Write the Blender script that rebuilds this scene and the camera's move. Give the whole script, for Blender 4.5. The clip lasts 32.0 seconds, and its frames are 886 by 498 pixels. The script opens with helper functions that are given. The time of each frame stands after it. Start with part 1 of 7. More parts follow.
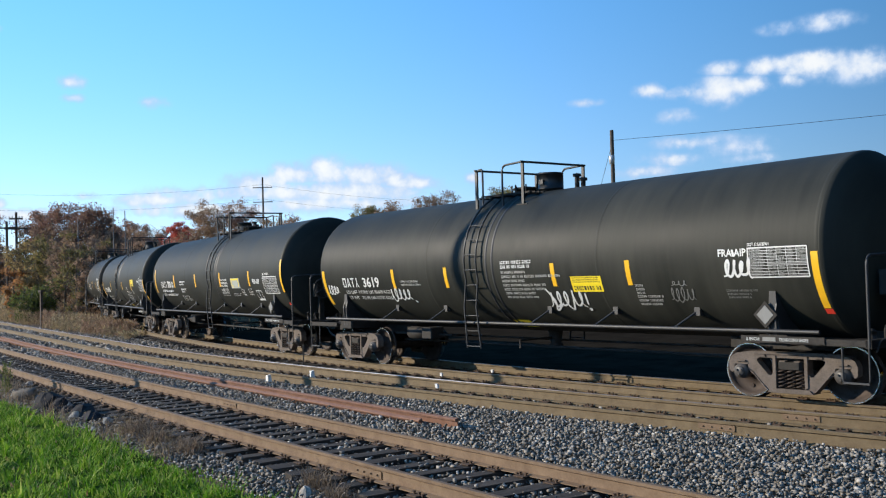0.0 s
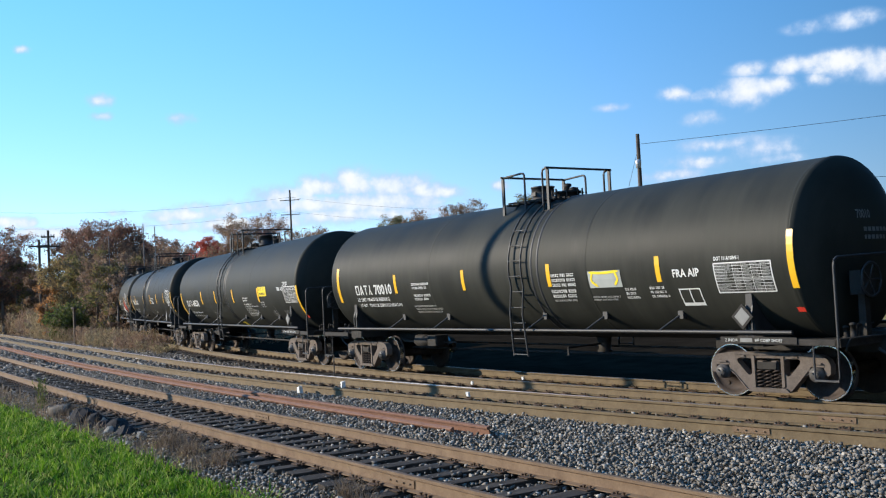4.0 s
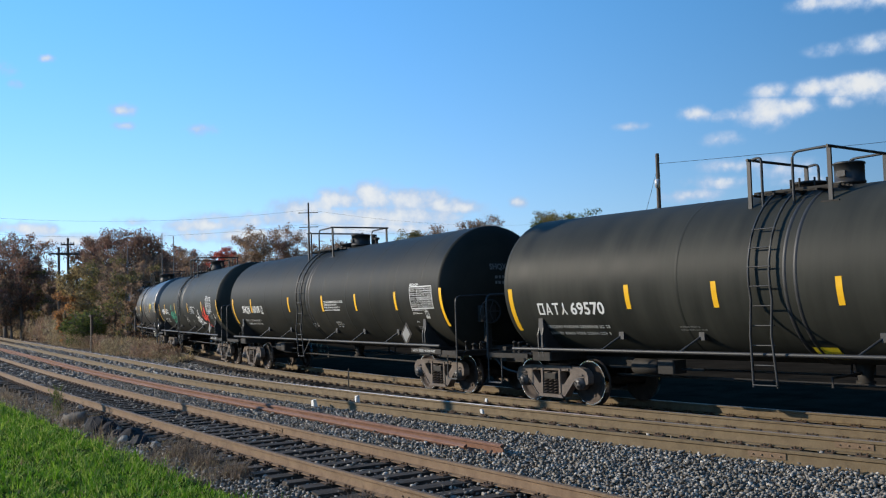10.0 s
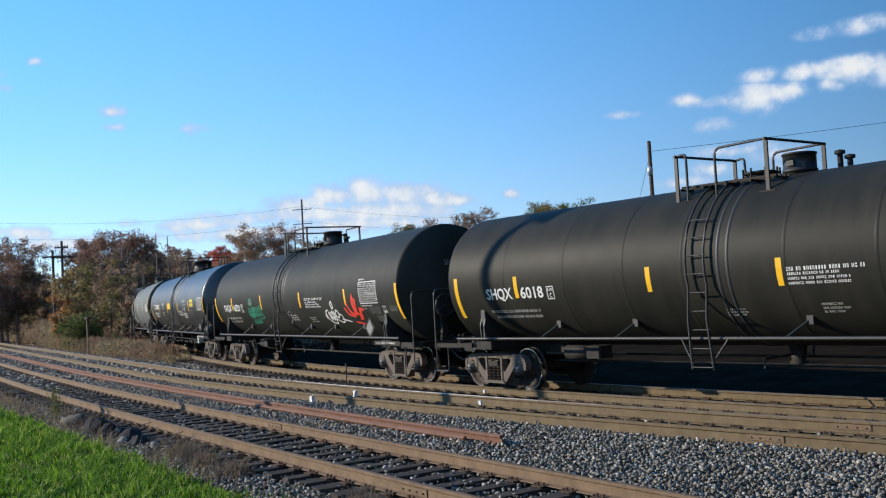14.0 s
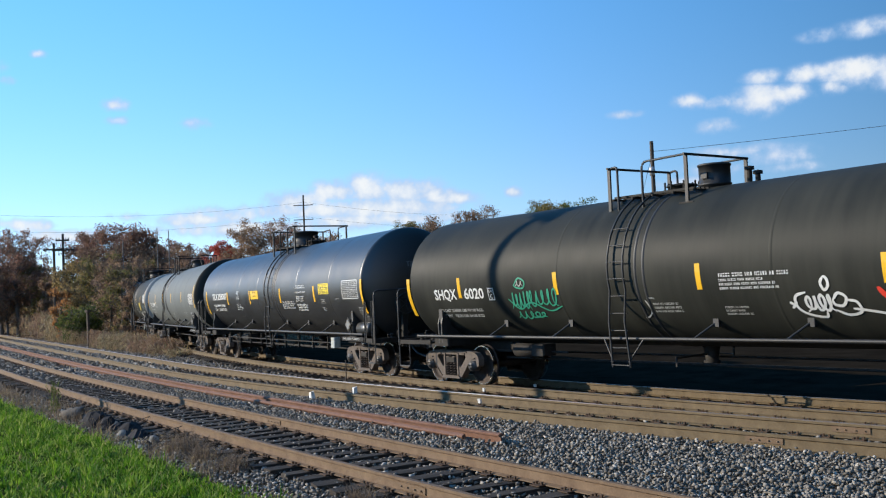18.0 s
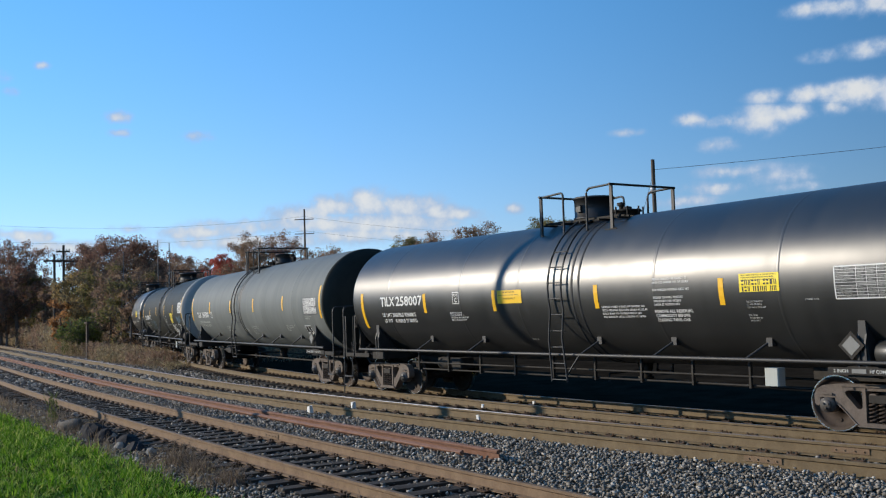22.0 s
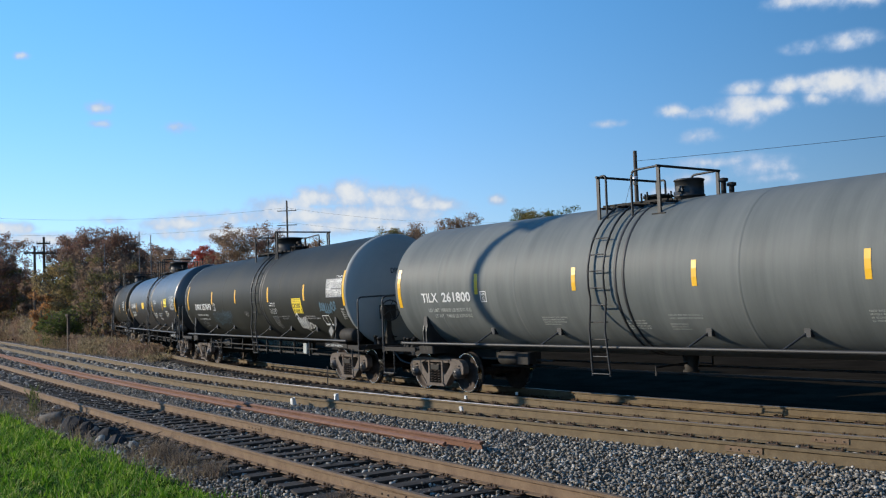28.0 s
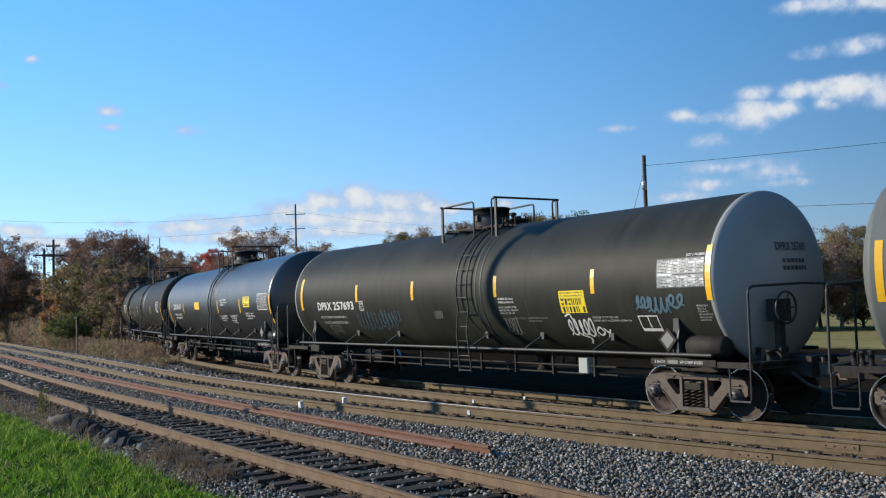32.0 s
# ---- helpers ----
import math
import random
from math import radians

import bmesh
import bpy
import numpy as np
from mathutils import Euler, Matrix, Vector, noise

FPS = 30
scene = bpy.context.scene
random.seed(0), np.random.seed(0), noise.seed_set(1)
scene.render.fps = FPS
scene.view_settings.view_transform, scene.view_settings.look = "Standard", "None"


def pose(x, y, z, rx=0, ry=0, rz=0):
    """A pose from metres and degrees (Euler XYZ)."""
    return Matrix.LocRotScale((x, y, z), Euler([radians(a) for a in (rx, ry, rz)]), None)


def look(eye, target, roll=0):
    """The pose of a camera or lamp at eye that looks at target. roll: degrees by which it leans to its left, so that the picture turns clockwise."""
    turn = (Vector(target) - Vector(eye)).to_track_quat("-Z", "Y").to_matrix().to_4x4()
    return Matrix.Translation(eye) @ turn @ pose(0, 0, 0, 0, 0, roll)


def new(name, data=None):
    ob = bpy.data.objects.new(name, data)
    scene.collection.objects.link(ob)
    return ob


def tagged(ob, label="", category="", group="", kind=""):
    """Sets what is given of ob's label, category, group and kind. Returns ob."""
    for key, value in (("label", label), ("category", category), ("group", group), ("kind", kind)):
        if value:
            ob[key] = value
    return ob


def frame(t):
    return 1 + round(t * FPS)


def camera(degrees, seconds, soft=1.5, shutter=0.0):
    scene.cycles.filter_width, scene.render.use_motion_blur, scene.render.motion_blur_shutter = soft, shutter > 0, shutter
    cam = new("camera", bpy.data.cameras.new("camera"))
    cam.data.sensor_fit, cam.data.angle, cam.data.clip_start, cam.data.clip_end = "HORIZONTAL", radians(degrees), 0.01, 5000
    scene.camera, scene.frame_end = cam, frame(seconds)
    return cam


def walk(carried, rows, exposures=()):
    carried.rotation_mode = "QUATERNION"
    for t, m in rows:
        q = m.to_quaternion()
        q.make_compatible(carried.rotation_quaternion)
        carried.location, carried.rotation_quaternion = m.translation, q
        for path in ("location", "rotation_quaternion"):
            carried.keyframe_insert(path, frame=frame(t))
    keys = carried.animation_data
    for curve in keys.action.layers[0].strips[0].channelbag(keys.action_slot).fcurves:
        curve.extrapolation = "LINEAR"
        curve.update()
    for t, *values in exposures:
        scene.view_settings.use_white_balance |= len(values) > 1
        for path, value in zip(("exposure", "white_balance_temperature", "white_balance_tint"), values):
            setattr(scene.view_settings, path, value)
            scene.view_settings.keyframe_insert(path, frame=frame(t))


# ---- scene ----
from mathutils.geometry import tessellate_polygon

# ---------------------------------------------------------------- camera
# seconds, x, z, yaw (to the left), pitch, roll; the eye stands at y = 0
PATH = (
    (0.0, -0.006, 2.1762, 43.370, 1.577, -1.624),
    (0.5, 0.010, 2.1717, 43.281, 1.418, -1.901),
    (1.0, -0.006, 2.1737, 43.117, 1.298, -2.031),
    (1.5, 0.000, 2.1722, 43.600, 1.440, -2.175),
    (2.0, -0.004, 2.1785, 44.237, 1.683, -2.519),
    (2.5, -0.006, 2.1704, 44.668, 1.741, -2.262),
    (3.0, -0.010, 2.1728, 44.936, 1.823, -2.267),
    (3.5, -0.007, 2.1696, 44.957, 2.115, -3.007),
    (5.5, 0.002, 2.1750, 44.723, 2.154, -2.091),
    (6.0, -0.002, 2.1665, 44.800, 2.097, -1.859),
    (6.5, -0.009, 2.1840, 45.061, 1.997, -1.117),
    (7.0, -0.014, 2.1857, 45.267, 2.004, -1.417),
    (7.5, -0.012, 2.1728, 45.226, 2.352, -1.600),
    (8.0, 0.006, 2.1726, 45.028, 2.782, -1.554),
    (8.5, 0.005, 2.1853, 45.038, 2.850, -1.231),
    (9.0, 0.007, 2.1790, 45.460, 2.770, -1.837),
    (9.5, -0.004, 2.1764, 45.718, 2.870, -1.723),
    (10.0, -0.005, 2.1883, 45.860, 3.030, -1.663),
    (10.5, -0.005, 2.1888, 45.988, 3.127, -1.687),
    (11.0, 0.001, 2.1826, 45.931, 3.278, -1.699),
    (11.5, 0.006, 2.1844, 45.861, 3.641, -1.794),
    (12.0, 0.021, 2.1827, 45.844, 3.667, -2.103),
    (12.5, 0.024, 2.1820, 45.832, 3.509, -2.862),
    (13.0, 0.009, 2.1823, 45.656, 2.839, -3.857),
    (13.5, 0.001, 2.1830, 45.541, 2.651, -3.575),
    (14.0, 0.005, 2.1734, 45.573, 2.637, -3.164),
    (14.5, 0.005, 2.1763, 45.513, 2.464, -2.673),
    (16.5, -0.017, 2.1857, 45.550, 1.731, -2.826),
    (17.0, -0.013, 2.1767, 45.654, 1.805, -3.331),
    (17.5, -0.017, 2.1829, 45.674, 2.122, -2.678),
    (18.0, -0.004, 2.1801, 45.631, 2.496, -2.452),
    (18.5, -0.002, 2.1784, 45.648, 3.031, -2.790),
    (19.0, -0.011, 2.1745, 45.400, 3.381, -2.177),
    (19.5, -0.008, 2.1749, 45.339, 3.541, -2.100),
    (20.0, -0.003, 2.1727, 45.407, 3.431, -2.350),
    (20.5, -0.006, 2.1701, 45.465, 3.347, -1.764),
    (21.0, 0.006, 2.1779, 45.607, 3.469, -1.945),
    (21.5, 0.004, 2.1815, 45.699, 3.334, -1.909),
    (22.0, 0.002, 2.1738, 45.628, 3.389, -1.790),
    (22.5, -0.000, 2.1762, 45.701, 3.430, -1.817),
    (23.0, 0.002, 2.1755, 45.655, 3.233, -1.901),
    (23.5, -0.005, 2.1789, 45.698, 3.113, -2.096),
    (24.0, -0.013, 2.1784, 45.696, 3.228, -1.942),
    (24.5, -0.000, 2.1728, 45.294, 3.204, -1.706),
    (25.0, 0.005, 2.1704, 44.802, 3.043, -1.438),
    (25.5, 0.003, 2.1678, 44.466, 2.675, -1.330),
    (27.5, -0.005, 2.1771, 44.745, 2.596, -1.523),
    (28.0, 0.007, 2.1855, 44.676, 2.858, -1.933),
    (28.5, 0.003, 2.1754, 44.631, 3.077, -1.814),
    (29.0, 0.004, 2.1723, 44.853, 3.004, -1.672),
    (29.5, 0.001, 2.1881, 45.124, 2.819, -1.731),
    (30.0, 0.005, 2.1756, 45.213, 3.040, -1.762),
    (30.5, 0.007, 2.1810, 45.140, 3.177, -1.872),
    (31.0, 0.010, 2.1796, 45.114, 3.131, -1.573),
    (31.5, -0.005, 2.1807, 45.137, 3.050, -1.437),
    (32.0, -0.003, 2.1803, 45.137, 3.104, -1.696),
)

cam = camera(47.3, 32.0, soft=1.2)


def eye_pose(x, z, yaw, pitch, roll):
    return pose(x, 0, z, 0, 0, yaw) @ pose(0, 0, 0, 90 + pitch) @ pose(0, 0, 0, 0, 0, roll)


walk(cam, [(t, eye_pose(*r)) for t, *r in PATH], exposures=((0.0, 0.65), (1.5, 0.80), (3.5, 0.73), (8.0, 0.62), (11.0, 0.38), (14.0, 0.48), (16.5, 0.58), (18.2, 0.56), (20.0, 0.32), (25.0, 0.25), (28.0, 0.37), (32.0, 0.38)))

# ---------------------------------------------------------------- light
SUN_EL, SUN_WAY = radians(19.5), Vector((math.cos(radians(35)), math.sin(radians(35)), 0))   # the way the light travels, level part
sun_from = Vector((-SUN_WAY.x * math.cos(SUN_EL), -SUN_WAY.y * math.cos(SUN_EL), math.sin(SUN_EL)))
sun = new("sun", bpy.data.lights.new("sun", "SUN"))
sun.data.energy, sun.data.angle, sun.data.color = 4.2, radians(0.4), (1.0, 0.89, 0.73)
sun.matrix_world = look((-60, -40, 60), Vector((-60, -40, 60)) - sun_from)


class Nodes:
    """Short hand for building node trees."""

    def __init__(self, tree):
        self.tree = tree
        tree.nodes.clear()

    def add(self, kind, props=None, **inputs):
        n = self.tree.nodes.new(kind)
        p = props or {}
        if "operation" in p:
            n.operation = p["operation"]
        if "data_type" in p:
            n.data_type = p["data_type"]
        if "interpolation_type" in p:
            n.interpolation_type = p["interpolation_type"]
        for k, v in inputs.items():
            self.put(n.inputs[int(k[1:])] if k[0] == "i" and k[1:].isdigit() else n.inputs[k.replace("_", " ")], v)
        return n

    def put(self, socket, v):
        if isinstance(v, bpy.types.NodeSocket):
            self.tree.links.new(v, socket)
        elif isinstance(v, bpy.types.Node):
            self.tree.links.new(v.outputs[0], socket)
        else:
            socket.default_value = v

    def math(self, op, a, b=0.0, c=0.0):
        return self.add("ShaderNodeMath", {"operation": op}, i0=a, i1=b, i2=c).outputs[0]

    def noise(self, vec, scale, detail=4.0, rough=0.55):
        return self.add("ShaderNodeTexNoise", None, Vector=vec, Scale=scale, Detail=detail, Roughness=rough).outputs[0]

    def ramp(self, fac, *stops):
        n = self.add("ShaderNodeValToRGB", None, Fac=fac)
        e = n.color_ramp.elements
        while len(e) < len(stops):
            e.new(0.5)
        for el, (p, c) in zip(e, stops):
            el.position, el.color = p, (*c, 1) if len(c) == 3 else c
        return n.outputs[0]

    def mix(self, fac, a, b):
        n = self.add("ShaderNodeMix", {"data_type": "RGBA"})
        self.put(n.inputs[0], fac), self.put(n.inputs[6], a), self.put(n.inputs[7], b)
        return n.outputs[2]


def smooth(n, v, lo, hi):
    m = n.add("ShaderNodeMapRange", {"interpolation_type": "SMOOTHSTEP"}, i0=v, i1=lo, i2=hi, i3=0.0, i4=1.0)
    return m.outputs[0]


# clouds: azimuth to the left and height in degrees, half widths, strength
CLOUD_BANK = ((49.6, 6.10, 1.60, 0.80, 1.10), (51.4, 5.95, 1.70, 0.66, 1.00), (53.6, 5.45, 1.97, 0.66, 1.00), (47.6, 5.85, 2.10, 0.72, 1.05), (46.0, 5.50, 1.43, 0.55, 1.00), (44.6, 5.35, 1.20, 0.42, 1.05), (52.64, 5.00, 4.66, 0.66, 0.92), (48.65, 4.95, 4.66, 0.76, 0.95), (56.4, 4.85, 3.40, 0.56, 0.98), (59.3, 4.60, 2.60, 0.46, 0.95), (49.95, 4.30, 6.81, 0.50, 0.85), (56.27, 4.10, 6.45, 0.50, 0.92), (62.75, 4.85, 1.10, 0.30, 0.75), (41.54, 5.51, 0.50, 0.32, 1.00), (68.29, 4.49, 1.50, 0.42, 0.95), (65.23, 3.84, 3.94, 0.40, 0.80))
CLOUDS_WEST = ((27.93, 9.62, 1.25, 0.76, 1.05), (26.32, 9.80, 1.43, 0.52, 0.95), (24.2, 9.94, 0.85, 0.40, 0.80), (24.85, 10.75, 1.75, 0.50, 0.85), (22.70, 10.60, 2.30, 0.66, 1.0), (20.74, 10.35, 2.10, 0.76, 1.05), (31.45, 9.92, 0.90, 0.44, 0.85), (30.01, 9.72, 0.80, 0.36, 0.75), (27.6, 10.84, 1.15, 0.40, 0.72), (35.01, 9.46, 1.10, 0.25, 0.58), (30.0, 8.42, 1.30, 0.43, 0.66), (29.10, 6.96, 2.20, 0.46, 0.85), (27.36, 6.62, 2.00, 0.61, 0.85), (30.48, 6.16, 2.00, 0.43, 0.80), (26.52, 5.92, 1.79, 0.36, 0.70), (32.02, 5.51, 1.65, 0.39, 0.90))
CLOUDS_HIGH = ((24.04, 15.09, 2.30, 0.45, 0.85), (21.56, 14.91, 2.15, 0.57, 0.85), (24.60, 12.67, 1.20, 0.40, 0.55), (22.20, 12.76, 1.70, 0.52, 0.66), (63.39, 10.85, 0.66, 0.38, 0.98), (63.34, 10.01, 0.58, 0.26, 0.9), (59.22, 9.82, 1.00, 0.40, 0.66), (67.20, 13.41, 0.46, 0.26, 0.85), (68.77, 11.95, 0.50, 0.29, 0.50), (69.85, 12.74, 1.08, 0.50, 0.65))


def make_world():
    w = bpy.data.worlds.new("sky")
    scene.world = w
    w.use_nodes = True
    n = Nodes(w.node_tree)
    sky = n.add("ShaderNodeTexSky")
    sky.sky_type, sky.sun_disc, sky.sun_elevation = "NISHITA", False, SUN_EL
    sky.sun_rotation, sky.altitude = math.atan2(-sun_from.x, sun_from.y), 30.0
    sky.air_density, sky.dust_density, sky.ozone_density = 1.0, 0.35, 2.2
    vec = n.add("ShaderNodeTexCoord").outputs["Generated"]
    xyz = n.add("ShaderNodeSeparateXYZ", None, Vector=vec)
    x, y, z = xyz.outputs
    az = n.math("MULTIPLY", n.math("ARCTAN2", n.math("MULTIPLY", x, -1.0), y), 57.2958)
    el = n.math("MULTIPLY", n.math("ARCSINE", z), 57.2958)
    puff = n.noise(vec, 30.0, 5.0, 0.52)
    wisp = n.noise(vec, 85.0, 4.0, 0.55)
    total = None
    for a, e, ra, re, power in CLOUD_BANK + CLOUDS_WEST + CLOUDS_HIGH:
        da = n.math("SUBTRACT", az, a)
        de = n.math("SUBTRACT", el, e)
        q = n.math("ADD", n.math("POWER", n.math("DIVIDE", da, ra), 2.0), n.math("POWER", n.math("DIVIDE", de, re), 2.0))
        m = n.math("MULTIPLY", n.math("EXPONENT", n.math("MULTIPLY", q, -0.8)), power)
        total = m if total is None else n.math("MAXIMUM", total, m)
    lump = n.math("ADD", n.math("MULTIPLY", n.math("SUBTRACT", puff, 0.5), 1.5), n.math("MULTIPLY", n.math("SUBTRACT", wisp, 0.5), 0.8))
    dense = n.math("ADD", total, n.math("MULTIPLY", lump, smooth(n, total, 0.05, 0.45)))
    cover = smooth(n, dense, 0.15, 0.92)
    shade = n.noise(vec, 34.0, 5.0)
    tint = n.mix(smooth(n, n.math("SUBTRACT", dense, n.math("MULTIPLY", shade, 0.9)), 0.0, 0.80), (0.50, 0.66, 0.92, 1), (0.97, 0.99, 1.0, 1))
    tone = n.add("ShaderNodeGamma", None, Color=n.add("ShaderNodeHueSaturation", None, Saturation=1.22, Value=1.0, Color=sky), Gamma=0.78)
    # the half of the sky towards the sun is the brighter one
    sunward = n.math("ADD", n.math("MULTIPLY", x, -SUN_WAY.x), n.math("MULTIPLY", y, -SUN_WAY.y))
    glow = n.math("MULTIPLY_ADD", sunward, 0.90, 0.80)
    back = n.add("ShaderNodeBackground", None, Color=n.mix(0.47, tone.outputs[0], (0.0, 1.72, 5.1, 1)), Strength=n.math("MULTIPLY", glow, 0.158))
    white = n.add("ShaderNodeBackground", None, Color=tint, Strength=0.64)
    both = n.add("ShaderNodeMixShader", None, i0=n.math("MULTIPLY", cover, 0.94), i1=back.outputs[0], i2=white.outputs[0])
    n.add("ShaderNodeOutputWorld", None, Surface=both.outputs[0])


make_world()

# ---------------------------------------------------------------- materials


def material(name, build):
    m = bpy.data.materials.new(name)
    m.use_nodes = True
    n = Nodes(m.node_tree)
    b = n.add("ShaderNodeBsdfPrincipled")
    n.add("ShaderNodeOutputMaterial", None, Surface=b.outputs[0])
    build(n, b)
    return m


def bump(n, b, height, strength=0.3, dist=0.01):
    n.put(b.inputs["Normal"], n.add("ShaderNodeBump", None, Strength=strength, Distance=dist, Height=height).outputs[0])


def coords(n, kind="Object"):
    return n.add("ShaderNodeTexCoord").outputs[kind]


def stretched(n, vec, sx, sy, sz):
    return n.add("ShaderNodeMapping", None, Vector=vec, Scale=(sx, sy, sz)).outputs[0]


def plain(name, col, rough=0.5, metal=0.0, vary=0.15, scale=6.0, grain=0.12):
    """A paint or solid with soft blotches and fine grain."""
    def build(n, b):
        v = coords(n)
        big, fine = n.noise(v, scale, 5), n.noise(v, scale * 14, 3)
        f = n.math("ADD", n.math("MULTIPLY", big, 0.7), n.math("MULTIPLY", fine, 0.3))
        lo = tuple(c * (1 - vary) for c in col)
        hi = tuple(min(1, c * (1 + vary)) for c in col)
        n.put(b.inputs["Base Color"], n.ramp(f, (0.3, lo), (0.7, hi)))
        n.put(b.inputs["Roughness"], n.math("ADD", n.math("MULTIPLY", big, 0.2), rough - 0.1))
        b.inputs["Metallic"].default_value = metal
        bump(n, b, fine, grain, 0.004)
    return material(name, build)


def tank_paint(name, col, dusty, rough, streak=0.5, gloss=0.08):
    """Painted steel jacket: dust at the flanks, rain streaks down the sides, soft dents."""
    def build(n, b):
        v = coords(n)
        rnd = n.add("ShaderNodeObjectInfo").outputs["Random"]
        shift = n.add("ShaderNodeVectorMath", {"operation": "ADD"}, i0=v).outputs[0]
        n.put(shift.node.inputs[1], n.add("ShaderNodeCombineXYZ", None, X=n.math("MULTIPLY", rnd, 90.0)))
        runs = n.noise(stretched(n, shift, 1.6, 0.12, 0.12), 2.2, 6, 0.6)
        blot = n.noise(shift, 0.55, 4)
        fine = n.noise(shift, 30.0, 4)
        f = n.math("ADD", n.math("MULTIPLY", runs, streak), n.math("MULTIPLY", blot, 1.0 - streak))
        body = n.ramp(f, (0.36, col), (0.66, dusty))
        n.put(b.inputs["Base Color"], n.mix(n.math("MULTIPLY", smooth(n, fine, 0.55, 0.75), 0.25), body, (*dusty, 1)))
        n.put(b.inputs["Roughness"], n.math("ADD", n.math("MULTIPLY", f, 0.3), rough - 0.15))
        dents = n.noise(stretched(n, shift, 1.0, 0.5, 0.5), 0.9, 2)
        n1 = n.add("ShaderNodeBump", None, Strength=0.25, Distance=0.03, Height=dents)
        n2 = n.add("ShaderNodeBump", None, Strength=0.08, Distance=0.003, Height=fine, Normal=n1.outputs[0])
        n.put(b.inputs["Normal"], n2.outputs[0])
        b.inputs["Specular IOR Level"].default_value = gloss
    return material(name, build)


def rust_steel(name, col, col2, rough=0.75, metal=0.2, scale=9.0):
    def build(n, b):
        v = coords(n)
        f = n.math("ADD", n.math("MULTIPLY", n.noise(v, scale, 6, 0.65), 0.6), n.math("MULTIPLY", n.noise(v, scale * 9, 3), 0.4))
        n.put(b.inputs["Base Color"], n.ramp(f, (0.32, col), (0.68, col2)))
        b.inputs["Roughness"].default_value, b.inputs["Metallic"].default_value = rough, metal
        b.inputs["Specular IOR Level"].default_value = 0.22
        bump(n, b, f, 0.35, 0.006)
    return material(name, build)


def leafy(name, cols, rough=0.7):
    """Leaves: colour varies from piece to piece; a little light passes through."""
    def build(n, b):
        r = n.add("ShaderNodeNewGeometry").outputs["Random Per Island"]
        step = 1.0 / max(1, len(cols) - 1)
        n.put(b.inputs["Base Color"], n.ramp(r, *[(i * step, c) for i, c in enumerate(cols)]))
        b.inputs["Roughness"].default_value = rough
        b.inputs["Specular IOR Level"].default_value = 0.2
        thin = n.add("ShaderNodeBsdfTranslucent", None, Color=b.inputs["Base Color"].links[0].from_socket)
        both = n.add("ShaderNodeMixShader", None, i0=0.5, i1=b.outputs[0], i2=thin.outputs[0])
        end = [q for q in n.tree.nodes if q.bl_idname == "ShaderNodeOutputMaterial"][0]
        n.put(end.inputs[0], both.outputs[0])
    return material(name, build)


M = {}
M["black_tank"] = tank_paint("dusty_black_paint", (0.0165, 0.0175, 0.0145), (0.040, 0.040, 0.032), 0.56, 0.5, 0.13)
M["brown_tank"] = tank_paint("weathered_brown_black_paint", (0.0135, 0.0142, 0.0117), (0.033, 0.031, 0.024), 0.54, 0.5, 0.12)
M["gloss_tank"] = tank_paint("glossy_black_paint", (0.013, 0.0135, 0.013), (0.024, 0.024, 0.022), 0.40, 0.4, 0.9)
M["grey_tank"] = tank_paint("weathered_grey_paint", (0.102, 0.111, 0.105), (0.162, 0.171, 0.160), 0.58, 0.65, 0.2)
M["pale_tank"] = tank_paint("weathered_pale_paint", (0.30, 0.32, 0.29), (0.44, 0.45, 0.41), 0.55)
M["white_head"] = tank_paint("grey_white_head_paint", (0.27, 0.277, 0.262), (0.35, 0.352, 0.33), 0.5, 0.3, 0.3)
M["black"] = plain("black_painted_steel", (0.022, 0.022, 0.022), 0.55, 0.0, 0.3)
M["frame"] = rust_steel("dusty_dark_steel", (0.014, 0.013, 0.012), (0.042, 0.037, 0.031), 0.7, 0.1, 5)
M["truck"] = rust_steel("brown_dusty_cast_steel", (0.075, 0.060, 0.049), (0.175, 0.143, 0.118), 0.8, 0.1, 6)
M["wheel"] = rust_steel("rusty_wheel_steel", (0.028, 0.021, 0.017), (0.078, 0.057, 0.045), 0.7, 0.2, 7)
M["tread"] = plain("polished_tread_steel", (0.78, 0.77, 0.75), 0.24, 1.0, 0.1)
M["cap"] = plain("dusty_bearing_cap", (0.062, 0.055, 0.049), 0.5, 0.1, 0.3)
M["yellow"] = plain("yellow_reflective_tape", (0.80, 0.44, 0.02), 0.35, 0.0, 0.08)
M["placard"] = plain("yellow_placard", (0.82, 0.62, 0.02), 0.45, 0.0, 0.06)
M["white"] = plain("white_stencil_paint", (0.64, 0.64, 0.61), 0.6, 0.0, 0.12, 20)
M["ink"] = plain("black_print", (0.02, 0.02, 0.02), 0.6, 0.0, 0.1)
M["red"] = plain("red_spray_paint", (0.62, 0.04, 0.02), 0.55, 0.0, 0.15)
M["green"] = plain("green_spray_paint", (0.03, 0.30, 0.18), 0.55, 0.0, 0.2)
M["blue"] = plain("faded_blue_spray_paint", (0.06, 0.12, 0.16), 0.6, 0.0, 0.2)
M["faint"] = plain("worn_white_stencil_paint", (0.40, 0.40, 0.375), 0.6, 0.0, 0.25, 20)
M["print_grey"] = plain("dark_grey_print", (0.07, 0.07, 0.075), 0.6, 0.0, 0.2)
M["yellow_card"] = plain("orange_yellow_card", (0.82, 0.50, 0.02), 0.45, 0.0, 0.06)
M["panel_print"] = plain("worn_panel_print", (0.24, 0.24, 0.225), 0.6, 0.0, 0.25, 20)
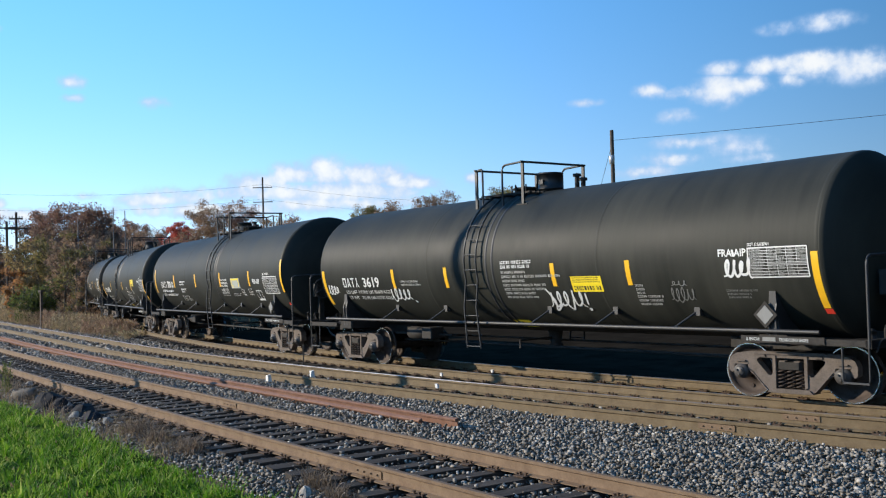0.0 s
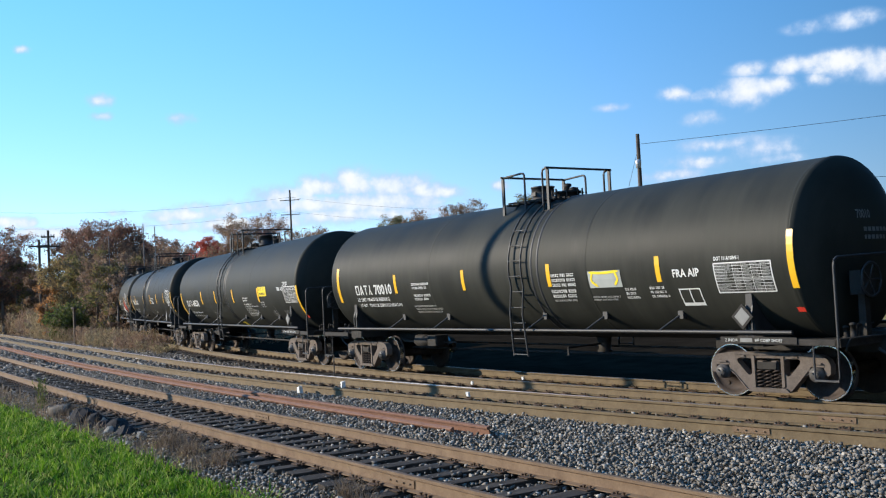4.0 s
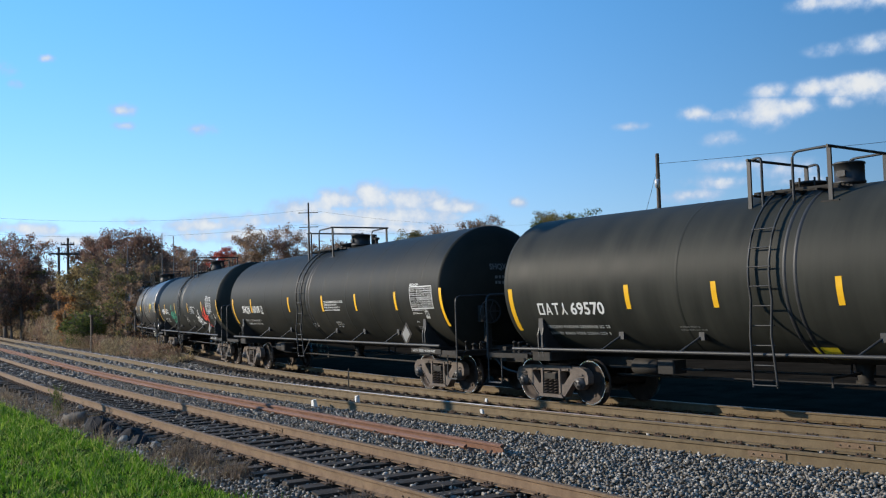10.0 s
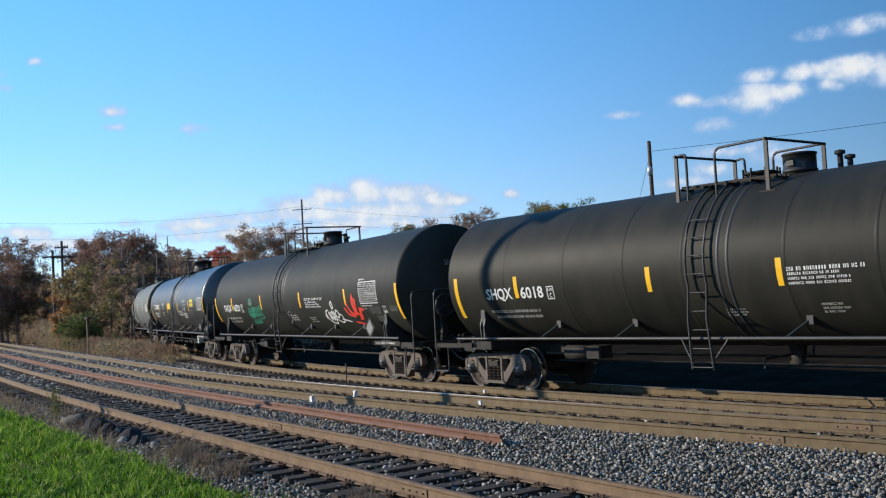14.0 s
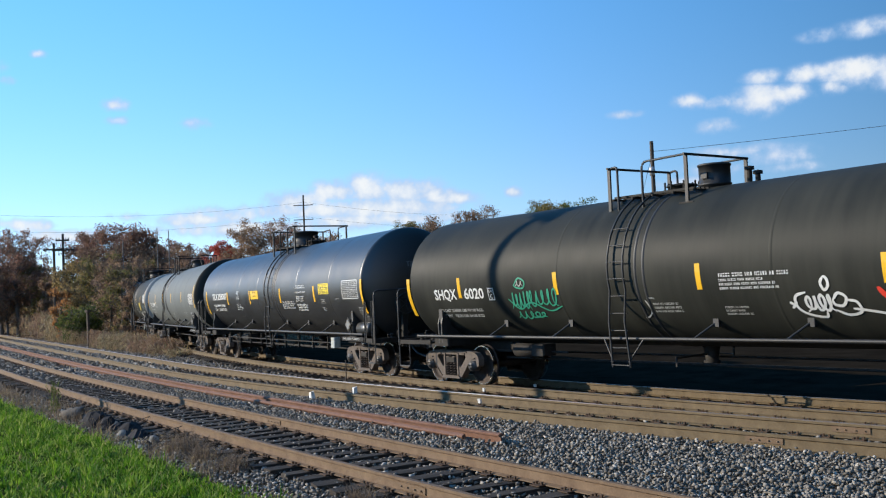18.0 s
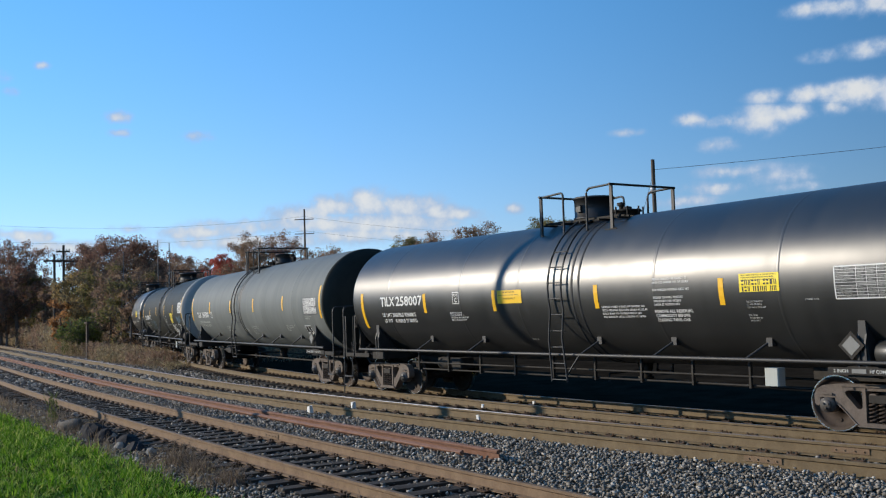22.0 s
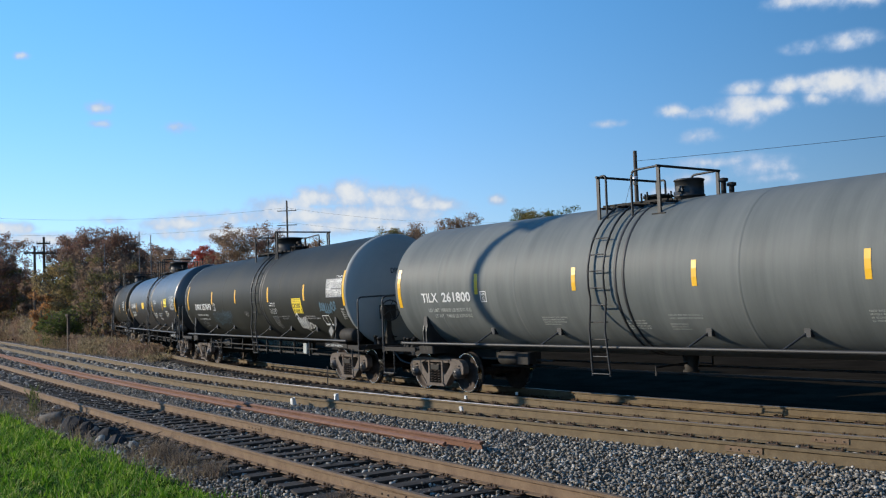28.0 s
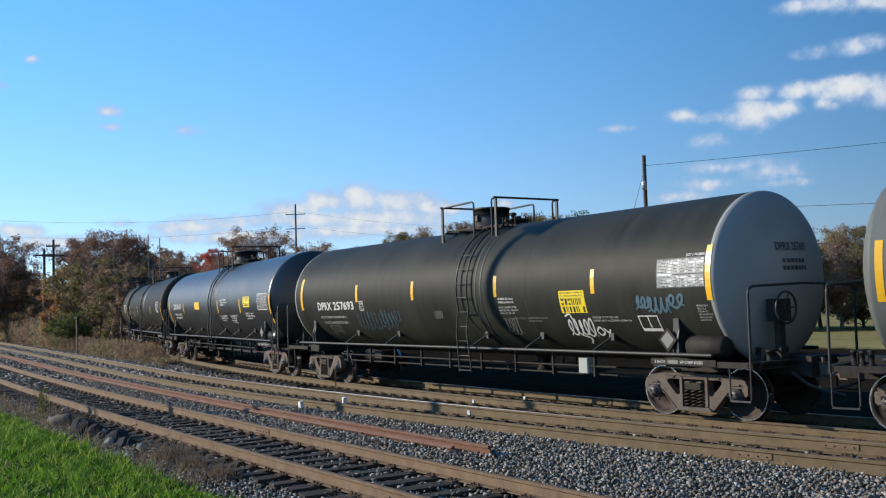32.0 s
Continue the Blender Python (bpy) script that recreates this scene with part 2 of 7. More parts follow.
M["dim"] = plain("faded_grey_spray_paint", (0.16, 0.16, 0.15), 0.6, 0.0, 0.2)
M["rail"] = rust_steel("rusty_rail_steel", (0.105, 0.066, 0.040), (0.205, 0.140, 0.086), 0.7, 0.1, 5)
M["rail_olive"] = rust_steel("olive_brown_rail_steel", (0.088, 0.062, 0.034), (0.175, 0.130, 0.074), 0.7, 0.1, 5)
M["rail_red"] = rust_steel("red_rusted_rail_steel", (0.130, 0.062, 0.040), (0.250, 0.138, 0.092), 0.75, 0.05, 5)


def worn_head(n, b):
    """Rail head with its rust worn to a pale pinkish grey, whitest on one stretch."""
    v = coords(n)
    x = n.add("ShaderNodeSeparateXYZ", None, Vector=v).outputs[0]
    spots = n.noise(stretched(n, v, 1.0, 6.0, 1.0), 2.5, 5, 0.65)
    bright = n.math("MULTIPLY", smooth(n, x, -27.0, -21.0), n.math("SUBTRACT", 1.0, smooth(n, x, -15.0, -12.6)))
    gone = smooth(n, x, -11.7, -11.3)
    pale = n.mix(spots, (0.20, 0.14, 0.11, 1), (0.42, 0.34, 0.30, 1))
    white = n.mix(smooth(n, spots, 0.3, 0.6), (0.40, 0.34, 0.30, 1), (0.66, 0.61, 0.57, 1))
    n.put(b.inputs["Base Color"], n.mix(gone, n.mix(bright, pale, white), (0.17, 0.13, 0.095, 1)))
    b.inputs["Roughness"].default_value = 0.45


M["shine"] = material("worn_pale_rail_head", worn_head)
M["steel_head"] = rust_steel("brown_running_surface", (0.12, 0.095, 0.074), (0.24, 0.20, 0.165), 0.45, 0.4, 5)

M["plate"] = rust_steel("dark_rust_plate", (0.05, 0.032, 0.022), (0.12, 0.078, 0.052), 0.8, 0.1, 20)


def tie_wood(n, b):
    v = coords(n)
    rnd = n.add("ShaderNodeObjectInfo").outputs["Random"]
    g = n.noise(stretched(n, v, 30, 2.0, 30), 1.5, 6, 0.65)
    tone = n.mix(rnd, (0.026, 0.022, 0.019, 1), (0.060, 0.050, 0.042, 1))
    n.put(b.inputs["Base Color"], n.mix(smooth(n, g, 0.35, 0.7), tone, (0.088, 0.076, 0.064, 1)))
    b.inputs["Roughness"].default_value = 0.9
    b.inputs["Specular IOR Level"].default_value = 0.12
    bump(n, b, g, 0.6, 0.01)


M["tie"] = material("creosoted_tie_wood", tie_wood)


def stone_mat(n, b):
    r = n.add("ShaderNodeNewGeometry").outputs["Random Per Island"]
    f = n.noise(coords(n), 40.0, 3)
    c = n.ramp(r, (0.0, (0.095, 0.084, 0.068)), (0.45, (0.215, 0.194, 0.162)), (0.85, (0.33, 0.302, 0.26)), (1.0, (0.58, 0.54, 0.47)))
    n.put(b.inputs["Base Color"], n.mix(n.math("MULTIPLY", f, 0.5), c, (0.13, 0.12, 0.11, 1)))
    b.inputs["Roughness"].default_value = 0.85
    b.inputs["Specular IOR Level"].default_value = 0.15


M["stone"] = material("crushed_grey_stone", stone_mat)


def ground_mat(n, b):
    v = coords(n)
    xyz = n.add("ShaderNodeSeparateXYZ", None, Vector=v)
    x, y = xyz.outputs[0], xyz.outputs[1]
    big, mid, fine = n.noise(v, 0.08, 5), n.noise(v, 1.2, 5), n.noise(v, 22.0, 4)
    grit = n.ramp(fine, (0.3, (0.066, 0.054, 0.042)), (0.7, (0.18, 0.152, 0.122)))
    dirt = n.ramp(n.math("ADD", n.math("MULTIPLY", mid, 0.6), n.math("MULTIPLY", fine, 0.4)), (0.35, (0.058, 0.043, 0.03)), (0.65, (0.15, 0.115, 0.082)))
    near = n.mix(smooth(n, mid, 0.42, 0.6), grit, dirt)
    straw = n.ramp(n.math("ADD", n.math("MULTIPLY", big, 0.5), n.math("MULTIPLY", mid, 0.5)), (0.3, (0.17, 0.15, 0.06)), (0.55, (0.28, 0.235, 0.10)), (0.75, (0.36, 0.29, 0.14)))
    # the railway bed lies between the lawn and the field behind the train
    edge = n.math("ADD", y, n.math("MULTIPLY", x, 0.24))
    far = smooth(n, n.math("ADD", edge, n.math("MULTIPLY", mid, 4.0)), 42.0, 45.0)
    # near-black earth behind the train's track: its shade is put into the colour
    shaded_earth = n.ramp(n.math("ADD", n.math("MULTIPLY", mid, 0.6), n.math("MULTIPLY", fine, 0.4)), (0.35, (0.012, 0.0095, 0.007)), (0.7, (0.032, 0.026, 0.019)))
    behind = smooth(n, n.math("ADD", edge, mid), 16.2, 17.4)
    turf = n.ramp(mid, (0.35, (0.035, 0.055, 0.012)), (0.65, (0.075, 0.115, 0.025)))
    lawn_edge = n.math("ADD", y, n.math("MULTIPLY", x, 0.2))
    bare = smooth(n, n.math("ADD", lawn_edge, n.math("MULTIPLY", n.math("SUBTRACT", mid, 0.5), 0.8)), 4.75, 5.05)
    bed = n.mix(behind, n.mix(bare, turf, near), shaded_earth)
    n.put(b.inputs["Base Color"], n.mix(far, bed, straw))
    b.inputs["Roughness"].default_value = 0.95
    b.inputs["Specular IOR Level"].default_value = 0.0
    bump(n, b, n.math("ADD", n.math("MULTIPLY", mid, 0.6), n.math("MULTIPLY", fine, 0.4)), 0.6, 0.03)


M["ground"] = material("dirt_and_grit", ground_mat)
M["grass"] = leafy("lawn_grass", ((0.035, 0.10, 0.006), (0.085, 0.215, 0.012), (0.15, 0.31, 0.02), (0.25, 0.38, 0.04), (0.42, 0.46, 0.14)))
M["dry"] = leafy("dry_weeds", ((0.12, 0.078, 0.052), (0.22, 0.145, 0.09), (0.30, 0.205, 0.125), (0.38, 0.29, 0.18), (0.16, 0.14, 0.07)))
M["brush_red"] = leafy("reddish_brush", ((0.135, 0.085, 0.062), (0.235, 0.15, 0.105), (0.31, 0.215, 0.15), (0.19, 0.145, 0.09)))
M["brush_straw"] = leafy("straw_brush", ((0.16, 0.12, 0.075), (0.27, 0.205, 0.125), (0.38, 0.30, 0.185), (0.19, 0.175, 0.085)))
M["stalk"] = leafy("dead_stalks", ((0.10, 0.075, 0.055), (0.19, 0.145, 0.105), (0.27, 0.215, 0.16)))
M["bark"] = rust_steel("grey_brown_bark", (0.09, 0.076, 0.064), (0.20, 0.175, 0.15), 0.95, 0.0, 4)
M["leaf_red"] = leafy("russet_leaves", ((0.215, 0.11, 0.085), (0.30, 0.16, 0.125), (0.33, 0.205, 0.155), (0.26, 0.175, 0.13), (0.20, 0.15, 0.11)))
M["leaf_scarlet"] = leafy("scarlet_leaves", ((0.401, 0.071, 0.059), (0.519, 0.100, 0.077), (0.378, 0.153, 0.094)))
M["leaf_brown"] = leafy("brown_leaves", ((0.189, 0.118, 0.083), (0.283, 0.183, 0.124), (0.354, 0.242, 0.165), (0.236, 0.177, 0.118)))
M["leaf_olive"] = leafy("olive_leaves", ((0.100, 0.100, 0.041), (0.177, 0.165, 0.065), (0.260, 0.218, 0.088), (0.224, 0.153, 0.083)))
M["leaf_green"] = leafy("green_leaves", ((0.059, 0.083, 0.026), (0.112, 0.142, 0.041), (0.177, 0.189, 0.059)))
M["leaf_gold"] = leafy("golden_leaves", ((0.34, 0.235, 0.10), (0.42, 0.31, 0.13), (0.36, 0.27, 0.15), (0.24, 0.21, 0.10)))
M["leaf_orange"] = leafy("orange_leaves", ((0.36, 0.17, 0.07), (0.44, 0.22, 0.08), (0.33, 0.21, 0.12)))
M["char"] = rust_steel("black_broken_rubble", (0.010, 0.010, 0.012), (0.045, 0.041, 0.040), 0.85, 0.0, 7)
M["pale_stone"] = rust_steel("pale_broken_stone", (0.20, 0.18, 0.15), (0.40, 0.37, 0.32), 0.9, 0.0, 9)
M["pole"] = rust_steel("weathered_pole_wood", (0.06, 0.048, 0.038), (0.14, 0.115, 0.092), 0.95, 0.0, 3)
M["ceramic"] = plain("pale_grey_metal", (0.45, 0.45, 0.45), 0.4, 0.2, 0.1)
M["ceramic_dull"] = plain("weathered_grey_pole", (0.22, 0.21, 0.20), 0.8, 0.0, 0.2)
M["wire"] = plain("black_cable", (0.02, 0.02, 0.02), 0.6)

# ---------------------------------------------------------------- mesh tools


class Shape:
    """Collects vertices and faces for one mesh."""

    def __init__(self):
        self.v, self.f, self.s, self.m, self.slot = [], [], [], [], 0

    def add(self, verts, faces, soft=False):
        k = len(self.v)
        self.v += [tuple(p) for p in verts]
        self.f += [tuple(i + k for i in f) for f in faces]
        self.s += [soft] * len(faces)
        self.m += [self.slot] * len(faces)
        return self

    def box(self, x0, x1, y0, y1, z0, z1, c=0.0):
        """A box; c chamfers its edges along the upright corners."""
        if c <= 0:
            v = [(x, y, z) for x in (x0, x1) for y in (y0, y1) for z in (z0, z1)]
            return self.add(v, [(0, 1, 3, 2), (4, 6, 7, 5), (0, 4, 5, 1), (2, 3, 7, 6), (0, 2, 6, 4), (1, 5, 7, 3)])
        o = [(x0 + c, y0), (x1 - c, y0), (x1, y0 + c), (x1, y1 - c), (x1 - c, y1), (x0 + c, y1), (x0, y1 - c), (x0, y0 + c)]
        return self.prism(o, z0, z1)

    def prism(self, outline, z0, z1, m=None):
        n = len(outline)
        v = [Vector((x, y, z0)) for x, y in outline] + [Vector((x, y, z1)) for x, y in outline]
        if m is not None:
            v = [m @ p for p in v]
        f = [tuple(reversed(range(n))), tuple(range(n, 2 * n))] + [(i, (i + 1) % n, n + (i + 1) % n, n + i) for i in range(n)]
        return self.add(v, f)

    def tube(self, pts, r, n=8, caps=True):
        """A round bar along points."""
        pts = [Vector(p) for p in pts]
        rings = []
        up = Vector((0, 0, 1))
        for i, p in enumerate(pts):
            d = (pts[min(i + 1, len(pts) - 1)] - pts[max(i - 1, 0)]).normalized()
            a = d.cross(up if abs(d.z) < 0.95 else Vector((1, 0, 0))).normalized()
            b = d.cross(a)
            rr = r[i] if isinstance(r, (list, tuple)) else r
            rings.append([p + a * math.cos(t) * rr + b * math.sin(t) * rr for t in [2 * math.pi * k / n for k in range(n)]])
        v = [q for ring in rings for q in ring]
        f = [(i * n + k, i * n + (k + 1) % n, (i + 1) * n + (k + 1) % n, (i + 1) * n + k) for i in range(len(pts) - 1) for k in range(n)]
        self.add(v, f, True)
        if caps:
            k = len(pts) - 1
            self.add([q for q in rings[0]], [tuple(range(n))]), self.add([q for q in rings[k]], [tuple(reversed(range(n)))])
        return self

    def lathe(self, prof, n=32, axis="x", m=None, sharp=()):
        """Turn a profile of (along, radius) round an axis."""
        v = []
        for a, r in prof:
            for k in range(n):
                t = 2 * math.pi * k / n
                c, s = r * math.cos(t), r * math.sin(t)
                v.append(Vector((a, c, s) if axis == "x" else (c, a, s) if axis == "y" else (c, s, a)))
        if m is not None:
            v = [m @ p for p in v]
        f = [(i * n + k, i * n + (k + 1) % n, (i + 1) * n + (k + 1) % n, (i + 1) * n + k) for i in range(len(prof) - 1) for k in range(n)]
        if axis == "y":
            f = [tuple(reversed(q)) for q in f]
        return self.add(v, f, True)

    def mesh(self, name, *mats):
        me = bpy.data.meshes.new(name)
        me.from_pydata(self.v, [], self.f)
        for m in mats:
            me.materials.append(m)
        me.polygons.foreach_set("use_smooth", self.s)
        me.polygons.foreach_set("material_index", self.m)
        me.update()
        return me


def part(name, shape, mat, parent=None, label="", at=None):
    """Links a shape (or a mesh) as one object under a thing or a part."""
    me = shape if isinstance(shape, bpy.types.Mesh) else shape.mesh(name, mat)
    ob = new(name, me)
    if parent is not None:
        ob.parent = parent
    if at is not None:
        ob.matrix_basis = at
    if name in ("stencil_lines", "graffiti", "print", "cut_lever", "brake_rod", "walkway", "stencil", "company_mark"):
        tagged(ob, kind="stuff")
    return tagged(ob, label) if label else ob


def arrays(name, verts, faces, mat, soft=False):
    """A mesh of many triangles or quads from arrays."""
    me = bpy.data.meshes.new(name)
    k = faces.shape[1]
    me.vertices.add(len(verts)), me.loops.add(faces.size), me.polygons.add(len(faces))
    me.vertices.foreach_set("co", verts.astype(np.float32).ravel())
    me.loops.foreach_set("vertex_index", faces.astype(np.int32).ravel())
    me.polygons.foreach_set("loop_start", np.arange(0, faces.size, k, dtype=np.int32))
    if soft:
        me.polygons.foreach_set("use_smooth", np.ones(len(faces), dtype=bool))
    me.materials.append(mat)
    me.update(calc_edges=True)
    return me


# ---------------------------------------------------------------- the lines of the tracks


def bend(s):
    """Heading of the train's track at s metres along it; straight far off."""
    u = min(max(s, -63.0), 6.0)
    return 0.012657 * u + 0.0000998 * u * u


def track_points():
    out, x, y, step = {}, 0.0, 16.491, 0.25
    out[0] = (x, y, bend(0))
    for sign in (1, -1):
        x, y = 0.0, 16.491
        for i in range(1, 1200):
            a = bend(sign * (i - 0.5) * step)
            x, y = x + sign * math.cos(a) * step, y + sign * math.sin(a) * step
            out[sign * i] = (x, y, bend(sign * i * step))
    return out


TRAIN_LINE = track_points()


def on_track(s):
    """x, y and heading at s metres along the train's track."""
    k = s / 0.25
    i = math.floor(k)
    f = k - i
    a, b = TRAIN_LINE[i], TRAIN_LINE[i + 1]
    return tuple(p + (q - p) * f for p, q in zip(a, b))


def middle_line(x):
    """Far rail of the middle track."""
    u = x + 10.0
    if u < -25:
        return 19.66 - 0.277 * (u + 25)
    if u > 14:
        return 14.50 + 0.013 * (u - 14)
    return 15.05 - 0.0914 * u + 0.00372 * u * u


def near_line(x):
    """Centre of the near track."""
    u = x + 10.0
    if u < -35:
        return 17.07 - 0.2625 * (u + 35)
    return 9.05 - 0.196 * u + 0.00095 * u * u if u < 30 else 4.025 - 0.139 * (u - 30)


def loose_line(x):
    """The loose rail beside the middle track."""
    u = x + 10.75
    if u < -33:
        return 19.18 - 0.2692 * (u + 33)
    return 11.60 - 0.19 * u + 0.0012 * u * u


# ---------------------------------------------------------------- ground


def ground_z(x, y):
    lawn = 5.0 - (y + 0.2 * x)                 # metres inside the lawn's edge
    z = -0.30
    if lawn > 0:
        z += min(lawn, 6.0) * 0.13
    far = y + 0.24 * x - 17.0
    if far > 0:
        z -= min(far, 4.0) * 0.08
    # a low bank behind the train's track
    rise = min(max(far - 3.0, 0.0) / 6.0, 1.0) * min(max((x + 52.0) / 14.0, 0.0), 1.0)
    z += 0.2 * rise * rise * (3 - 2 * rise)
    return z


def spaced(lo, hi, step, reach):
    mid = list(np.arange(lo, hi + 0.01, step))
    out, d = [], step
    a, b = [], []
    x = lo
    while x > -reach:
        d *= 1.35
        x -= d
        a.append(x)
    x, d = hi, step
    while x < reach:
        d *= 1.35
        x += d
        b.append(x)
    return a[::-1] + mid + b


def make_ground():
    xs, ys = spaced(-70, 12, 0.7, 3500), spaced(-6, 48, 0.6, 3500)
    X, Y = np.meshgrid(xs, ys, indexing="ij")
    V = np.array([(x, y, ground_z(x, y) + (noise.noise((x * 0.7, y * 0.7, 0)) * 0.05 if abs(x) < 80 and abs(y) < 60 else 0)) for x, y in zip(X.ravel(), Y.ravel())])
    n, m = len(xs), len(ys)
    i, j = np.meshgrid(np.arange(n - 1), np.arange(m - 1), indexing="ij")
    k = (i * m + j).ravel()
    F = np.stack([k, k + m, k + m + 1, k + 1], 1)
    tagged(new("ground", arrays("ground", V, F, M["ground"], True)), "flat ground of dirt and grit running into a straw-coloured field", "ground", kind="structure")


make_ground()

# ---------------------------------------------------------------- tracks
RAIL = ((-0.070, -0.18), (0.070, -0.18), (0.070, -0.168), (0.012, -0.150), (0.010, -0.050), (0.036, -0.036), (0.037, -0.006),
        (0.028, 0.0), (-0.028, 0.0), (-0.037, -0.006), (-0.036, -0.036), (-0.010, -0.050), (-0.012, -0.150), (-0.070, -0.168))


def rail_mesh(name, pts, mat, head=None, lean=0.0, drop=0.0, deep=1.0):
    """Extrudes the rail's section along level points (x, y)."""
    sh, n = Shape(), len(RAIL)
    P = [Vector((*p, 0)) for p in pts]
    v = []
    for i, p in enumerate(P):
        d = (P[min(i + 1, len(P) - 1)] - P[max(i - 1, 0)]).normalized()
        side = Vector((-d.y, d.x, 0))
        for a, b in RAIL:
            b *= deep
            v.append(p + side * (a * math.cos(lean) - (b + 0.09) * math.sin(lean)) + Vector((0, 0, (b + 0.09) * math.cos(lean) + a * math.sin(lean) - 0.09 - drop)))
    f = [(i * n + k, i * n + (k + 1) % n, (i + 1) * n + (k + 1) % n, (i + 1) * n + k) for k in range(n) for i in range(len(P) - 1)]
    sh.add(v, f)
    q = len(P) - 1
    for k in range(n):
        for i in range(q):
            sh.m[k * q + i] = 1 if head and k in (6, 7, 8) else 0
    sh.add(v[:n], [tuple(reversed(range(n)))]), sh.add(v[-n:], [tuple(range(n))])
    return sh.mesh(name, mat, head or mat)


def offset_line(pts, d):
    out = []
    for i, p in enumerate(pts):
        a, b = Vector(pts[max(i - 1, 0)]), Vector(pts[min(i + 1, len(pts) - 1)])
        t = (b - a).normalized()
        out.append((p[0] - t.y * d, p[1] + t.x * d))
    return out


def along(pts, step):
    """Even steps along level points: (x, y, heading)."""
    out, left = [], 0.0
    for a, b in zip(pts, pts[1:]):
        d = math.hypot(b[0] - a[0], b[1] - a[1])
        while left < d:
            f = left / d
            out.append((a[0] + (b[0] - a[0]) * f, a[1] + (b[1] - a[1]) * f, math.atan2(b[1] - a[1], b[0] - a[0])))
            left += step
        left -= d
    return out


def tie_meshes():
    out = []
    rng = random.Random(4)
    for k in range(5):
        sh = Shape()
        v = []
        for x, y, z in [(x, y, z) for x in (-0.115, 0.115) for y in (-1.3, 1.3) for z in (-0.19, 0.0)]:
            v.append((x + rng.uniform(-.012, .012), y + rng.uniform(-.05, .05), z + (rng.uniform(-.02, 0.0) if z == 0 else 0)))
        sh.add(v, [(0, 1, 3, 2), (4, 6, 7, 5), (0, 4, 5, 1), (2, 3, 7, 6), (0, 2, 6, 4), (1, 5, 7, 3)])
        out.append(sh.mesh("tie", M["tie"]))
    return out


TIES = tie_meshes()


def fastening_mesh():
    """A tie plate with four spikes and a rail anchor."""
    sh = Shape()
    sh.box(-0.09, 0.09, -0.17, 0.17, -0.182, -0.170)
    for sx in (-1, 1):
        for sy in (-1, 1):
            x, y = sx * 0.05, sy * 0.088
            sh.box(x - 0.011, x + 0.011, y - 0.011, y + 0.011, -0.171, -0.148)
            sh.box(x - 0.015, x + 0.015, y - 0.020, y + 0.016, -0.150, -0.138)
    sh.box(0.10, 0.125, -0.10, 0.10, -0.192, -0.155)
    return sh.mesh("tie_plate", M["plate"])


PLATE = fastening_mesh()


def joint_mesh():
    """A pair of joint bars with bolts."""
    sh = Shape()
    for s in (-1, 1):
        sh.box(-0.30, 0.30, min(s * 0.012, s * 0.026), max(s * 0.012, s * 0.026), -0.140, -0.056)
        for x in (-0.22, -0.08, 0.08, 0.22):
            sh.lathe([(s * 0.024, 0.012), (s * 0.042, 0.012), (s * 0.044, 0.0)], 6, "y", Matrix.Translation((x, 0, -0.1)))
    return sh.mesh("joint_bar", M["rail"])


JOINT = joint_mesh()


def railway(label, pts, mats, tie_range, head=(None, None), seed=1, joints=(), deep=1.0):
    """A track: two rails, its ties, tie plates and joint bars."""
    top = tagged(new("railway_track"), label, "railway track", kind="structure")
    for k, side in enumerate((-0.7525, 0.7525)):
        part("rail", rail_mesh("rail", offset_line(pts, side), mats[k], head[k], deep=deep), None, top)
    rng = random.Random(seed)
    for x, y, a in along(pts, 0.53):
        if not tie_range[0] < x < tie_range[1]:
            continue
        m = pose(x, y, -0.18 * deep - 0.003, 0, 0, math.degrees(a) + rng.uniform(-2.5, 2.5)) @ pose(0, rng.uniform(-.06, .06), 0)
        part("tie", rng.choice(TIES), None, top, at=m)
        if x > tie_range[0] + 6:
            for side in (-0.7525, 0.7525):
                part("tie_plate", PLATE, None, top, at=pose(x, y, 0.18 * (1 - deep), 0, 0, math.degrees(a)) @ pose(0, side, 0, 0, 0, 0 if side < 0 else 180))
    for s, side in joints:
        line = offset_line(pts, side)
        x, y, a = min(along(line, 0.2), key=lambda q: abs(q[0] - s))
        part("joint_bar", JOINT, None, top, at=pose(x, y, 0, 0, 0, math.degrees(a)))
    return top


NEAR_PTS = [(x, near_line(x)) for x in np.arange(-110, 60, 1.0)]
MID_PTS = offset_line([(x, middle_line(x)) for x in np.arange(-130, 60, 1.0)], -0.7525)
TRAIN_PTS = [on_track(s)[:2] for s in np.arange(-160, 120, 1.0)]

# ---------------------------------------------------------------- the train's movement
# metres run along the track, second by second
RUN = (-64.39, -60.39, -56.37, -52.36, -48.35, -44.33, -40.31, -36.29, -32.29, -28.31, -24.32, -20.32, -16.29, -12.21, -8.12, -4.04, 0.00, 3.97, 7.88, 11.74, 15.57, 19.39, 23.17, 26.89, 30.52, 34.05, 37.46, 40.77, 43.96, 47.04, 50.04, 52.99, 55.90)


def run(t):
    i = min(max(int(math.floor(t)), 0), 31)
    f = t - i
    p0, p1, p2, p3 = (RUN[min(max(k, 0), 32)] for k in (i - 1, i, i + 1, i + 2))
    if i == 0:
        p0 = 2 * p1 - p2
    if i == 31:
        p3 = 2 * p2 - p1
    return p1 + 0.5 * f * (p2 - p0 + f * (2 * p0 - 5 * p1 + 4 * p2 - p3 + f * (3 * (p1 - p2) + p3 - p0)))


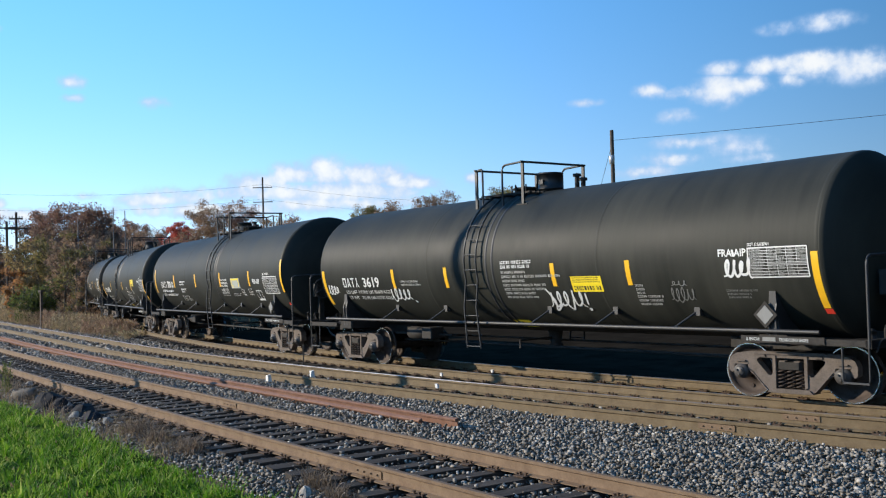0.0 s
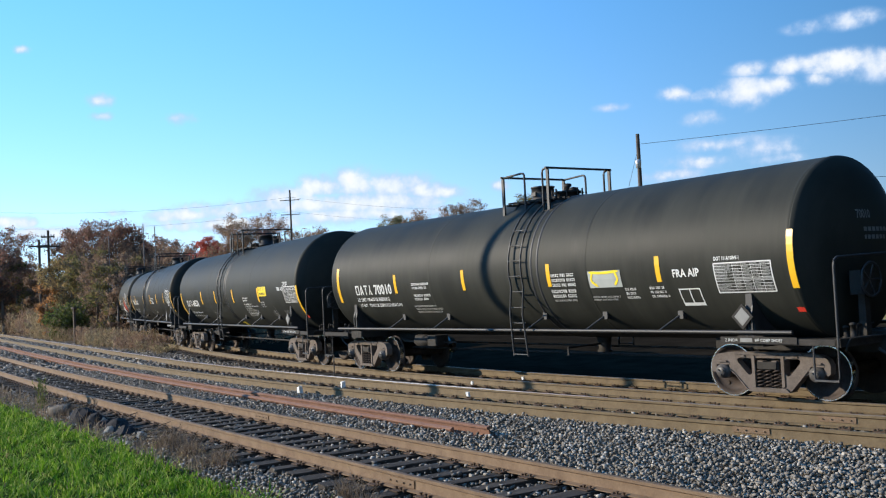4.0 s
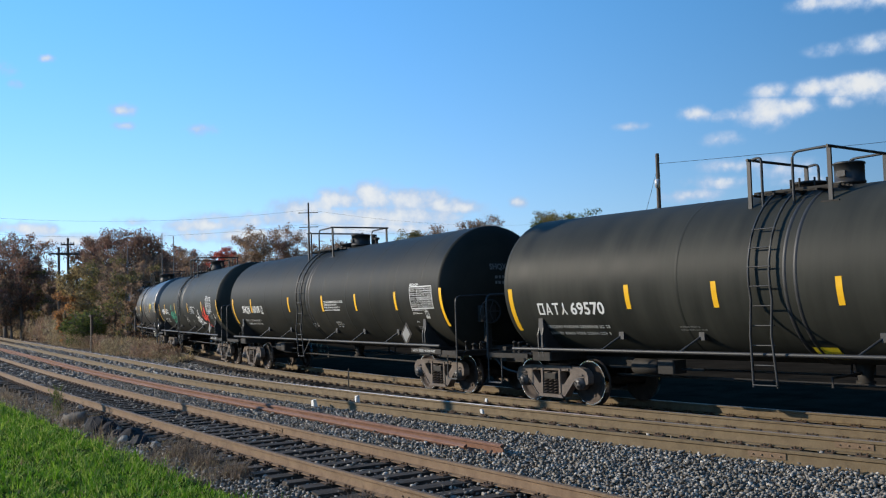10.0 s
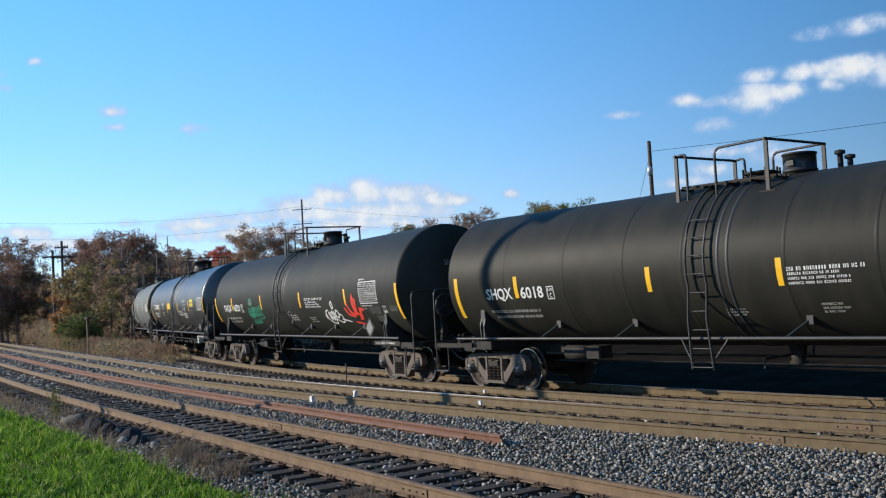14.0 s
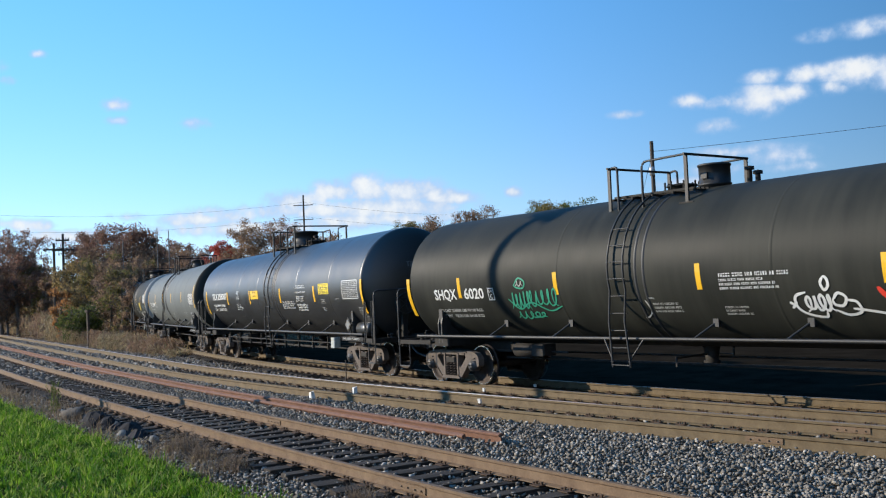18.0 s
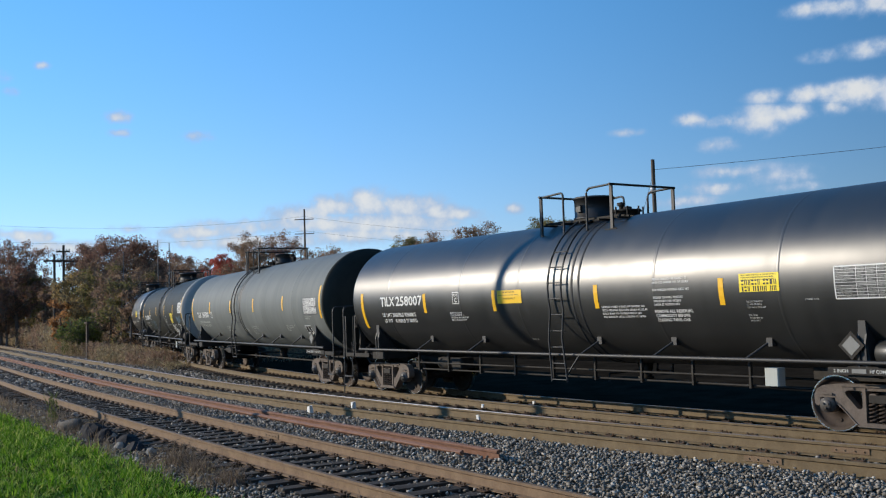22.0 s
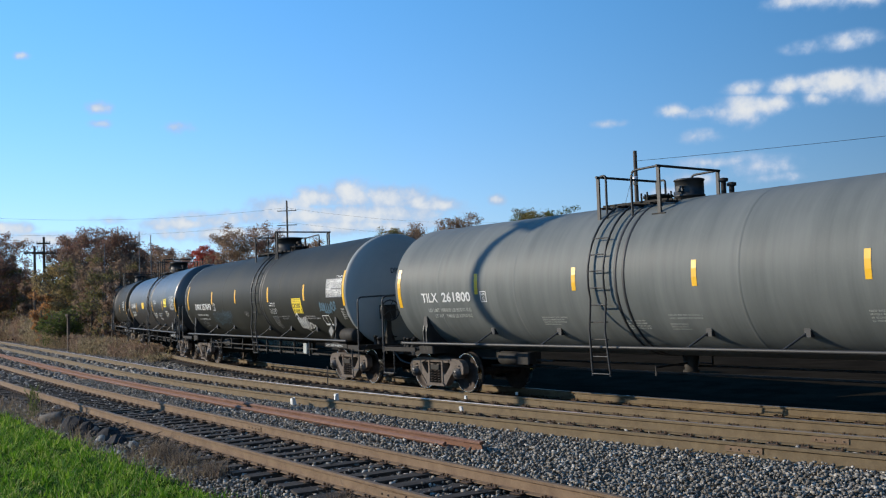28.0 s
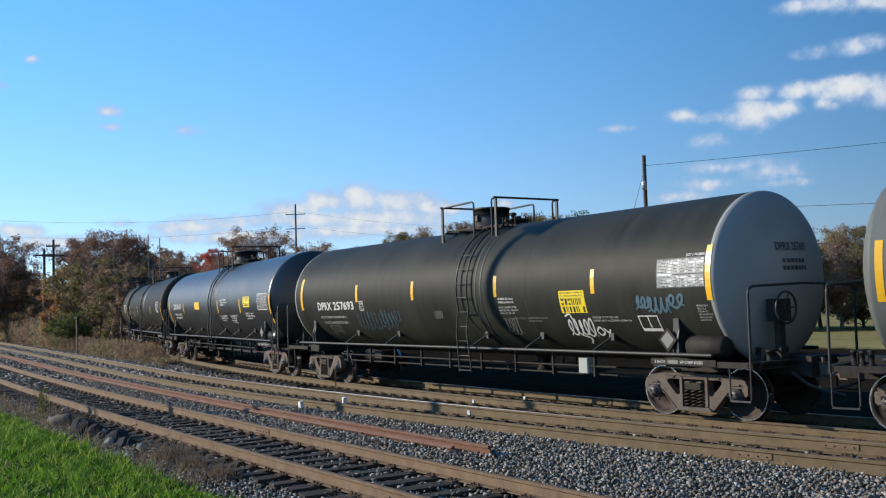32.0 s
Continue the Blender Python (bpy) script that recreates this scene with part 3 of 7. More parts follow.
def car_pose(o, half, t):
    """Pose of a car whose middle is o metres ahead of the train's mark: it spans the chord between its trucks."""
    s = run(t) + o
    a, b = on_track(s - half), on_track(s + half)
    return pose((a[0] + b[0]) / 2, (a[1] + b[1]) / 2, 0, 0, 0, math.degrees(math.atan2(b[1] - a[1], b[0] - a[0])))


def truck_pose(o, half, side, t):
    """Pose of a truck in its car's space."""
    x, y, a = on_track(run(t) + o + side * half)
    return car_pose(o, half, t).inverted() @ pose(x, y, 0, 0, 0, math.degrees(a))


# ---------------------------------------------------------------- tank cars
R, ZC = 1.55, 2.49      # tank radius and height of its axis above the rails


def droop(x):
    """How far the shell's top lies under the full circle: the funnel-shaped tank falls towards its rear."""
    return 0.0062 * (8.0 - x)


def lowered(p):
    """A point of the shell, its upper half flattened by the droop."""
    x, y, z = p
    return (x, y, ZC + (z - ZC) * (1 - droop(x) / R)) if z > ZC else (x, y, z)


def wrap(u, v, r, out=0.006):
    """A point of the tank's near flank: u along the car, v up round the shell from its mid height."""
    a = v / r
    return lowered((u, -(r + out) * math.cos(a), ZC + (r + out) * math.sin(a)))


def decal(sh, u0, u1, v0, v1, r, out=0.006, tilt=0.0):
    n = max(1, int(abs(v1 - v0) / 0.12))
    for k in range(n):
        a, b = v0 + (v1 - v0) * k / n, v0 + (v1 - v0) * (k + 1) / n
        sh.add([wrap(u0 + tilt * (a - v0), a, r, out), wrap(u1 + tilt * (a - v0), a, r, out), wrap(u1 + tilt * (b - v0), b, r, out), wrap(u0 + tilt * (b - v0), b, r, out)], [(0, 1, 2, 3)])
    return sh


def words(body, height, u, v, r, mat, parent, name="stencil", label="", width=None, out=0.008, head=None, flat=None):
    """Lettering of a given height and width laid on the flank, on a head or on a flat plate."""
    c = bpy.data.curves.new("lettering", "FONT")
    c.body, c.size, c.resolution_u, c.offset = body, height / 0.7, 2, height * 0.03
    ob = new("lettering", c)
    me = bpy.data.meshes.new_from_object(ob)
    bpy.data.objects.remove(ob)
    bpy.data.curves.remove(c)
    xs = [p.co.x for p in me.vertices]
    k = 0.9 if width is None else width / (max(xs) - min(xs))
    for p in me.vertices:
        x, y = u + (p.co.x - min(xs)) * k, v + p.co.y
        p.co = head(x, y) if head else flat(x, y) if flat else wrap(x, y, r, out)
    me.materials.clear()
    me.materials.append(mat)
    return part(name, me, None, parent, label)


def letters(rng, u, end, h):
    """Places of letter-sized bars grouped as words: (start, width)."""
    x = u
    while x < end - h * 0.5:
        for k in range(rng.randint(2, 8)):
            w = h * rng.uniform(0.42, 0.7)
            if x + w > end:
                return
            yield x, w
            x += w + h * 0.26
        x += h * 0.55


def lines(u, v, width, rows, pitch, r, mat, parent, seed, size=0.56, name="stencil", ragged=0.35):
    """Rows of small writing that cannot be read: letter-sized bars, some of them split."""
    sh, rng = Shape(), random.Random(seed)
    for k in range(rows):
        end = u + width * (1 - ragged * rng.random() * (1 if rows > 1 else 0))
        top, h = v - k * pitch, pitch * size
        for x, w in letters(rng, u, end, h):
            if rng.random() < 0.45:
                decal(sh, x, x + w * 0.34, top - h, top, r, 0.007), decal(sh, x + w * 0.66, x + w, top - h, top, r, 0.007)
            elif rng.random() < 0.4:
                decal(sh, x, x + w, top - h * 0.3, top, r, 0.007), decal(sh, x, x + w, top - h, top - h * 0.66, r, 0.007)
            else:
                decal(sh, x + w * 0.12, x + w * 0.88, top - h, top, r, 0.007)
    return tagged(part(name, sh, mat, parent), kind="stuff")


def table(u, v, w, h, r, parent, seed, white=False):
    """The data panel: ruled white cells with small print."""
    ink = M["white"]
    if white:
        part("data_panel", decal(Shape(), u, u + w, v - h, v, r, 0.005), M["white"], parent, "white data panel with small unreadable print")
        ink = M["print_grey"]
    sh, rng = Shape(), random.Random(seed)
    e = 0.013
    rows = 10
    for k in range(rows + 1):
        y = v - h * k / rows
        thick = e * (0.8 if k in (0, rows) else 0.28)
        decal(sh, u, u + w, y - thick, y + thick, r, 0.009)
    cols = (0.0, 0.34, 0.5, 0.66, 0.83, 1.0)
    for q in cols:
        t = e * 0.8 if q in (0.0, 1.0) else e * 0.3
        decal(sh, u + w * q - t, u + w * q + t, v - h, v, r, 0.009)
    part("panel_frame", sh, ink, parent, "" if white else "white ruled data panel")
    sh = Shape()
    for k in range(rows):
        for a, b in zip(cols, cols[1:]):
            if k in (5,) and a > 0:
                decal(sh, u + w * a + 0.01, u + w * b - 0.01, v - h * (k + 0.75) / rows, v - h * (k + 0.25) / rows, r, 0.008)
                continue
            if rng.random() < 0.12:
                continue
            hh = h / rows * 0.46
            for x, d in letters(rng, u + w * a + 0.025, u + w * (a + (b - a) * rng.uniform(0.6, 0.97)), hh):
                decal(sh, x, x + d, v - h * (k + 0.5) / rows - hh / 2, v - h * (k + 0.5) / rows + hh / 2, r, 0.008)
    part("print", sh, M["print_grey"] if white else M["panel_print"], parent)


def spray(strokes, thick, r, mat, parent, label="", name="graffiti"):
    """Spray-can strokes: smooth ribbons through a few points (u, v), thinner at their ends."""
    sh = Shape()
    for pts in strokes:
        P = [Vector(p) for p in pts]
        P = [2 * P[0] - P[1]] + P + [2 * P[-1] - P[-2]]
        line = []
        for a, b, c, d in zip(P, P[1:], P[2:], P[3:]):
            for k in range(7):
                t = k / 7
                line.append(b + 0.5 * t * (c - a + t * (2 * a - 5 * b + 4 * c - d + t * (3 * (b - c) + d - a))))
        line.append(P[-2])
        n = len(line)
        left, right = [], []
        for i, p in enumerate(line):
            d = line[min(i + 1, n - 1)] - line[max(i - 1, 0)]
            q = Vector((-d.y, d.x)).normalized() * thick / 2 * min(1.0, 0.45 + 6.0 * min(i, n - 1 - i) / n)
            left.append(p + q), right.append(p - q)
        v = [wrap(p.x, p.y, r, 0.011) for p in left] + [wrap(p.x, p.y, r, 0.011) for p in right]
        sh.add(v, [(n + i, n + i + 1, i + 1, i) for i in range(n - 1)])
    return part(name, sh, mat, parent, label)


def curl(u0, u1, v0, v1, turns, seed, lean=0.15):
    """One stroke of joined loops, as of a quick hand, that spells nothing."""
    rng, pts = random.Random(seed), []
    w, h = u1 - u0, v1 - v0
    amp = [rng.uniform(0.55, 1.0) for k in range(turns + 2)]
    fat = [rng.uniform(0.15, 0.6) for k in range(turns + 2)]
    for i in range(turns * 6 + 1):
        t = i / 6
        k = int(t)
        f = amp[k] + (amp[k + 1] - amp[k]) * (t - k)
        a = 2 * math.pi * t
        y = v0 + h * (0.5 - 0.5 * f * math.cos(a) + rng.uniform(-0.05, 0.05))
        pts.append((u0 + w * t / turns + fat[k] * w / turns * math.sin(a) + lean * (y - v0), y))
    return pts


# parts that all cars share


def side_frame_mesh():
    """A cast side frame: arched jaws over the bearings, two three-cornered windows and the spring nest between."""
    sh = Shape()
    right = [(0.62, 0.795), (0.80, 0.785), (0.98, 0.76), (1.08, 0.70), (1.125, 0.61), (1.12, 0.47), (1.07, 0.43), (1.03, 0.46), (1.02, 0.585), (0.98, 0.61), (0.80, 0.61), (0.765, 0.58), (0.75, 0.47),
             (0.70, 0.43), (0.62, 0.385), (0.47, 0.22), (0.40, 0.15), (0.34, 0.13)]
    outer = right + [(-x, z) for x, z in right[::-1]]
    win = [(0.31, 0.67), (0.335, 0.695), (0.56, 0.695), (0.60, 0.67), (0.585, 0.62), (0.40, 0.42), (0.35, 0.41), (0.31, 0.45)]
    nest = [(-0.245, 0.68), (-0.225, 0.70), (0.225, 0.70), (0.245, 0.68), (0.245, 0.22), (0.225, 0.20), (-0.225, 0.20), (-0.245, 0.22)]
    loops = [outer, win, [(-x, z) for x, z in win], nest]
    flat = [p for loop in loops for p in loop]
    tris = tessellate_polygon([[Vector((x, z, 0)) for x, z in loop] for loop in loops])
    for y, flip in ((-0.08, False), (0.08, True)):
        sh.add([(x, y, z) for x, z in flat], [tuple(t[::-1]) if flip else tuple(t) for t in tris])
    for loop in loops:
        n = len(loop)
        sh.add([(x, -0.08, z) for x, z in loop] + [(x, 0.08, z) for x, z in loop], [(i, (i + 1) % n, n + (i + 1) % n, n + i) for i in range(n)])
    # raised ribs, the spring seat and cast lugs
    m = Matrix(((1, 0, 0, 0), (0, 0, 1, 0), (0, 1, 0, 0), (0, 0, 0, 1)))
    sh.prism([(-0.66, 0.755), (0.66, 0.755), (0.62, 0.80), (-0.62, 0.80)], -0.105, -0.07, m)
    for s in (-1, 1):
        q = lambda pts: [(s * x, z) for x, z in (pts if s > 0 else pts[::-1])]
        sh.prism(q([(0.25, 0.74), (0.25, 0.20), (0.305, 0.24), (0.305, 0.74)]), -0.10, -0.06, m)
        sh.prism(q([(0.68, 0.46), (0.73, 0.50), (0.45, 0.19), (0.39, 0.16)]), -0.10, -0.06, m)
        sh.prism(q([(0.80, 0.62), (0.98, 0.62), (0.98, 0.645), (0.80, 0.645)]), -0.115, -0.06, m)
        sh.box(s * 0.5 - 0.06, s * 0.5 + 0.06, -0.10, -0.07, 0.71, 0.745)
    sh.prism([(-0.40, 0.14), (0.40, 0.14), (0.33, 0.205), (-0.33, 0.205)], -0.12, 0.13, m)
    for x in (-0.13, 0.13):
        sh.box(x - 0.05, x + 0.05, -0.11, 0.0, 0.56, 0.66)          # the bolster's end in the window
    sh.box(-0.2, 0.2, -0.09, 0.06, 0.515, 0.565, 0.02)
    return sh.mesh("side_frame", M["truck"])


def spring_mesh():
    sh = Shape()
    pts = [(0.058 * math.cos(a), 0.058 * math.sin(a), 0.205 + 0.30 * a / (2 * math.pi * 5)) for a in np.linspace(0, 2 * math.pi * 5, 61)]
    return sh.tube(pts, 0.015, 5).mesh("spring", M["wheel"])


def wheelset_mesh():
    sh = Shape()
    for s in (-1, 1):
        prof = [(0.69, 0.15), (0.70, 0.20), (0.715, 0.36), (0.675, 0.395), (0.672, 0.482), (0.690, 0.484), (0.712, 0.462)]
        tread = [(0.712, 0.462), (0.812, 0.454)]
        face = [(0.812, 0.454), (0.812, 0.395), (0.775, 0.385), (0.745, 0.26), (0.775, 0.15), (0.84, 0.12), (0.84, 0.09)]
        sh.slot = 0
        sh.lathe([(s * a, r) for a, r in prof], 36, "y")
        sh.lathe([(s * a, r) for a, r in [(0.812, 0.434)] + face[1:]], 36, "y")
        sh.slot = 1
        sh.lathe([(s * a, r) for a, r in tread], 36, "y")
        sh.lathe([(s * a, r) for a, r in [face[0], (0.812, 0.434)]], 36, "y")
        sh.slot = 0
        for k in range(4):          # core holes and blotches on the plate
            a = k * math.pi / 2
            sh.tube([(0.27 * math.cos(a), s * 0.77, 0.27 * math.sin(a)), (0.27 * math.cos(a), s * 0.745, 0.27 * math.sin(a))], 0.035, 8)
    sh.tube([(0, -1.02, 0), (0, 1.02, 0)], 0.085, 12)
    return sh.mesh("wheelset", M["wheel"], M["tread"])


def cap_mesh():
    sh = Shape()
    sh.lathe([(-0.16, 0.0), (-0.16, 0.075), (-0.145, 0.085), (-0.12, 0.088), (-0.12, 0.125), (0.06, 0.13), (0.06, 0.09)], 20, "y")
    for k in range(3):
        a = k * 2.094 + 0.5
        sh.tube([(0.05 * math.cos(a), -0.155, 0.05 * math.sin(a)), (0.05 * math.cos(a), -0.185, 0.05 * math.sin(a))], 0.018, 6)
    return sh.mesh("bearing_cap", M["cap"])


def adapter_mesh():
    sh = Shape()
    sh.box(-0.13, 0.13, -0.085, 0.085, 0.575, 0.62)
    sh.box(-0.135, -0.115, -0.07, 0.07, 0.46, 0.60).box(0.115, 0.135, -0.07, 0.07, 0.46, 0.60)
    return sh.mesh("bearing_adapter", M["truck"])


SIDE_FRAME, SPRING, WHEELSET, CAP, ADAPTER = side_frame_mesh(), spring_mesh(), wheelset_mesh(), cap_mesh(), adapter_mesh()


def bolster_mesh():
    sh = Shape()
    sh.box(-0.21, 0.21, -1.12, 1.12, 0.52, 0.64, 0.04).box(-0.17, 0.17, -0.95, 0.95, 0.62, 0.78, 0.04)
    for y in (-0.62, 0.62):
        sh.box(-0.40, 0.40, y - 0.03, y + 0.03, 0.36, 0.40)           # brake beams' rods
    for x in (-0.42, 0.42):
        sh.tube([(x, -0.70, 0.40), (x, 0.70, 0.40)], 0.035, 8)
        for y in (-0.75, 0.75):
            s = 1 if x > 0 else -1
            sh.box(min(x, x + s * 0.07), max(x, x + s * 0.07), y - 0.05, y + 0.05, 0.26, 0.56)
    sh.lathe([(0.78, 0.20), (0.86, 0.20), (0.86, 0.0)], 20, "z")
    return sh.mesh("truck", M["frame"])


BOLSTER = bolster_mesh()


def make_truck(car, x):
    tr = part("truck", BOLSTER, None, car, "brown dusty cast-steel truck", at=pose(x, 0, 0))
    axles = []
    for s in (-1, 1):
        part("side_frame", SIDE_FRAME, None, tr, at=pose(0, s * 1.0, 0))
        for k, dx in enumerate((-0.155, 0.0, 0.155)):
            part("spring", SPRING, None, tr, at=pose(dx, s * 1.0 - 0.05, 0))
            part("spring", SPRING, None, tr, at=pose(dx, s * 1.0 + 0.08, 0))
        for a in (-0.889, 0.889):
            part("bearing_adapter", ADAPTER, None, tr, at=pose(a, s * 1.0, 0))
            part("bearing_cap", CAP, None, tr, "dusty dark bearing end cap with bolts", at=pose(a, s * 1.0, 0.457, 0, 0, 0 if s < 0 else 180))
    for a in (-0.889, 0.889):
        axles.append(part("wheelset", WHEELSET, None, tr, "rusty steel wheels with bright treads", at=pose(a, 0, 0.457)))
    return tr, axles


def shell_meshes(r, half, mat, head_mats, depth):
    """Cylinder and two dished heads, each a mesh of its own."""
    out = []
    body = Shape().lathe([(-half, r)] + [(x, r) for x in np.linspace(-half, half, 15)[1:-1]] + [(half, r)], 64, "x", Matrix.Translation((0, 0, ZC)))
    body.v = [lowered(p) for p in body.v]
    out.append(body.mesh("tank", mat))
    for s, hm in zip((-1, 1), head_mats):
        prof = [(s * half, r), (s * (half + 0.035), r * 0.994), (s * (half + 0.07), r * 0.975)]
        for k in range(1, 8):
            rr = r * 0.975 * (1 - k / 7)
            prof.append((s * (half + 0.07 + depth * (1 - (rr / r) ** 2)), max(rr, 0.001)))
        if s < 0:
            prof = prof[::-1]
        head = Shape().lathe(prof, 64, "x", Matrix.Translation((0, 0, ZC)))
        head.v = [lowered(p) for p in head.v]
        out.append(head.mesh("tank_head", hm))
    return out


def ring(x, r, w=0.06, t=0.012):
    sh = Shape().lathe([(x - w, r - 0.003), (x - w / 2, r + t * 0.8), (x, r + t), (x + w / 2, r + t * 0.8), (x + w, r - 0.003)], 64, "x", Matrix.Translation((0, 0, ZC)))
    sh.v = [lowered(p) for p in sh.v]
    return sh


def hoop(pts, bend_r, n=5):
    """Rounds the corners of a polyline."""
    P = [Vector(p) for p in pts]
    out = [P[0]]
    for a, b, c in zip(P, P[1:], P[2:]):
        d0, d1 = (a - b).normalized(), (c - b).normalized()
        k = min(bend_r, (a - b).length * 0.45, (c - b).length * 0.45)
        for i in range(n + 1):
            f = i / n
            p, q = b + d0 * k * (1 - f), b + d1 * k * f
            out.append(p + (q - p) * f)
    return out + [P[-1]]


def tank_car(spec):
    """One tank car with all its fittings; x runs ahead, the rails' top is z = 0."""
    g = spec.get
    o, span = spec["at"], spec["span"]
    h = span / 2
    r = g("radius", R)
    half = h + g("over", 0.95)
    mat = M[spec["paint"]]
    black = M["black"] if g("fittings", "black") == "black" else M[spec["fittings"]]
    car = tagged(new("tank_car"), spec["label"], "tank car", "freight train tank cars")
    head_mats = (M[g("head_rear", spec["paint"])], M[g("head_front", spec["paint"])])
    body, rear, front = shell_meshes(r, half, mat, head_mats, g("dish", 0.42))
    part("tank", body, None, car)
    part("tank_head", rear, None, car)
    part("tank_head", front, None, car, g("head_label", ""))
    for x in g("bands", (-half + 0.05, -h * 0.42, h * 0.42, half - 0.05)):
        part("band", ring(x, r, 0.045, 0.004), mat, car)
    lad = g("ladder", -0.6)
    for x in g("straps", (lad + 0.42, lad + 0.62)):
        part("strap", ring(x, r, 0.04, 0.016), M["black"], car)
    # ladders, on both flanks
    for s in (-1, 1):
        sh = Shape()
        for x in (lad - 0.2, lad + 0.2):
            pts = [(x, s * (r + 0.09) * math.cos(a), ZC + (r + 0.09) * math.sin(a)) for a in np.linspace(-0.25, 1.25, 12)]
            pts = [(x + (x - lad) * 0.15, s * (r + 0.02), 0.62), (x, s * (r + 0.1), 1.5)] + pts
            sh.tube(pts, 0.022, 6)
        for k in range(9):
            z = 0.66 + k * 0.33
            if z < ZC - 0.35:
                y = s * (r + 0.04)
            else:
                a = math.asin(min(0.98, (z - ZC) / (r + 0.09)))
                y = s * (r + 0.09) * math.cos(a)
            sh.tube([(lad - 0.23, y, z), (lad + 0.23, y, z)], 0.014, 5)
        sh.v = [lowered(p) for p in sh.v]
        part("ladder", sh, black, car, "black steel side ladder")
        for d in g("braces", ()):
            brace = Shape().tube([(lad + d * 0.20, s * (r + 0.03), 0.72), (lad + d * 0.50, s * (r - 0.07), 1.15)], 0.018, 6)
            part("ladder_brace", brace, black, car)
    # walkway with grating, the railing cage round it and the valve housing
    ca, a2, b2, cb = g("cage", (lad - 0.6, lad - 0.35, lad + 0.3, lad + 1.1))
    zt = ZC + r - droop((ca + cb) / 2)
    deck = Shape()
    for y in np.arange(-0.78, 0.79, 0.13):
        deck.box(ca, cb + 0.1, y - 0.02, y + 0.02, zt - 0.06, zt - 0.02)
    for x in np.linspace(ca, cb + 0.1, 5):
        deck.box(x - 0.02, x + 0.02, -0.85, 0.85, zt - 0.10, zt - 0.06)
    part("walkway", deck, M["frame"], car, "steel grating walkway")
    ht = zt + g("rail_h", 0.58)
    wide = 0.92
    foot = lambda y: ZC + math.sqrt(max(0.1, r * r - y * y)) * (1 - droop(0) / r) - 0.03
    for s in (-1, 1):
        y = s * wide
        rear, front = Shape(), Shape()
        rear.tube(hoop([(ca, y, ht - 0.04), (a2, y, ht), (a2, y, foot(y))], 0.10), 0.024, 6)
        rear.box(ca - 0.035, ca + 0.035, y - 0.02, y + 0.02, foot(y), ht - 0.02)
        front.tube(hoop([(b2, y, foot(y)), (b2, y, ht), (cb, y, ht + 0.02)], 0.14), 0.024, 6)
        front.box(cb - 0.035, cb + 0.035, y - 0.02, y + 0.02, foot(y), ht + 0.03)
        part("railing", rear, M["black"], car, "black tubular top railing")
        part("railing", front, M["black"], car, "black tubular top railing")
        part("bracket", Shape().box(cb - 0.16, cb + 0.16, y - 0.05, y + 0.05, foot(y) - 0.04, foot(y) + 0.02), M["frame"], car)
    for x, z in ((ca, ht - 0.03), (cb, ht + 0.02)):
        part("railing", Shape().tube([(x, -wide - 0.06, z), (x, wide + 0.06, z)], 0.026, 6), M["black"], car)
    dx, dr, dh = g("dome", (ca + 1.3, 0.28, 0.38))
    zd = ZC + r - droop(dx)
    house = Shape().lathe([(zd - 0.2, dr), (zd + 0.03, dr), (zd + 0.03, dr * 1.06), (zd + 0.07, dr * 1.06), (zd + 0.07, dr), (zd + dh * 0.9, dr), (zd + dh * 0.9, dr * 1.06), (zd + dh * 0.97, dr * 1.06), (zd + dh, dr * 0.98), (zd + dh * 1.04, 0.0)], 28, "z", Matrix.Translation((dx, 0, 0)))
    house.box(dx - 0.07, dx + 0.07, -dr * 1.12, -dr * 0.95, zd + dh * 0.35, zd + dh * 0.6)
    part("manway", house, M[g("dome_paint", "black")], car, "cylindrical valve housing with a lid")
    hx = dx - dr - 0.5 if dx > (ca + cb) / 2 else dx + dr + 0.55
    hatch = Shape().lathe([(zt - 0.1, 0.27), (zt + 0.10, 0.27), (zt + 0.10, 0.31), (zt + 0.14, 0.30), (zt + 0.18, 0.0)], 22, "z", Matrix.Translation((hx, 0, 0)))
    for k in range(8):
        a = k * math.pi / 4
        hatch.tube([(hx + 0.33 * math.cos(a), 0.33 * math.sin(a), zt), (hx + 0.33 * math.cos(a), 0.33 * math.sin(a), zt + 0.2)], 0.02, 5)
    part("hatch", hatch, M["frame"], car)
    valve = Shape()
    for d, hh in ((0.72, 0.26), (0.9, 0.16)):
        valve.tube([(dx + d, 0.1, zt - 0.1), (dx + d, 0.1, zt + hh)], 0.05, 8)
        valve.lathe([(zt + hh, 0.09), (zt + hh + 0.06, 0.09), (zt + hh + 0.08, 0.0)], 10, "z", Matrix.Translation((dx + d, 0.1, 0)))
    part("valve", valve, M["frame"], car)
    # running pipe along the flank with its struts
    for s in (-1, 1):
        y = s * g("rail_y", 1.46)
        part("side_rail", Shape().tube([(-half + 0.1, y, 1.16), (half - 0.1, y, 1.16)], 0.035, 8), black, car, "black steel side rail pipe")
        for x in g("struts", (-h * 0.72, -h * 0.42, h * 0.12, h * 0.40, h * 0.70)):
            st = Shape().tube([(x - 0.03, y, 1.18), (x + 0.26, s * (r * math.cos(0.72) - 0.01), ZC - r * math.sin(0.72))], 0.022, 6)
            st.box(x + 0.2, x + 0.32, min(s * (r * 0.71), s * (r * 0.78)), max(s * (r * 0.71), s * (r * 0.78)), ZC - r * 0.72, ZC - r * 0.60)
            part("strut", st, black, car)
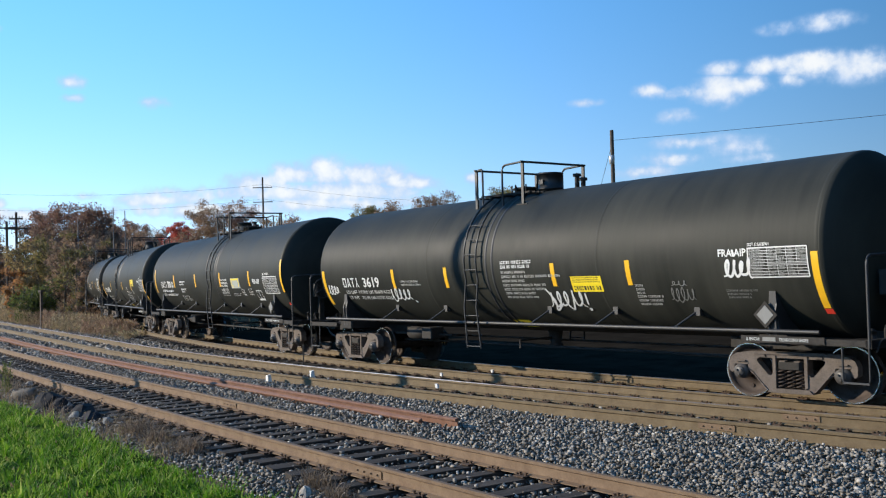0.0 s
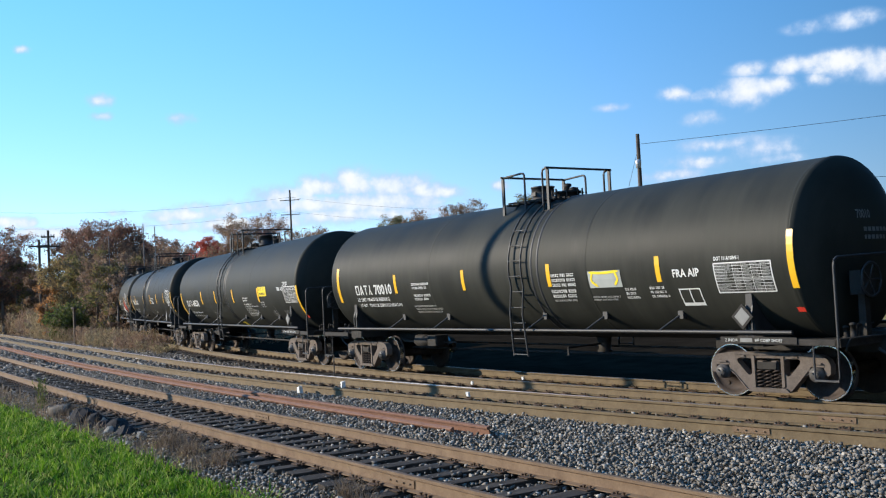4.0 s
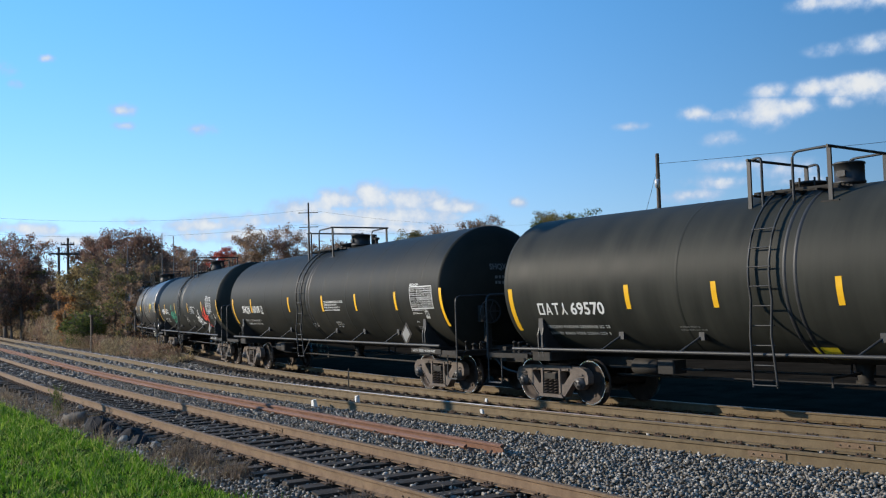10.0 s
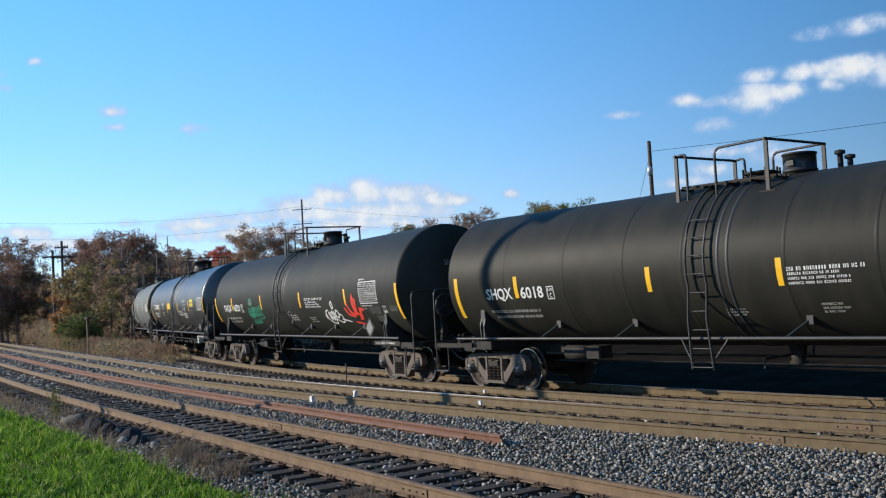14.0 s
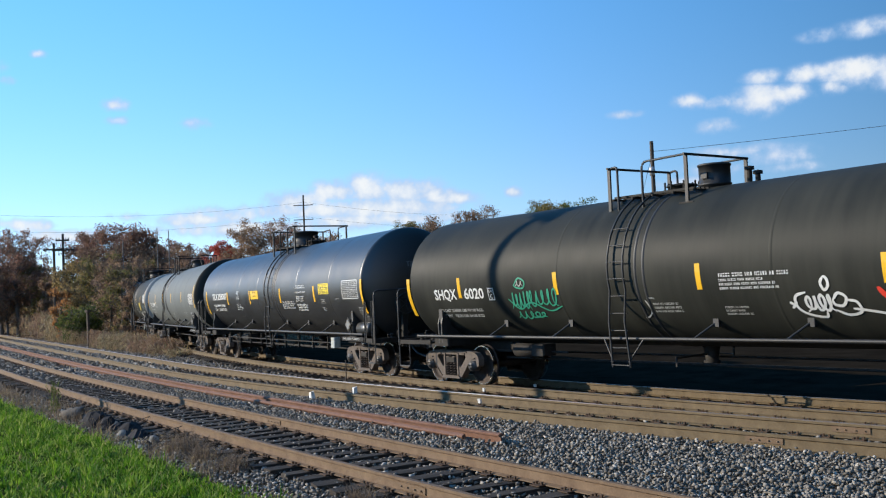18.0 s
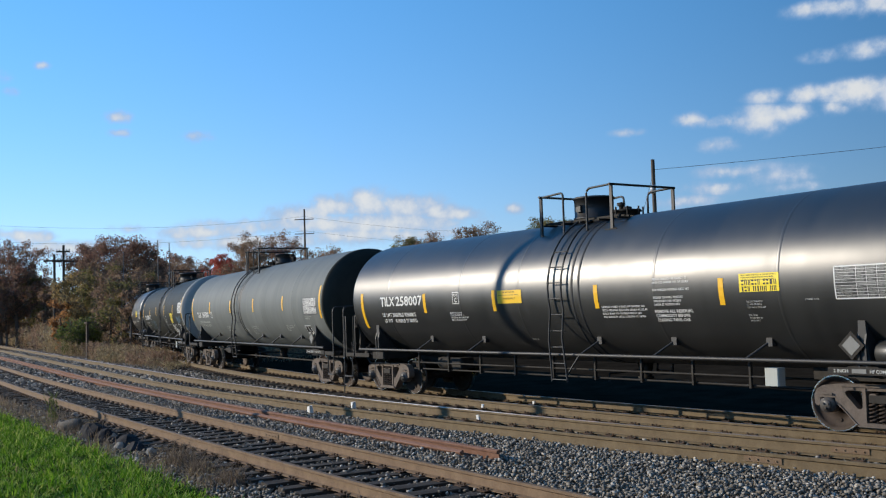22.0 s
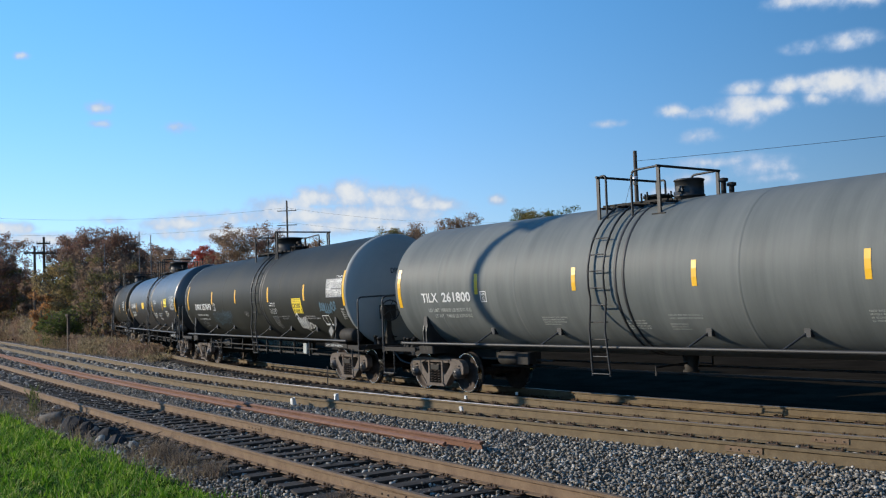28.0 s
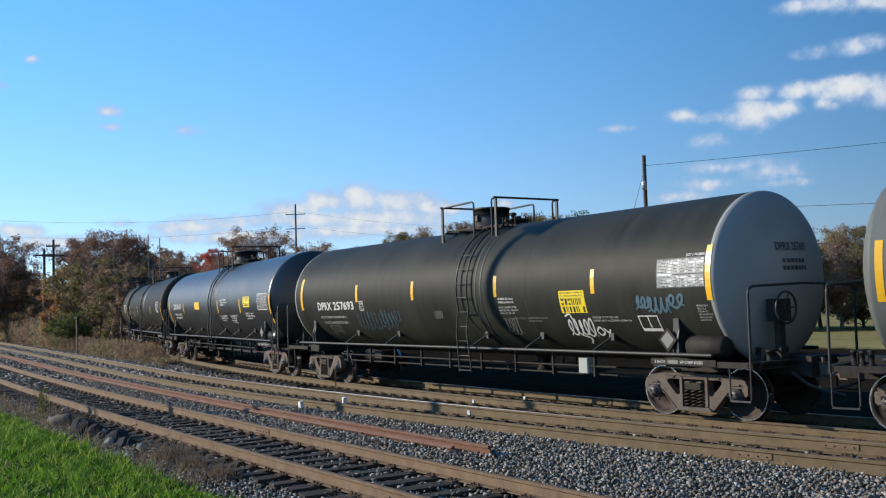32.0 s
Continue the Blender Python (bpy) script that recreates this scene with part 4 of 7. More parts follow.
    # frame: sill, bolster saddles, end platforms
    for s in (-1, 1):
        x = s * h
        sill = Shape()
        sill.box(min(x - s * 1.6, s * (half + 1.05)), max(x - s * 1.6, s * (half + 1.05)), -0.34, 0.34, 0.78, 1.12)
        sill.box(x - 0.28, x + 0.28, -1.42, 1.42, 0.92, 1.10, 0.03)
        part("stub_sill", sill, M["frame"], car)
        for q in (-1, 1):
            sad = Shape()
            mt = Matrix(((1, 0, 0, 0), (0, 0, 1, 0), (0, 1, 0, 0), (0, 0, 0, 1)))
            y0, y1 = sorted((q * 1.40, q * 1.30))
            sad.prism([(x - 0.13, 1.0), (x + 0.13, 1.0), (x + 0.075, 1.45), (x + 0.06, 1.80), (x - 0.06, 1.80), (x - 0.075, 1.45)], y0, y1, mt)
            mq = Matrix(((0, 0, 1, 0), (1, 0, 0, 0), (0, 1, 0, 0), (0, 0, 0, 1)))
            pts = [(q * 1.42, 1.0), (q * 1.44, 1.45), (q * 1.30, 1.95), (q * 0.6, 1.3), (q * 0.6, 1.0)]
            if q > 0:
                pts = pts[::-1]
            for dx2 in (-0.075, 0.045):
                sad.prism(pts, x + dx2, x + dx2 + 0.03, mq)
            part("saddle", sad, black, car, "welded steel bolster saddle")
        plat = Shape()
        e0, e1 = sorted((s * (h + 0.35), s * (half + 0.75)))
        plat.box(e0, e1, -1.46, 1.46, 0.98, 1.02).box(e0, e1, -1.48, -1.42, 0.96, 1.06).box(e0, e1, 1.42, 1.48, 0.96, 1.06)
        ex = s * (half + 0.75)
        plat.box(min(ex, ex - s * 0.1), max(ex, ex - s * 0.1), -1.48, 1.48, 0.94, 1.07)
        part("end_platform", plat, M["frame"], car)
        for q in (-1, 1):
            y = q * 1.47
            hr = Shape().tube(hoop([(ex - s * 0.04, y, 0.95), (ex - s * 0.04, y, 2.32), (ex - s * 0.04, 0.0, 2.36)], 0.14), 0.024, 6)
            part("end_handrail", hr, M["black"], car, "arched black end handrail")
            stp = Shape().tube(hoop([(ex - s * 0.05, y, 0.95), (ex - s * 0.05, y, 0.42), (ex - s * 0.48, y, 0.42), (ex - s * 0.48, y, 0.95)], 0.05), 0.016, 6)
            stp.box(ex - s * 0.265 - 0.215, ex - s * 0.265 + 0.215, y - 0.03, y + 0.03, 0.405, 0.425)
            part("stirrup", stp, M["black"], car)
            if g("posts"):
                for gx in (0.14, 0.62):
                    gp = Shape().box(ex - s * gx - 0.035, ex - s * gx + 0.035, y - 0.008, y + 0.008, 0.94, 2.05)
                    gp.box(ex - s * gx - 0.035, ex - s * gx - 0.022, y - 0.035, y + 0.008, 0.94, 2.05)
                    part("grab_post", gp, M["black"], car, "upright black steel angle post")
        cx = s * (half + 0.75)
        cp = Shape().box(min(cx, cx + s * 0.75), max(cx, cx + s * 0.75), -0.09, 0.09, 0.80, 0.96, 0.03)
        kx = cx + s * 0.80
        cp.box(kx - 0.16, kx + 0.16, -0.17 if s > 0 else -0.05, 0.05 if s > 0 else 0.17, 0.74, 1.02, 0.06)
        cp.tube([(kx - s * 0.15, s * 0.14, 1.02), (kx - s * 0.15, s * 0.14, 1.10)], 0.03, 6)
        part("coupler", cp, M["truck"], car, "brown cast-steel knuckle coupler")
        hose = Shape().tube(hoop([(cx, -0.45 * s, 0.85), (cx + s * 0.35, -0.45 * s, 0.62), (cx + s * 0.85, -0.25 * s, 0.50)], 0.2), 0.026, 6)
        part("air_hose", hose, M["black"], car)
        gear = Shape().tube(hoop([(cx, -1.35, 0.88), (cx + s * 0.04, -1.30, 1.06), (cx + s * 0.04, -0.35, 1.06), (cx + s * 0.4, -0.15, 1.1)], 0.08), 0.016, 6)
        gear.tube(hoop([(cx - s * 0.18, -0.75, 1.02), (cx - s * 0.18, -0.75, 1.24), (cx - s * 0.18, -0.28, 1.24)], 0.06), 0.022, 6)
        rg = random.Random(int(o * 7) + s)
        for k in range(4):
            gx, gy, gr = cx - s * rg.uniform(0.08, 0.45), rg.uniform(-1.1, -0.3), rg.uniform(0.03, 0.055)
            gz = 1.02 + rg.uniform(0.08, 0.24)
            gear.lathe([(1.02, gr * 1.5), (1.05, gr * 1.5), (1.05, gr), (gz, gr), (gz, gr * 1.3), (gz + 0.03, gr * 1.2), (gz + 0.05, 0.0)], 8, "z", Matrix.Translation((gx, gy, 0)))
        part("cut_lever", gear, M["frame"], car)
    # hand brake on the front end
    wx = half + 0.75
    bw = Shape()
    wm = Matrix.Translation((wx - 0.05, -0.55, 1.95))
    bw.tube([wm @ Vector((0.06, 0.27 * math.cos(a), 0.27 * math.sin(a))) for a in np.linspace(0, 2 * math.pi, 25)], 0.02, 6, False)
    for k in range(5):
        a = k * 2 * math.pi / 5
        bw.tube([wm @ Vector((0.02, 0, 0)), wm @ Vector((0.06, 0.27 * math.cos(a), 0.27 * math.sin(a)))], 0.013, 5)
    part("brake_wheel", bw, M["black"], car, "black spoked hand-brake wheel")
    bs = Shape().box(wx - 0.28, wx - 0.02, -0.75, -0.35, 1.72, 2.1, 0.04).box(wx - 0.2, wx - 0.08, -0.62, -0.48, 1.0, 1.75)
    bs.tube([(wx - 0.4, -0.2, 1.0), (wx - 0.1, -0.6, 1.7)], 0.025, 6)
    part("brake_stand", bs, M["frame"], car)
    if g("drum"):
        part("air_reservoir", Shape().lathe([(-0.42, 0.0), (-0.42, 0.14), (-0.38, 0.19), (0.38, 0.19), (0.42, 0.14), (0.42, 0.0)], 20, "x", Matrix.Translation((h + 0.55, -1.18, 1.30))), M[g("drum")], car, "cylindrical air reservoir")
    # things hung under the tank
    rig = Shape()
    if g("rig", True):
        a, b = g("rig_span", (-h + 1.4, h - 1.7))
        for z, y in ((0.86, -1.25), (0.70, -1.2)):
            rig.tube([(a, y, z), (b, y, z)], 0.022, 6)
        for x in np.arange(a + 0.3, b, 1.25):
            rig.box(x - 0.02, x + 0.02, -1.28, -1.22, 0.66, 1.14)
    rig.tube([(-h + 1.2, -0.4, 0.62), (h - 1.2, -0.4, 0.62)], 0.03, 6)
    rig.tube([(-h + 1.2, 0.25, 0.72), (h - 1.2, 0.25, 0.72)], 0.025, 6)
    part("brake_rod", rig, M["frame"], car)
    ux = g("outlet", lad + 0.9)
    out = Shape().lathe([(1.22, 0.30), (1.02, 0.26), (0.92, 0.16), (0.66, 0.12), (0.66, 0.16), (0.58, 0.16), (0.58, 0.0)], 18, "z", Matrix.Translation((ux, 0, 0)))
    out.tube([(ux, 0, 0.80), (ux, -1.05, 0.78), (ux, -1.05, 0.62)], 0.025, 6)
    part("bottom_outlet", out, M["frame"], car)
    cyl = Shape().lathe([(-0.32, 0.0), (-0.32, 0.15), (0.28, 0.15), (0.32, 0.10), (0.32, 0.0)], 16, "x", Matrix.Translation((-h + 2.3, -0.75, 0.83)))
    cyl.box(-h + 2.7, -h + 3.1, -1.0, -0.6, 0.72, 0.98, 0.03).tube([(-h + 1.3, -0.75, 0.80), (-h + 3.6, -0.75, 0.80)], 0.028, 6)
    part("brake_cylinder", cyl, M["frame"], car)
    if g("box"):
        bx = g("box")
        part("slack_adjuster", Shape().box(bx - 0.14, bx + 0.14, -1.3, -1.1, 0.72, 1.02, 0.02), M["pale_tank"], car, "pale bracket under the side rail")
    trucks = [make_truck(car, s * h) for s in (-1, 1)]
    spec["marks"](car, r, half, h)
    return car, trucks, o, h


def stripes(car, r, ends, xs, low, end_low, tall=0.47, red=False):
    """Upright yellow reflective strips, with a long one at each end."""
    for x in xs:
        part("reflector_strip", decal(Shape(), x - 0.055, x + 0.055, low - tall / 2, low + tall / 2, r), M["yellow"], car, "upright yellow reflective strip")
    for x in ends:
        part("reflector_strip", decal(Shape(), x - 0.06, x + 0.06, end_low - 0.48, end_low + 0.48, r), M["yellow"], car, "long upright yellow reflective strip")
    if red:
        part("reflector_strip", decal(Shape(), ends[1] - 0.06, ends[1] + 0.08, end_low - 0.60, end_low - 0.49, r), M["red"], car, "short red reflective strip")


def shoe_plate(car, h, half, first="2 INCH", second="HF COMP SHOES"):
    """White stencilled words on the end platform's dark side plate."""
    part("sill_plate", Shape().box(h - 0.55, h + 0.95, -1.50, -1.485, 0.975, 1.085), M["frame"], car)
    flat = lambda x, z: (x, -1.506, z)
    words(first, 0.05, h - 0.45, 1.008, 0, M["faint"], car, width=0.25, flat=flat)
    words(second, 0.05, h + 0.16, 1.008, 0, M["faint"], car, width=0.52, flat=flat)
    part("stencil_box", Shape().box(h - 0.14, h + 0.10, -1.505, -1.501, 1.0, 1.065), M["dim"], car)


def plate_box(car, u, v, w, h, r, letter="C"):
    """A small framed stencil with a letter."""
    sh, t = Shape(), 0.018
    decal(sh, u, u + w, v - t, v, r), decal(sh, u, u + w, v - h, v - h + t, r), decal(sh, u, u + t, v - h, v, r), decal(sh, u + w - t, u + w, v - h, v, r)
    part("stencil_box", sh, M["white"], car)
    words("PLATE", h * 0.2, u + w * 0.16, v - h * 0.36, r, M["white"], car, width=w * 0.68)
    words(letter, h * 0.36, u + w * 0.34, v - h * 0.86, r, M["white"], car, width=w * 0.34)


def twin_box(car, u, v, w, h, r, mat):
    """A white framed consent stencil with two dark fields."""
    sh, t = Shape(), 0.022
    decal(sh, u, u + w, v - t, v, r), decal(sh, u, u + w, v - h, v - h + t * 3, r)
    for x in (u, u + w / 2 - t / 2, u + w - t):
        decal(sh, x, x + t, v - h, v, r)
    part("stencil_box", sh, mat, car, "white framed stencil box")


def diamond(car, x, z=1.42, s=0.22, label="dark diamond placard holder"):
    m = Matrix.Translation((x, -1.455, z)) @ pose(0, 0, 0, 90)
    part("placard_holder", Shape().prism([(-s, 0), (0, -s), (s, 0), (0, s)], 0, 0.012, m), M["frame"], car, label)
    part("placard", Shape().prism([(-s * .7, 0), (0, -s * .7), (s * .7, 0), (0, s * .7)], 0.012, 0.018, m), M["dim"], car)


def yellow_card(car, u, v, w, h, r, seed, big=1):
    part("emergency_card", decal(Shape(), u, u + w, v - h, v, r), M["placard"], car, "yellow emergency-information card")
    lines(u + 0.04, v - h * 0.06, w - 0.06, 3, h * 0.13, r, M["ink"], car, seed, 0.5, "print", 0.1)
    for k in range(big):
        lines(u + 0.05, v - h * (0.62 if big == 1 else 0.36 + 0.34 * k), w - 0.08, 1, h * 0.34, r, M["ink"], car, seed + 1 + k, 0.8, "print", 0.0)


def company_mark(car, u, v, w, h, r):
    """Four plain outline shapes in place of a company's name."""
    sh, t, c = Shape(), h * 0.15, w / 4
    g = c * 0.8
    decal(sh, u, u + g, v, v + t, r, 0.008), decal(sh, u, u + g, v + h - t, v + h, r, 0.008), decal(sh, u, u + t, v, v + h, r, 0.008), decal(sh, u + g - t, u + g, v, v + h, r, 0.008)
    a = u + c
    for x0, lean in ((a, 0.5), (a + g - t, -0.5)):
        decal(sh, x0, x0 + t, v, v + h, r, 0.008, lean * (g - t) / h)
    decal(sh, a + g * 0.25, a + g * 0.75, v + h * 0.2, v + h * 0.2 + t * 0.8, r, 0.008)
    a = u + 2 * c
    decal(sh, a + g / 2 - t / 2, a + g / 2 + t / 2, v, v + h, r, 0.008), decal(sh, a, a + g, v + h - t, v + h, r, 0.008)
    a = u + 3 * c
    decal(sh, a, a + t, v, v + h / 2, r, 0.008, (g - t) / h), decal(sh, a + g - t, a + g, v, v + h / 2, r, 0.008, -(g - t) / h)
    decal(sh, a + g / 2 - t / 2, a + g / 2 + t / 2, v + h / 2, v + h, r, 0.008)
    part("company_mark", sh, M["white"], car, "white plain shapes in place of a company mark")


def mark(car, body, u0, u1, v, h, r, label="white stencilled car number"):
    words(body, h, u0, v, r, M["white"], car, "number", label, u1 - u0)


def marks_a(car, r, half, h):
    W, F = M["white"], M["faint"]
    stripes(car, r, (-7.2, 7.21), (-4.04, -1.98, 1.46, 3.42), -0.34, -0.56, red=True)
    company_mark(car, -6.30, -0.52, 0.76, 0.24, r)
    mark(car, "3619", -5.38, -4.66, -0.52, 0.24, r)
    words("LD LMT 190900 LBS 86600 KGS", 0.09, -6.25, -0.70, r, F, car, width=1.95), words("LT WT   72100 LBS 32700 KGS", 0.09, -6.2, -0.86, r, F, car, width=1.88)
    lines(-3.75, -0.38, 0.85, 2, 0.08, r, F, car, 34)
    for k, w in enumerate((0.95, 0.9, 0.75, 1.75, 0.7, 1.3, 1.25, 0.9, 1.0)):
        lines(-0.08, -0.02 - 0.092 * k - (0.03 if k > 1 else 0), w, 1, 0.092, r, W if k < 2 else F, car, 40 + k, 0.7 if k < 2 else 0.56)
    yellow_card(car, 1.92, -0.38, 0.80, 0.32, r, 5)
    lines(3.52, -0.56, 0.30, 3, 0.075, r, F, car, 6), lines(3.5, -0.78, 0.62, 3, 0.085, r, F, car, 66)
    words("FRA AIP", 0.12, 5.44, -0.11, r, W, car, width=0.55)
    table(6.02, 0.01, 1.07, 0.48, r, car, 7)
    words("DOT 111A100W1", 0.055, 6.02, 0.04, r, W, car, width=0.4)
    lines(5.48, -0.68, 0.62, 3, 0.065, r, M["dim"], car, 67)
    spray([curl(-4.36, -3.5, -0.92, -0.55, 5, 8), [(-3.42, -0.9), (-3.35, -0.95)]], 0.035, r, W, car, "white spray-can scribble")
    spray([curl(1.1, 2.1, -1.12, -0.62, 5, 9), [(1.15, -0.62), (1.3, -0.9), (1.22, -1.15), (1.5, -0.95)], [(2.2, -0.72), (2.16, -1.0)], [(2.12, -1.08), (2.18, -1.11), (2.12, -1.14)]], 0.042, r, W, car, "white spray-can scribble")
    spray([curl(5.5, 6.05, -0.5, -0.14, 4, 10), [(5.75, -0.12), (5.72, 0.0)]], 0.045, r, W, car, "white spray-can scribble over the panel")
    spray([curl(4.25, 4.8, -0.92, -0.62, 5, 11), curl(4.35, 4.7, -0.6, -0.5, 3, 111)], 0.018, r, M["dim"], car, "faint grey scribble")
    spray([curl(-7.12, -6.6, -0.72, -0.45, 4, 12)], 0.035, r, W, car)
    part("label_patch", decal(Shape(), -0.45, 0.05, -1.85, -1.5, r), M["placard"], car, "small faded yellow label under the belly")
    diamond(car, h - 0.1), shoe_plate(car, h, half, "2 INCH", "TREADCOND SHOES")


def marks_b(car, r, half, h):
    W, F = M["white"], M["faint"]
    stripes(car, r, (-7.0, 7.33), (-4.18, -1.35, 1.57, 4.53), -0.2, -0.16)
    company_mark(car, -6.12, -0.44, 0.84, 0.25, r)
    mark(car, "70010", -5.2, -4.38, -0.44, 0.25, r)
    words("LD LMT 190600 LB 86500 KG", 0.095, -6.14, -0.62, r, W, car, width=1.55)
    words("LT WT   72400 LB 32800 KG NEW 5-95", 0.095, -6.12, -0.79, r, W, car, width=2.0)
    for k, w in enumerate((0.78, 0.62, 0, 0.72, 0.6)):
        if w:
            lines(-3.45, -0.20 - 0.095 * k, w, 1, 0.095, r, W, car, 14 + k, 0.62)
    lines(-3.6, -0.78, 1.35, 3, 0.085, r, F, car, 15)
    lines(1.65, -0.18, 0.78, 3, 0.1, r, W, car, 16, 0.62), lines(1.58, -0.51, 0.9, 2, 0.105, r, W, car, 17, 0.66), lines(1.58, -0.73, 0.65, 1, 0.075, r, F, car, 117)
    part("emergency_card", decal(Shape(), 2.72, 3.59, -0.50, -0.17, r), M["pale_tank"], car, "faded peeling pale yellow emergency card")
    spray([[(2.85, -0.2), (2.8, -0.35), (2.95, -0.48)], [(3.45, -0.2), (3.5, -0.34), (3.4, -0.46)], [(2.76, -0.19), (3.1, -0.21), (3.55, -0.19)]], 0.05, r, M["placard"], car, "remains of yellow print", "print")
    lines(2.71, -0.68, 0.8, 2, 0.06, r, F, car, 18)
    lines(3.63, -0.53, 0.4, 3, 0.085, r, W, car, 118), lines(4.25, -0.52, 0.58, 3, 0.085, r, W, car, 119)
    words("FRA AIP", 0.14, 4.87, -0.36, r, W, car, width=0.6)
    twin_box(car, 4.92, -0.58, 0.48, 0.35, r, W)
    table(5.80, -0.16, 1.15, 0.52, r, car, 19)
    words("DOT 111A100W-1", 0.065, 5.82, -0.11, r, W, car, width=0.52)
    part("paint_spot", decal(Shape(), 7.18, 7.32, -1.1, -1.0, r), M["red"], car, "faded red reflective patch")
    diamond(car, h - 0.1), shoe_plate(car, h, half)
    end_mark(car, "70010", 4, half, r)


def marks_c(car, r, half, h):
    W, F = M["white"], M["faint"]
    stripes(car, r, (-7.05, 7.28), (-3.83, -1.85, 0.50, 3.46), -0.30, -0.54, red=True)
    company_mark(car, -6.28, -0.63, 0.86, 0.25, r)
    mark(car, "69570", -5.36, -4.46, -0.63, 0.25, r)
    lines(-6.2, -0.88, 1.75, 1, 0.13, r, F, car, 21), lines(-6.2, -1.05, 1.7, 1, 0.13, r, F, car, 121)
    lines(-2.8, -0.9, 0.6, 2, 0.07, r, M["dim"], car, 27)
    lines(1.66, -0.36, 0.9, 2, 0.085, r, W, car, 22)
    for k, w in enumerate((0.85, 1.5, 0.75, 1.35, 1.3, 1.05, 0.85)):
        lines(1.64, -0.58 - 0.078 * k, w, 1, 0.078, r, W if k in (0, 5) else F, car, 122 + k)
    yellow_card(car, 3.54, -0.03, 0.82, 0.31, r, 24)
    lines(3.52, -0.53, 0.5, 3, 0.075, r, F, car, 25)
    words("FRA AIP", 0.11, 5.5, -0.19, r, W, car, width=0.54)
    words("FRA AIP 2012/21", 0.05, 6.08, 0.02, r, W, car, width=0.42), words("DOT 111A100W1", 0.05, 6.08, -0.05, r, W, car, width=0.42)
    table(6.08, -0.08, 1.1, 0.49, r, car, 26)
    part("label_patch", decal(Shape(), -0.35, 0.1, -1.8, -1.4, r), M["placard"], car, "small faded yellow label under the belly")
    spray([curl(4.3, 4.75, -1.15, -0.8, 5, 28), [(4.7, -0.7), (4.85, -1.15), (4.6, -0.95)]], 0.016, r, M["dim"], car, "faint grey scribble")
    lines(5.5, -0.86, 0.62, 3, 0.065, r, M["dim"], car, 29)
    diamond(car, h - 0.1), shoe_plate(car, h, half, "2 INCH", "TREAD COND. SHOES")
    end_mark(car, "69570", 4, half, r)


def marks_d(car, r, half, h):
    W, F = M["white"], M["faint"]
    stripes(car, r, (-7.62, 7.98), (-5.62, -1.98, 0.79, 3.15, 5.60), -0.23, -0.43)
    mark(car, "SHQX", -6.6, -5.77, -0.47, 0.24, r, "white stencilled reporting mark"), mark(car, "6018", -5.5, -4.81, -0.47, 0.24, r)
    plate_box(car, -4.7, -0.24, 0.2, 0.28, r)
    lines(-6.6, -0.73, 1.55, 1, 0.12, r, F, car, 31), lines(-6.5, -0.87, 1.45, 1, 0.12, r, F, car, 131)
    lines(0.93, -0.16, 1.42, 1, 0.085, r, W, car, 32, 0.75)
    for k, w in enumerate((0.95, 1.1, 1.15)):
        lines(0.93, -0.25 - 0.08 * k, w, 1, 0.08, r, W, car, 33 + k)
    lines(-0.45, -0.86, 0.5, 3, 0.06, r, F, car, 38), lines(1.4, -0.8, 0.5, 3, 0.075, r, F, car, 35)
    table(6.44, 0.11, 1.12, 0.54, r, car, 36)
    words("AAR 211A100W1", 0.06, 6.44, 0.13, r, W, car, width=0.46)
    lines(6.42, -0.45, 0.8, 1, 0.07, r, W, car, 37), lines(6.42, -0.54, 0.5, 1, 0.07, r, W, car, 137)
    twin_box(car, 7.05, -0.5, 0.18, 0.2, r, F)
    lines(6.45, -0.78, 0.15, 1, 0.06, r, F, car, 138), lines(6.4, -0.92, 0.5, 2, 0.05, r, M["dim"], car, 139)
    diamond(car, h - 0.85, 1.42, 0.3, "grey diamond placard"), shoe_plate(car, h, half)
    end_mark(car, "SHQX 6018", 0, half, r)


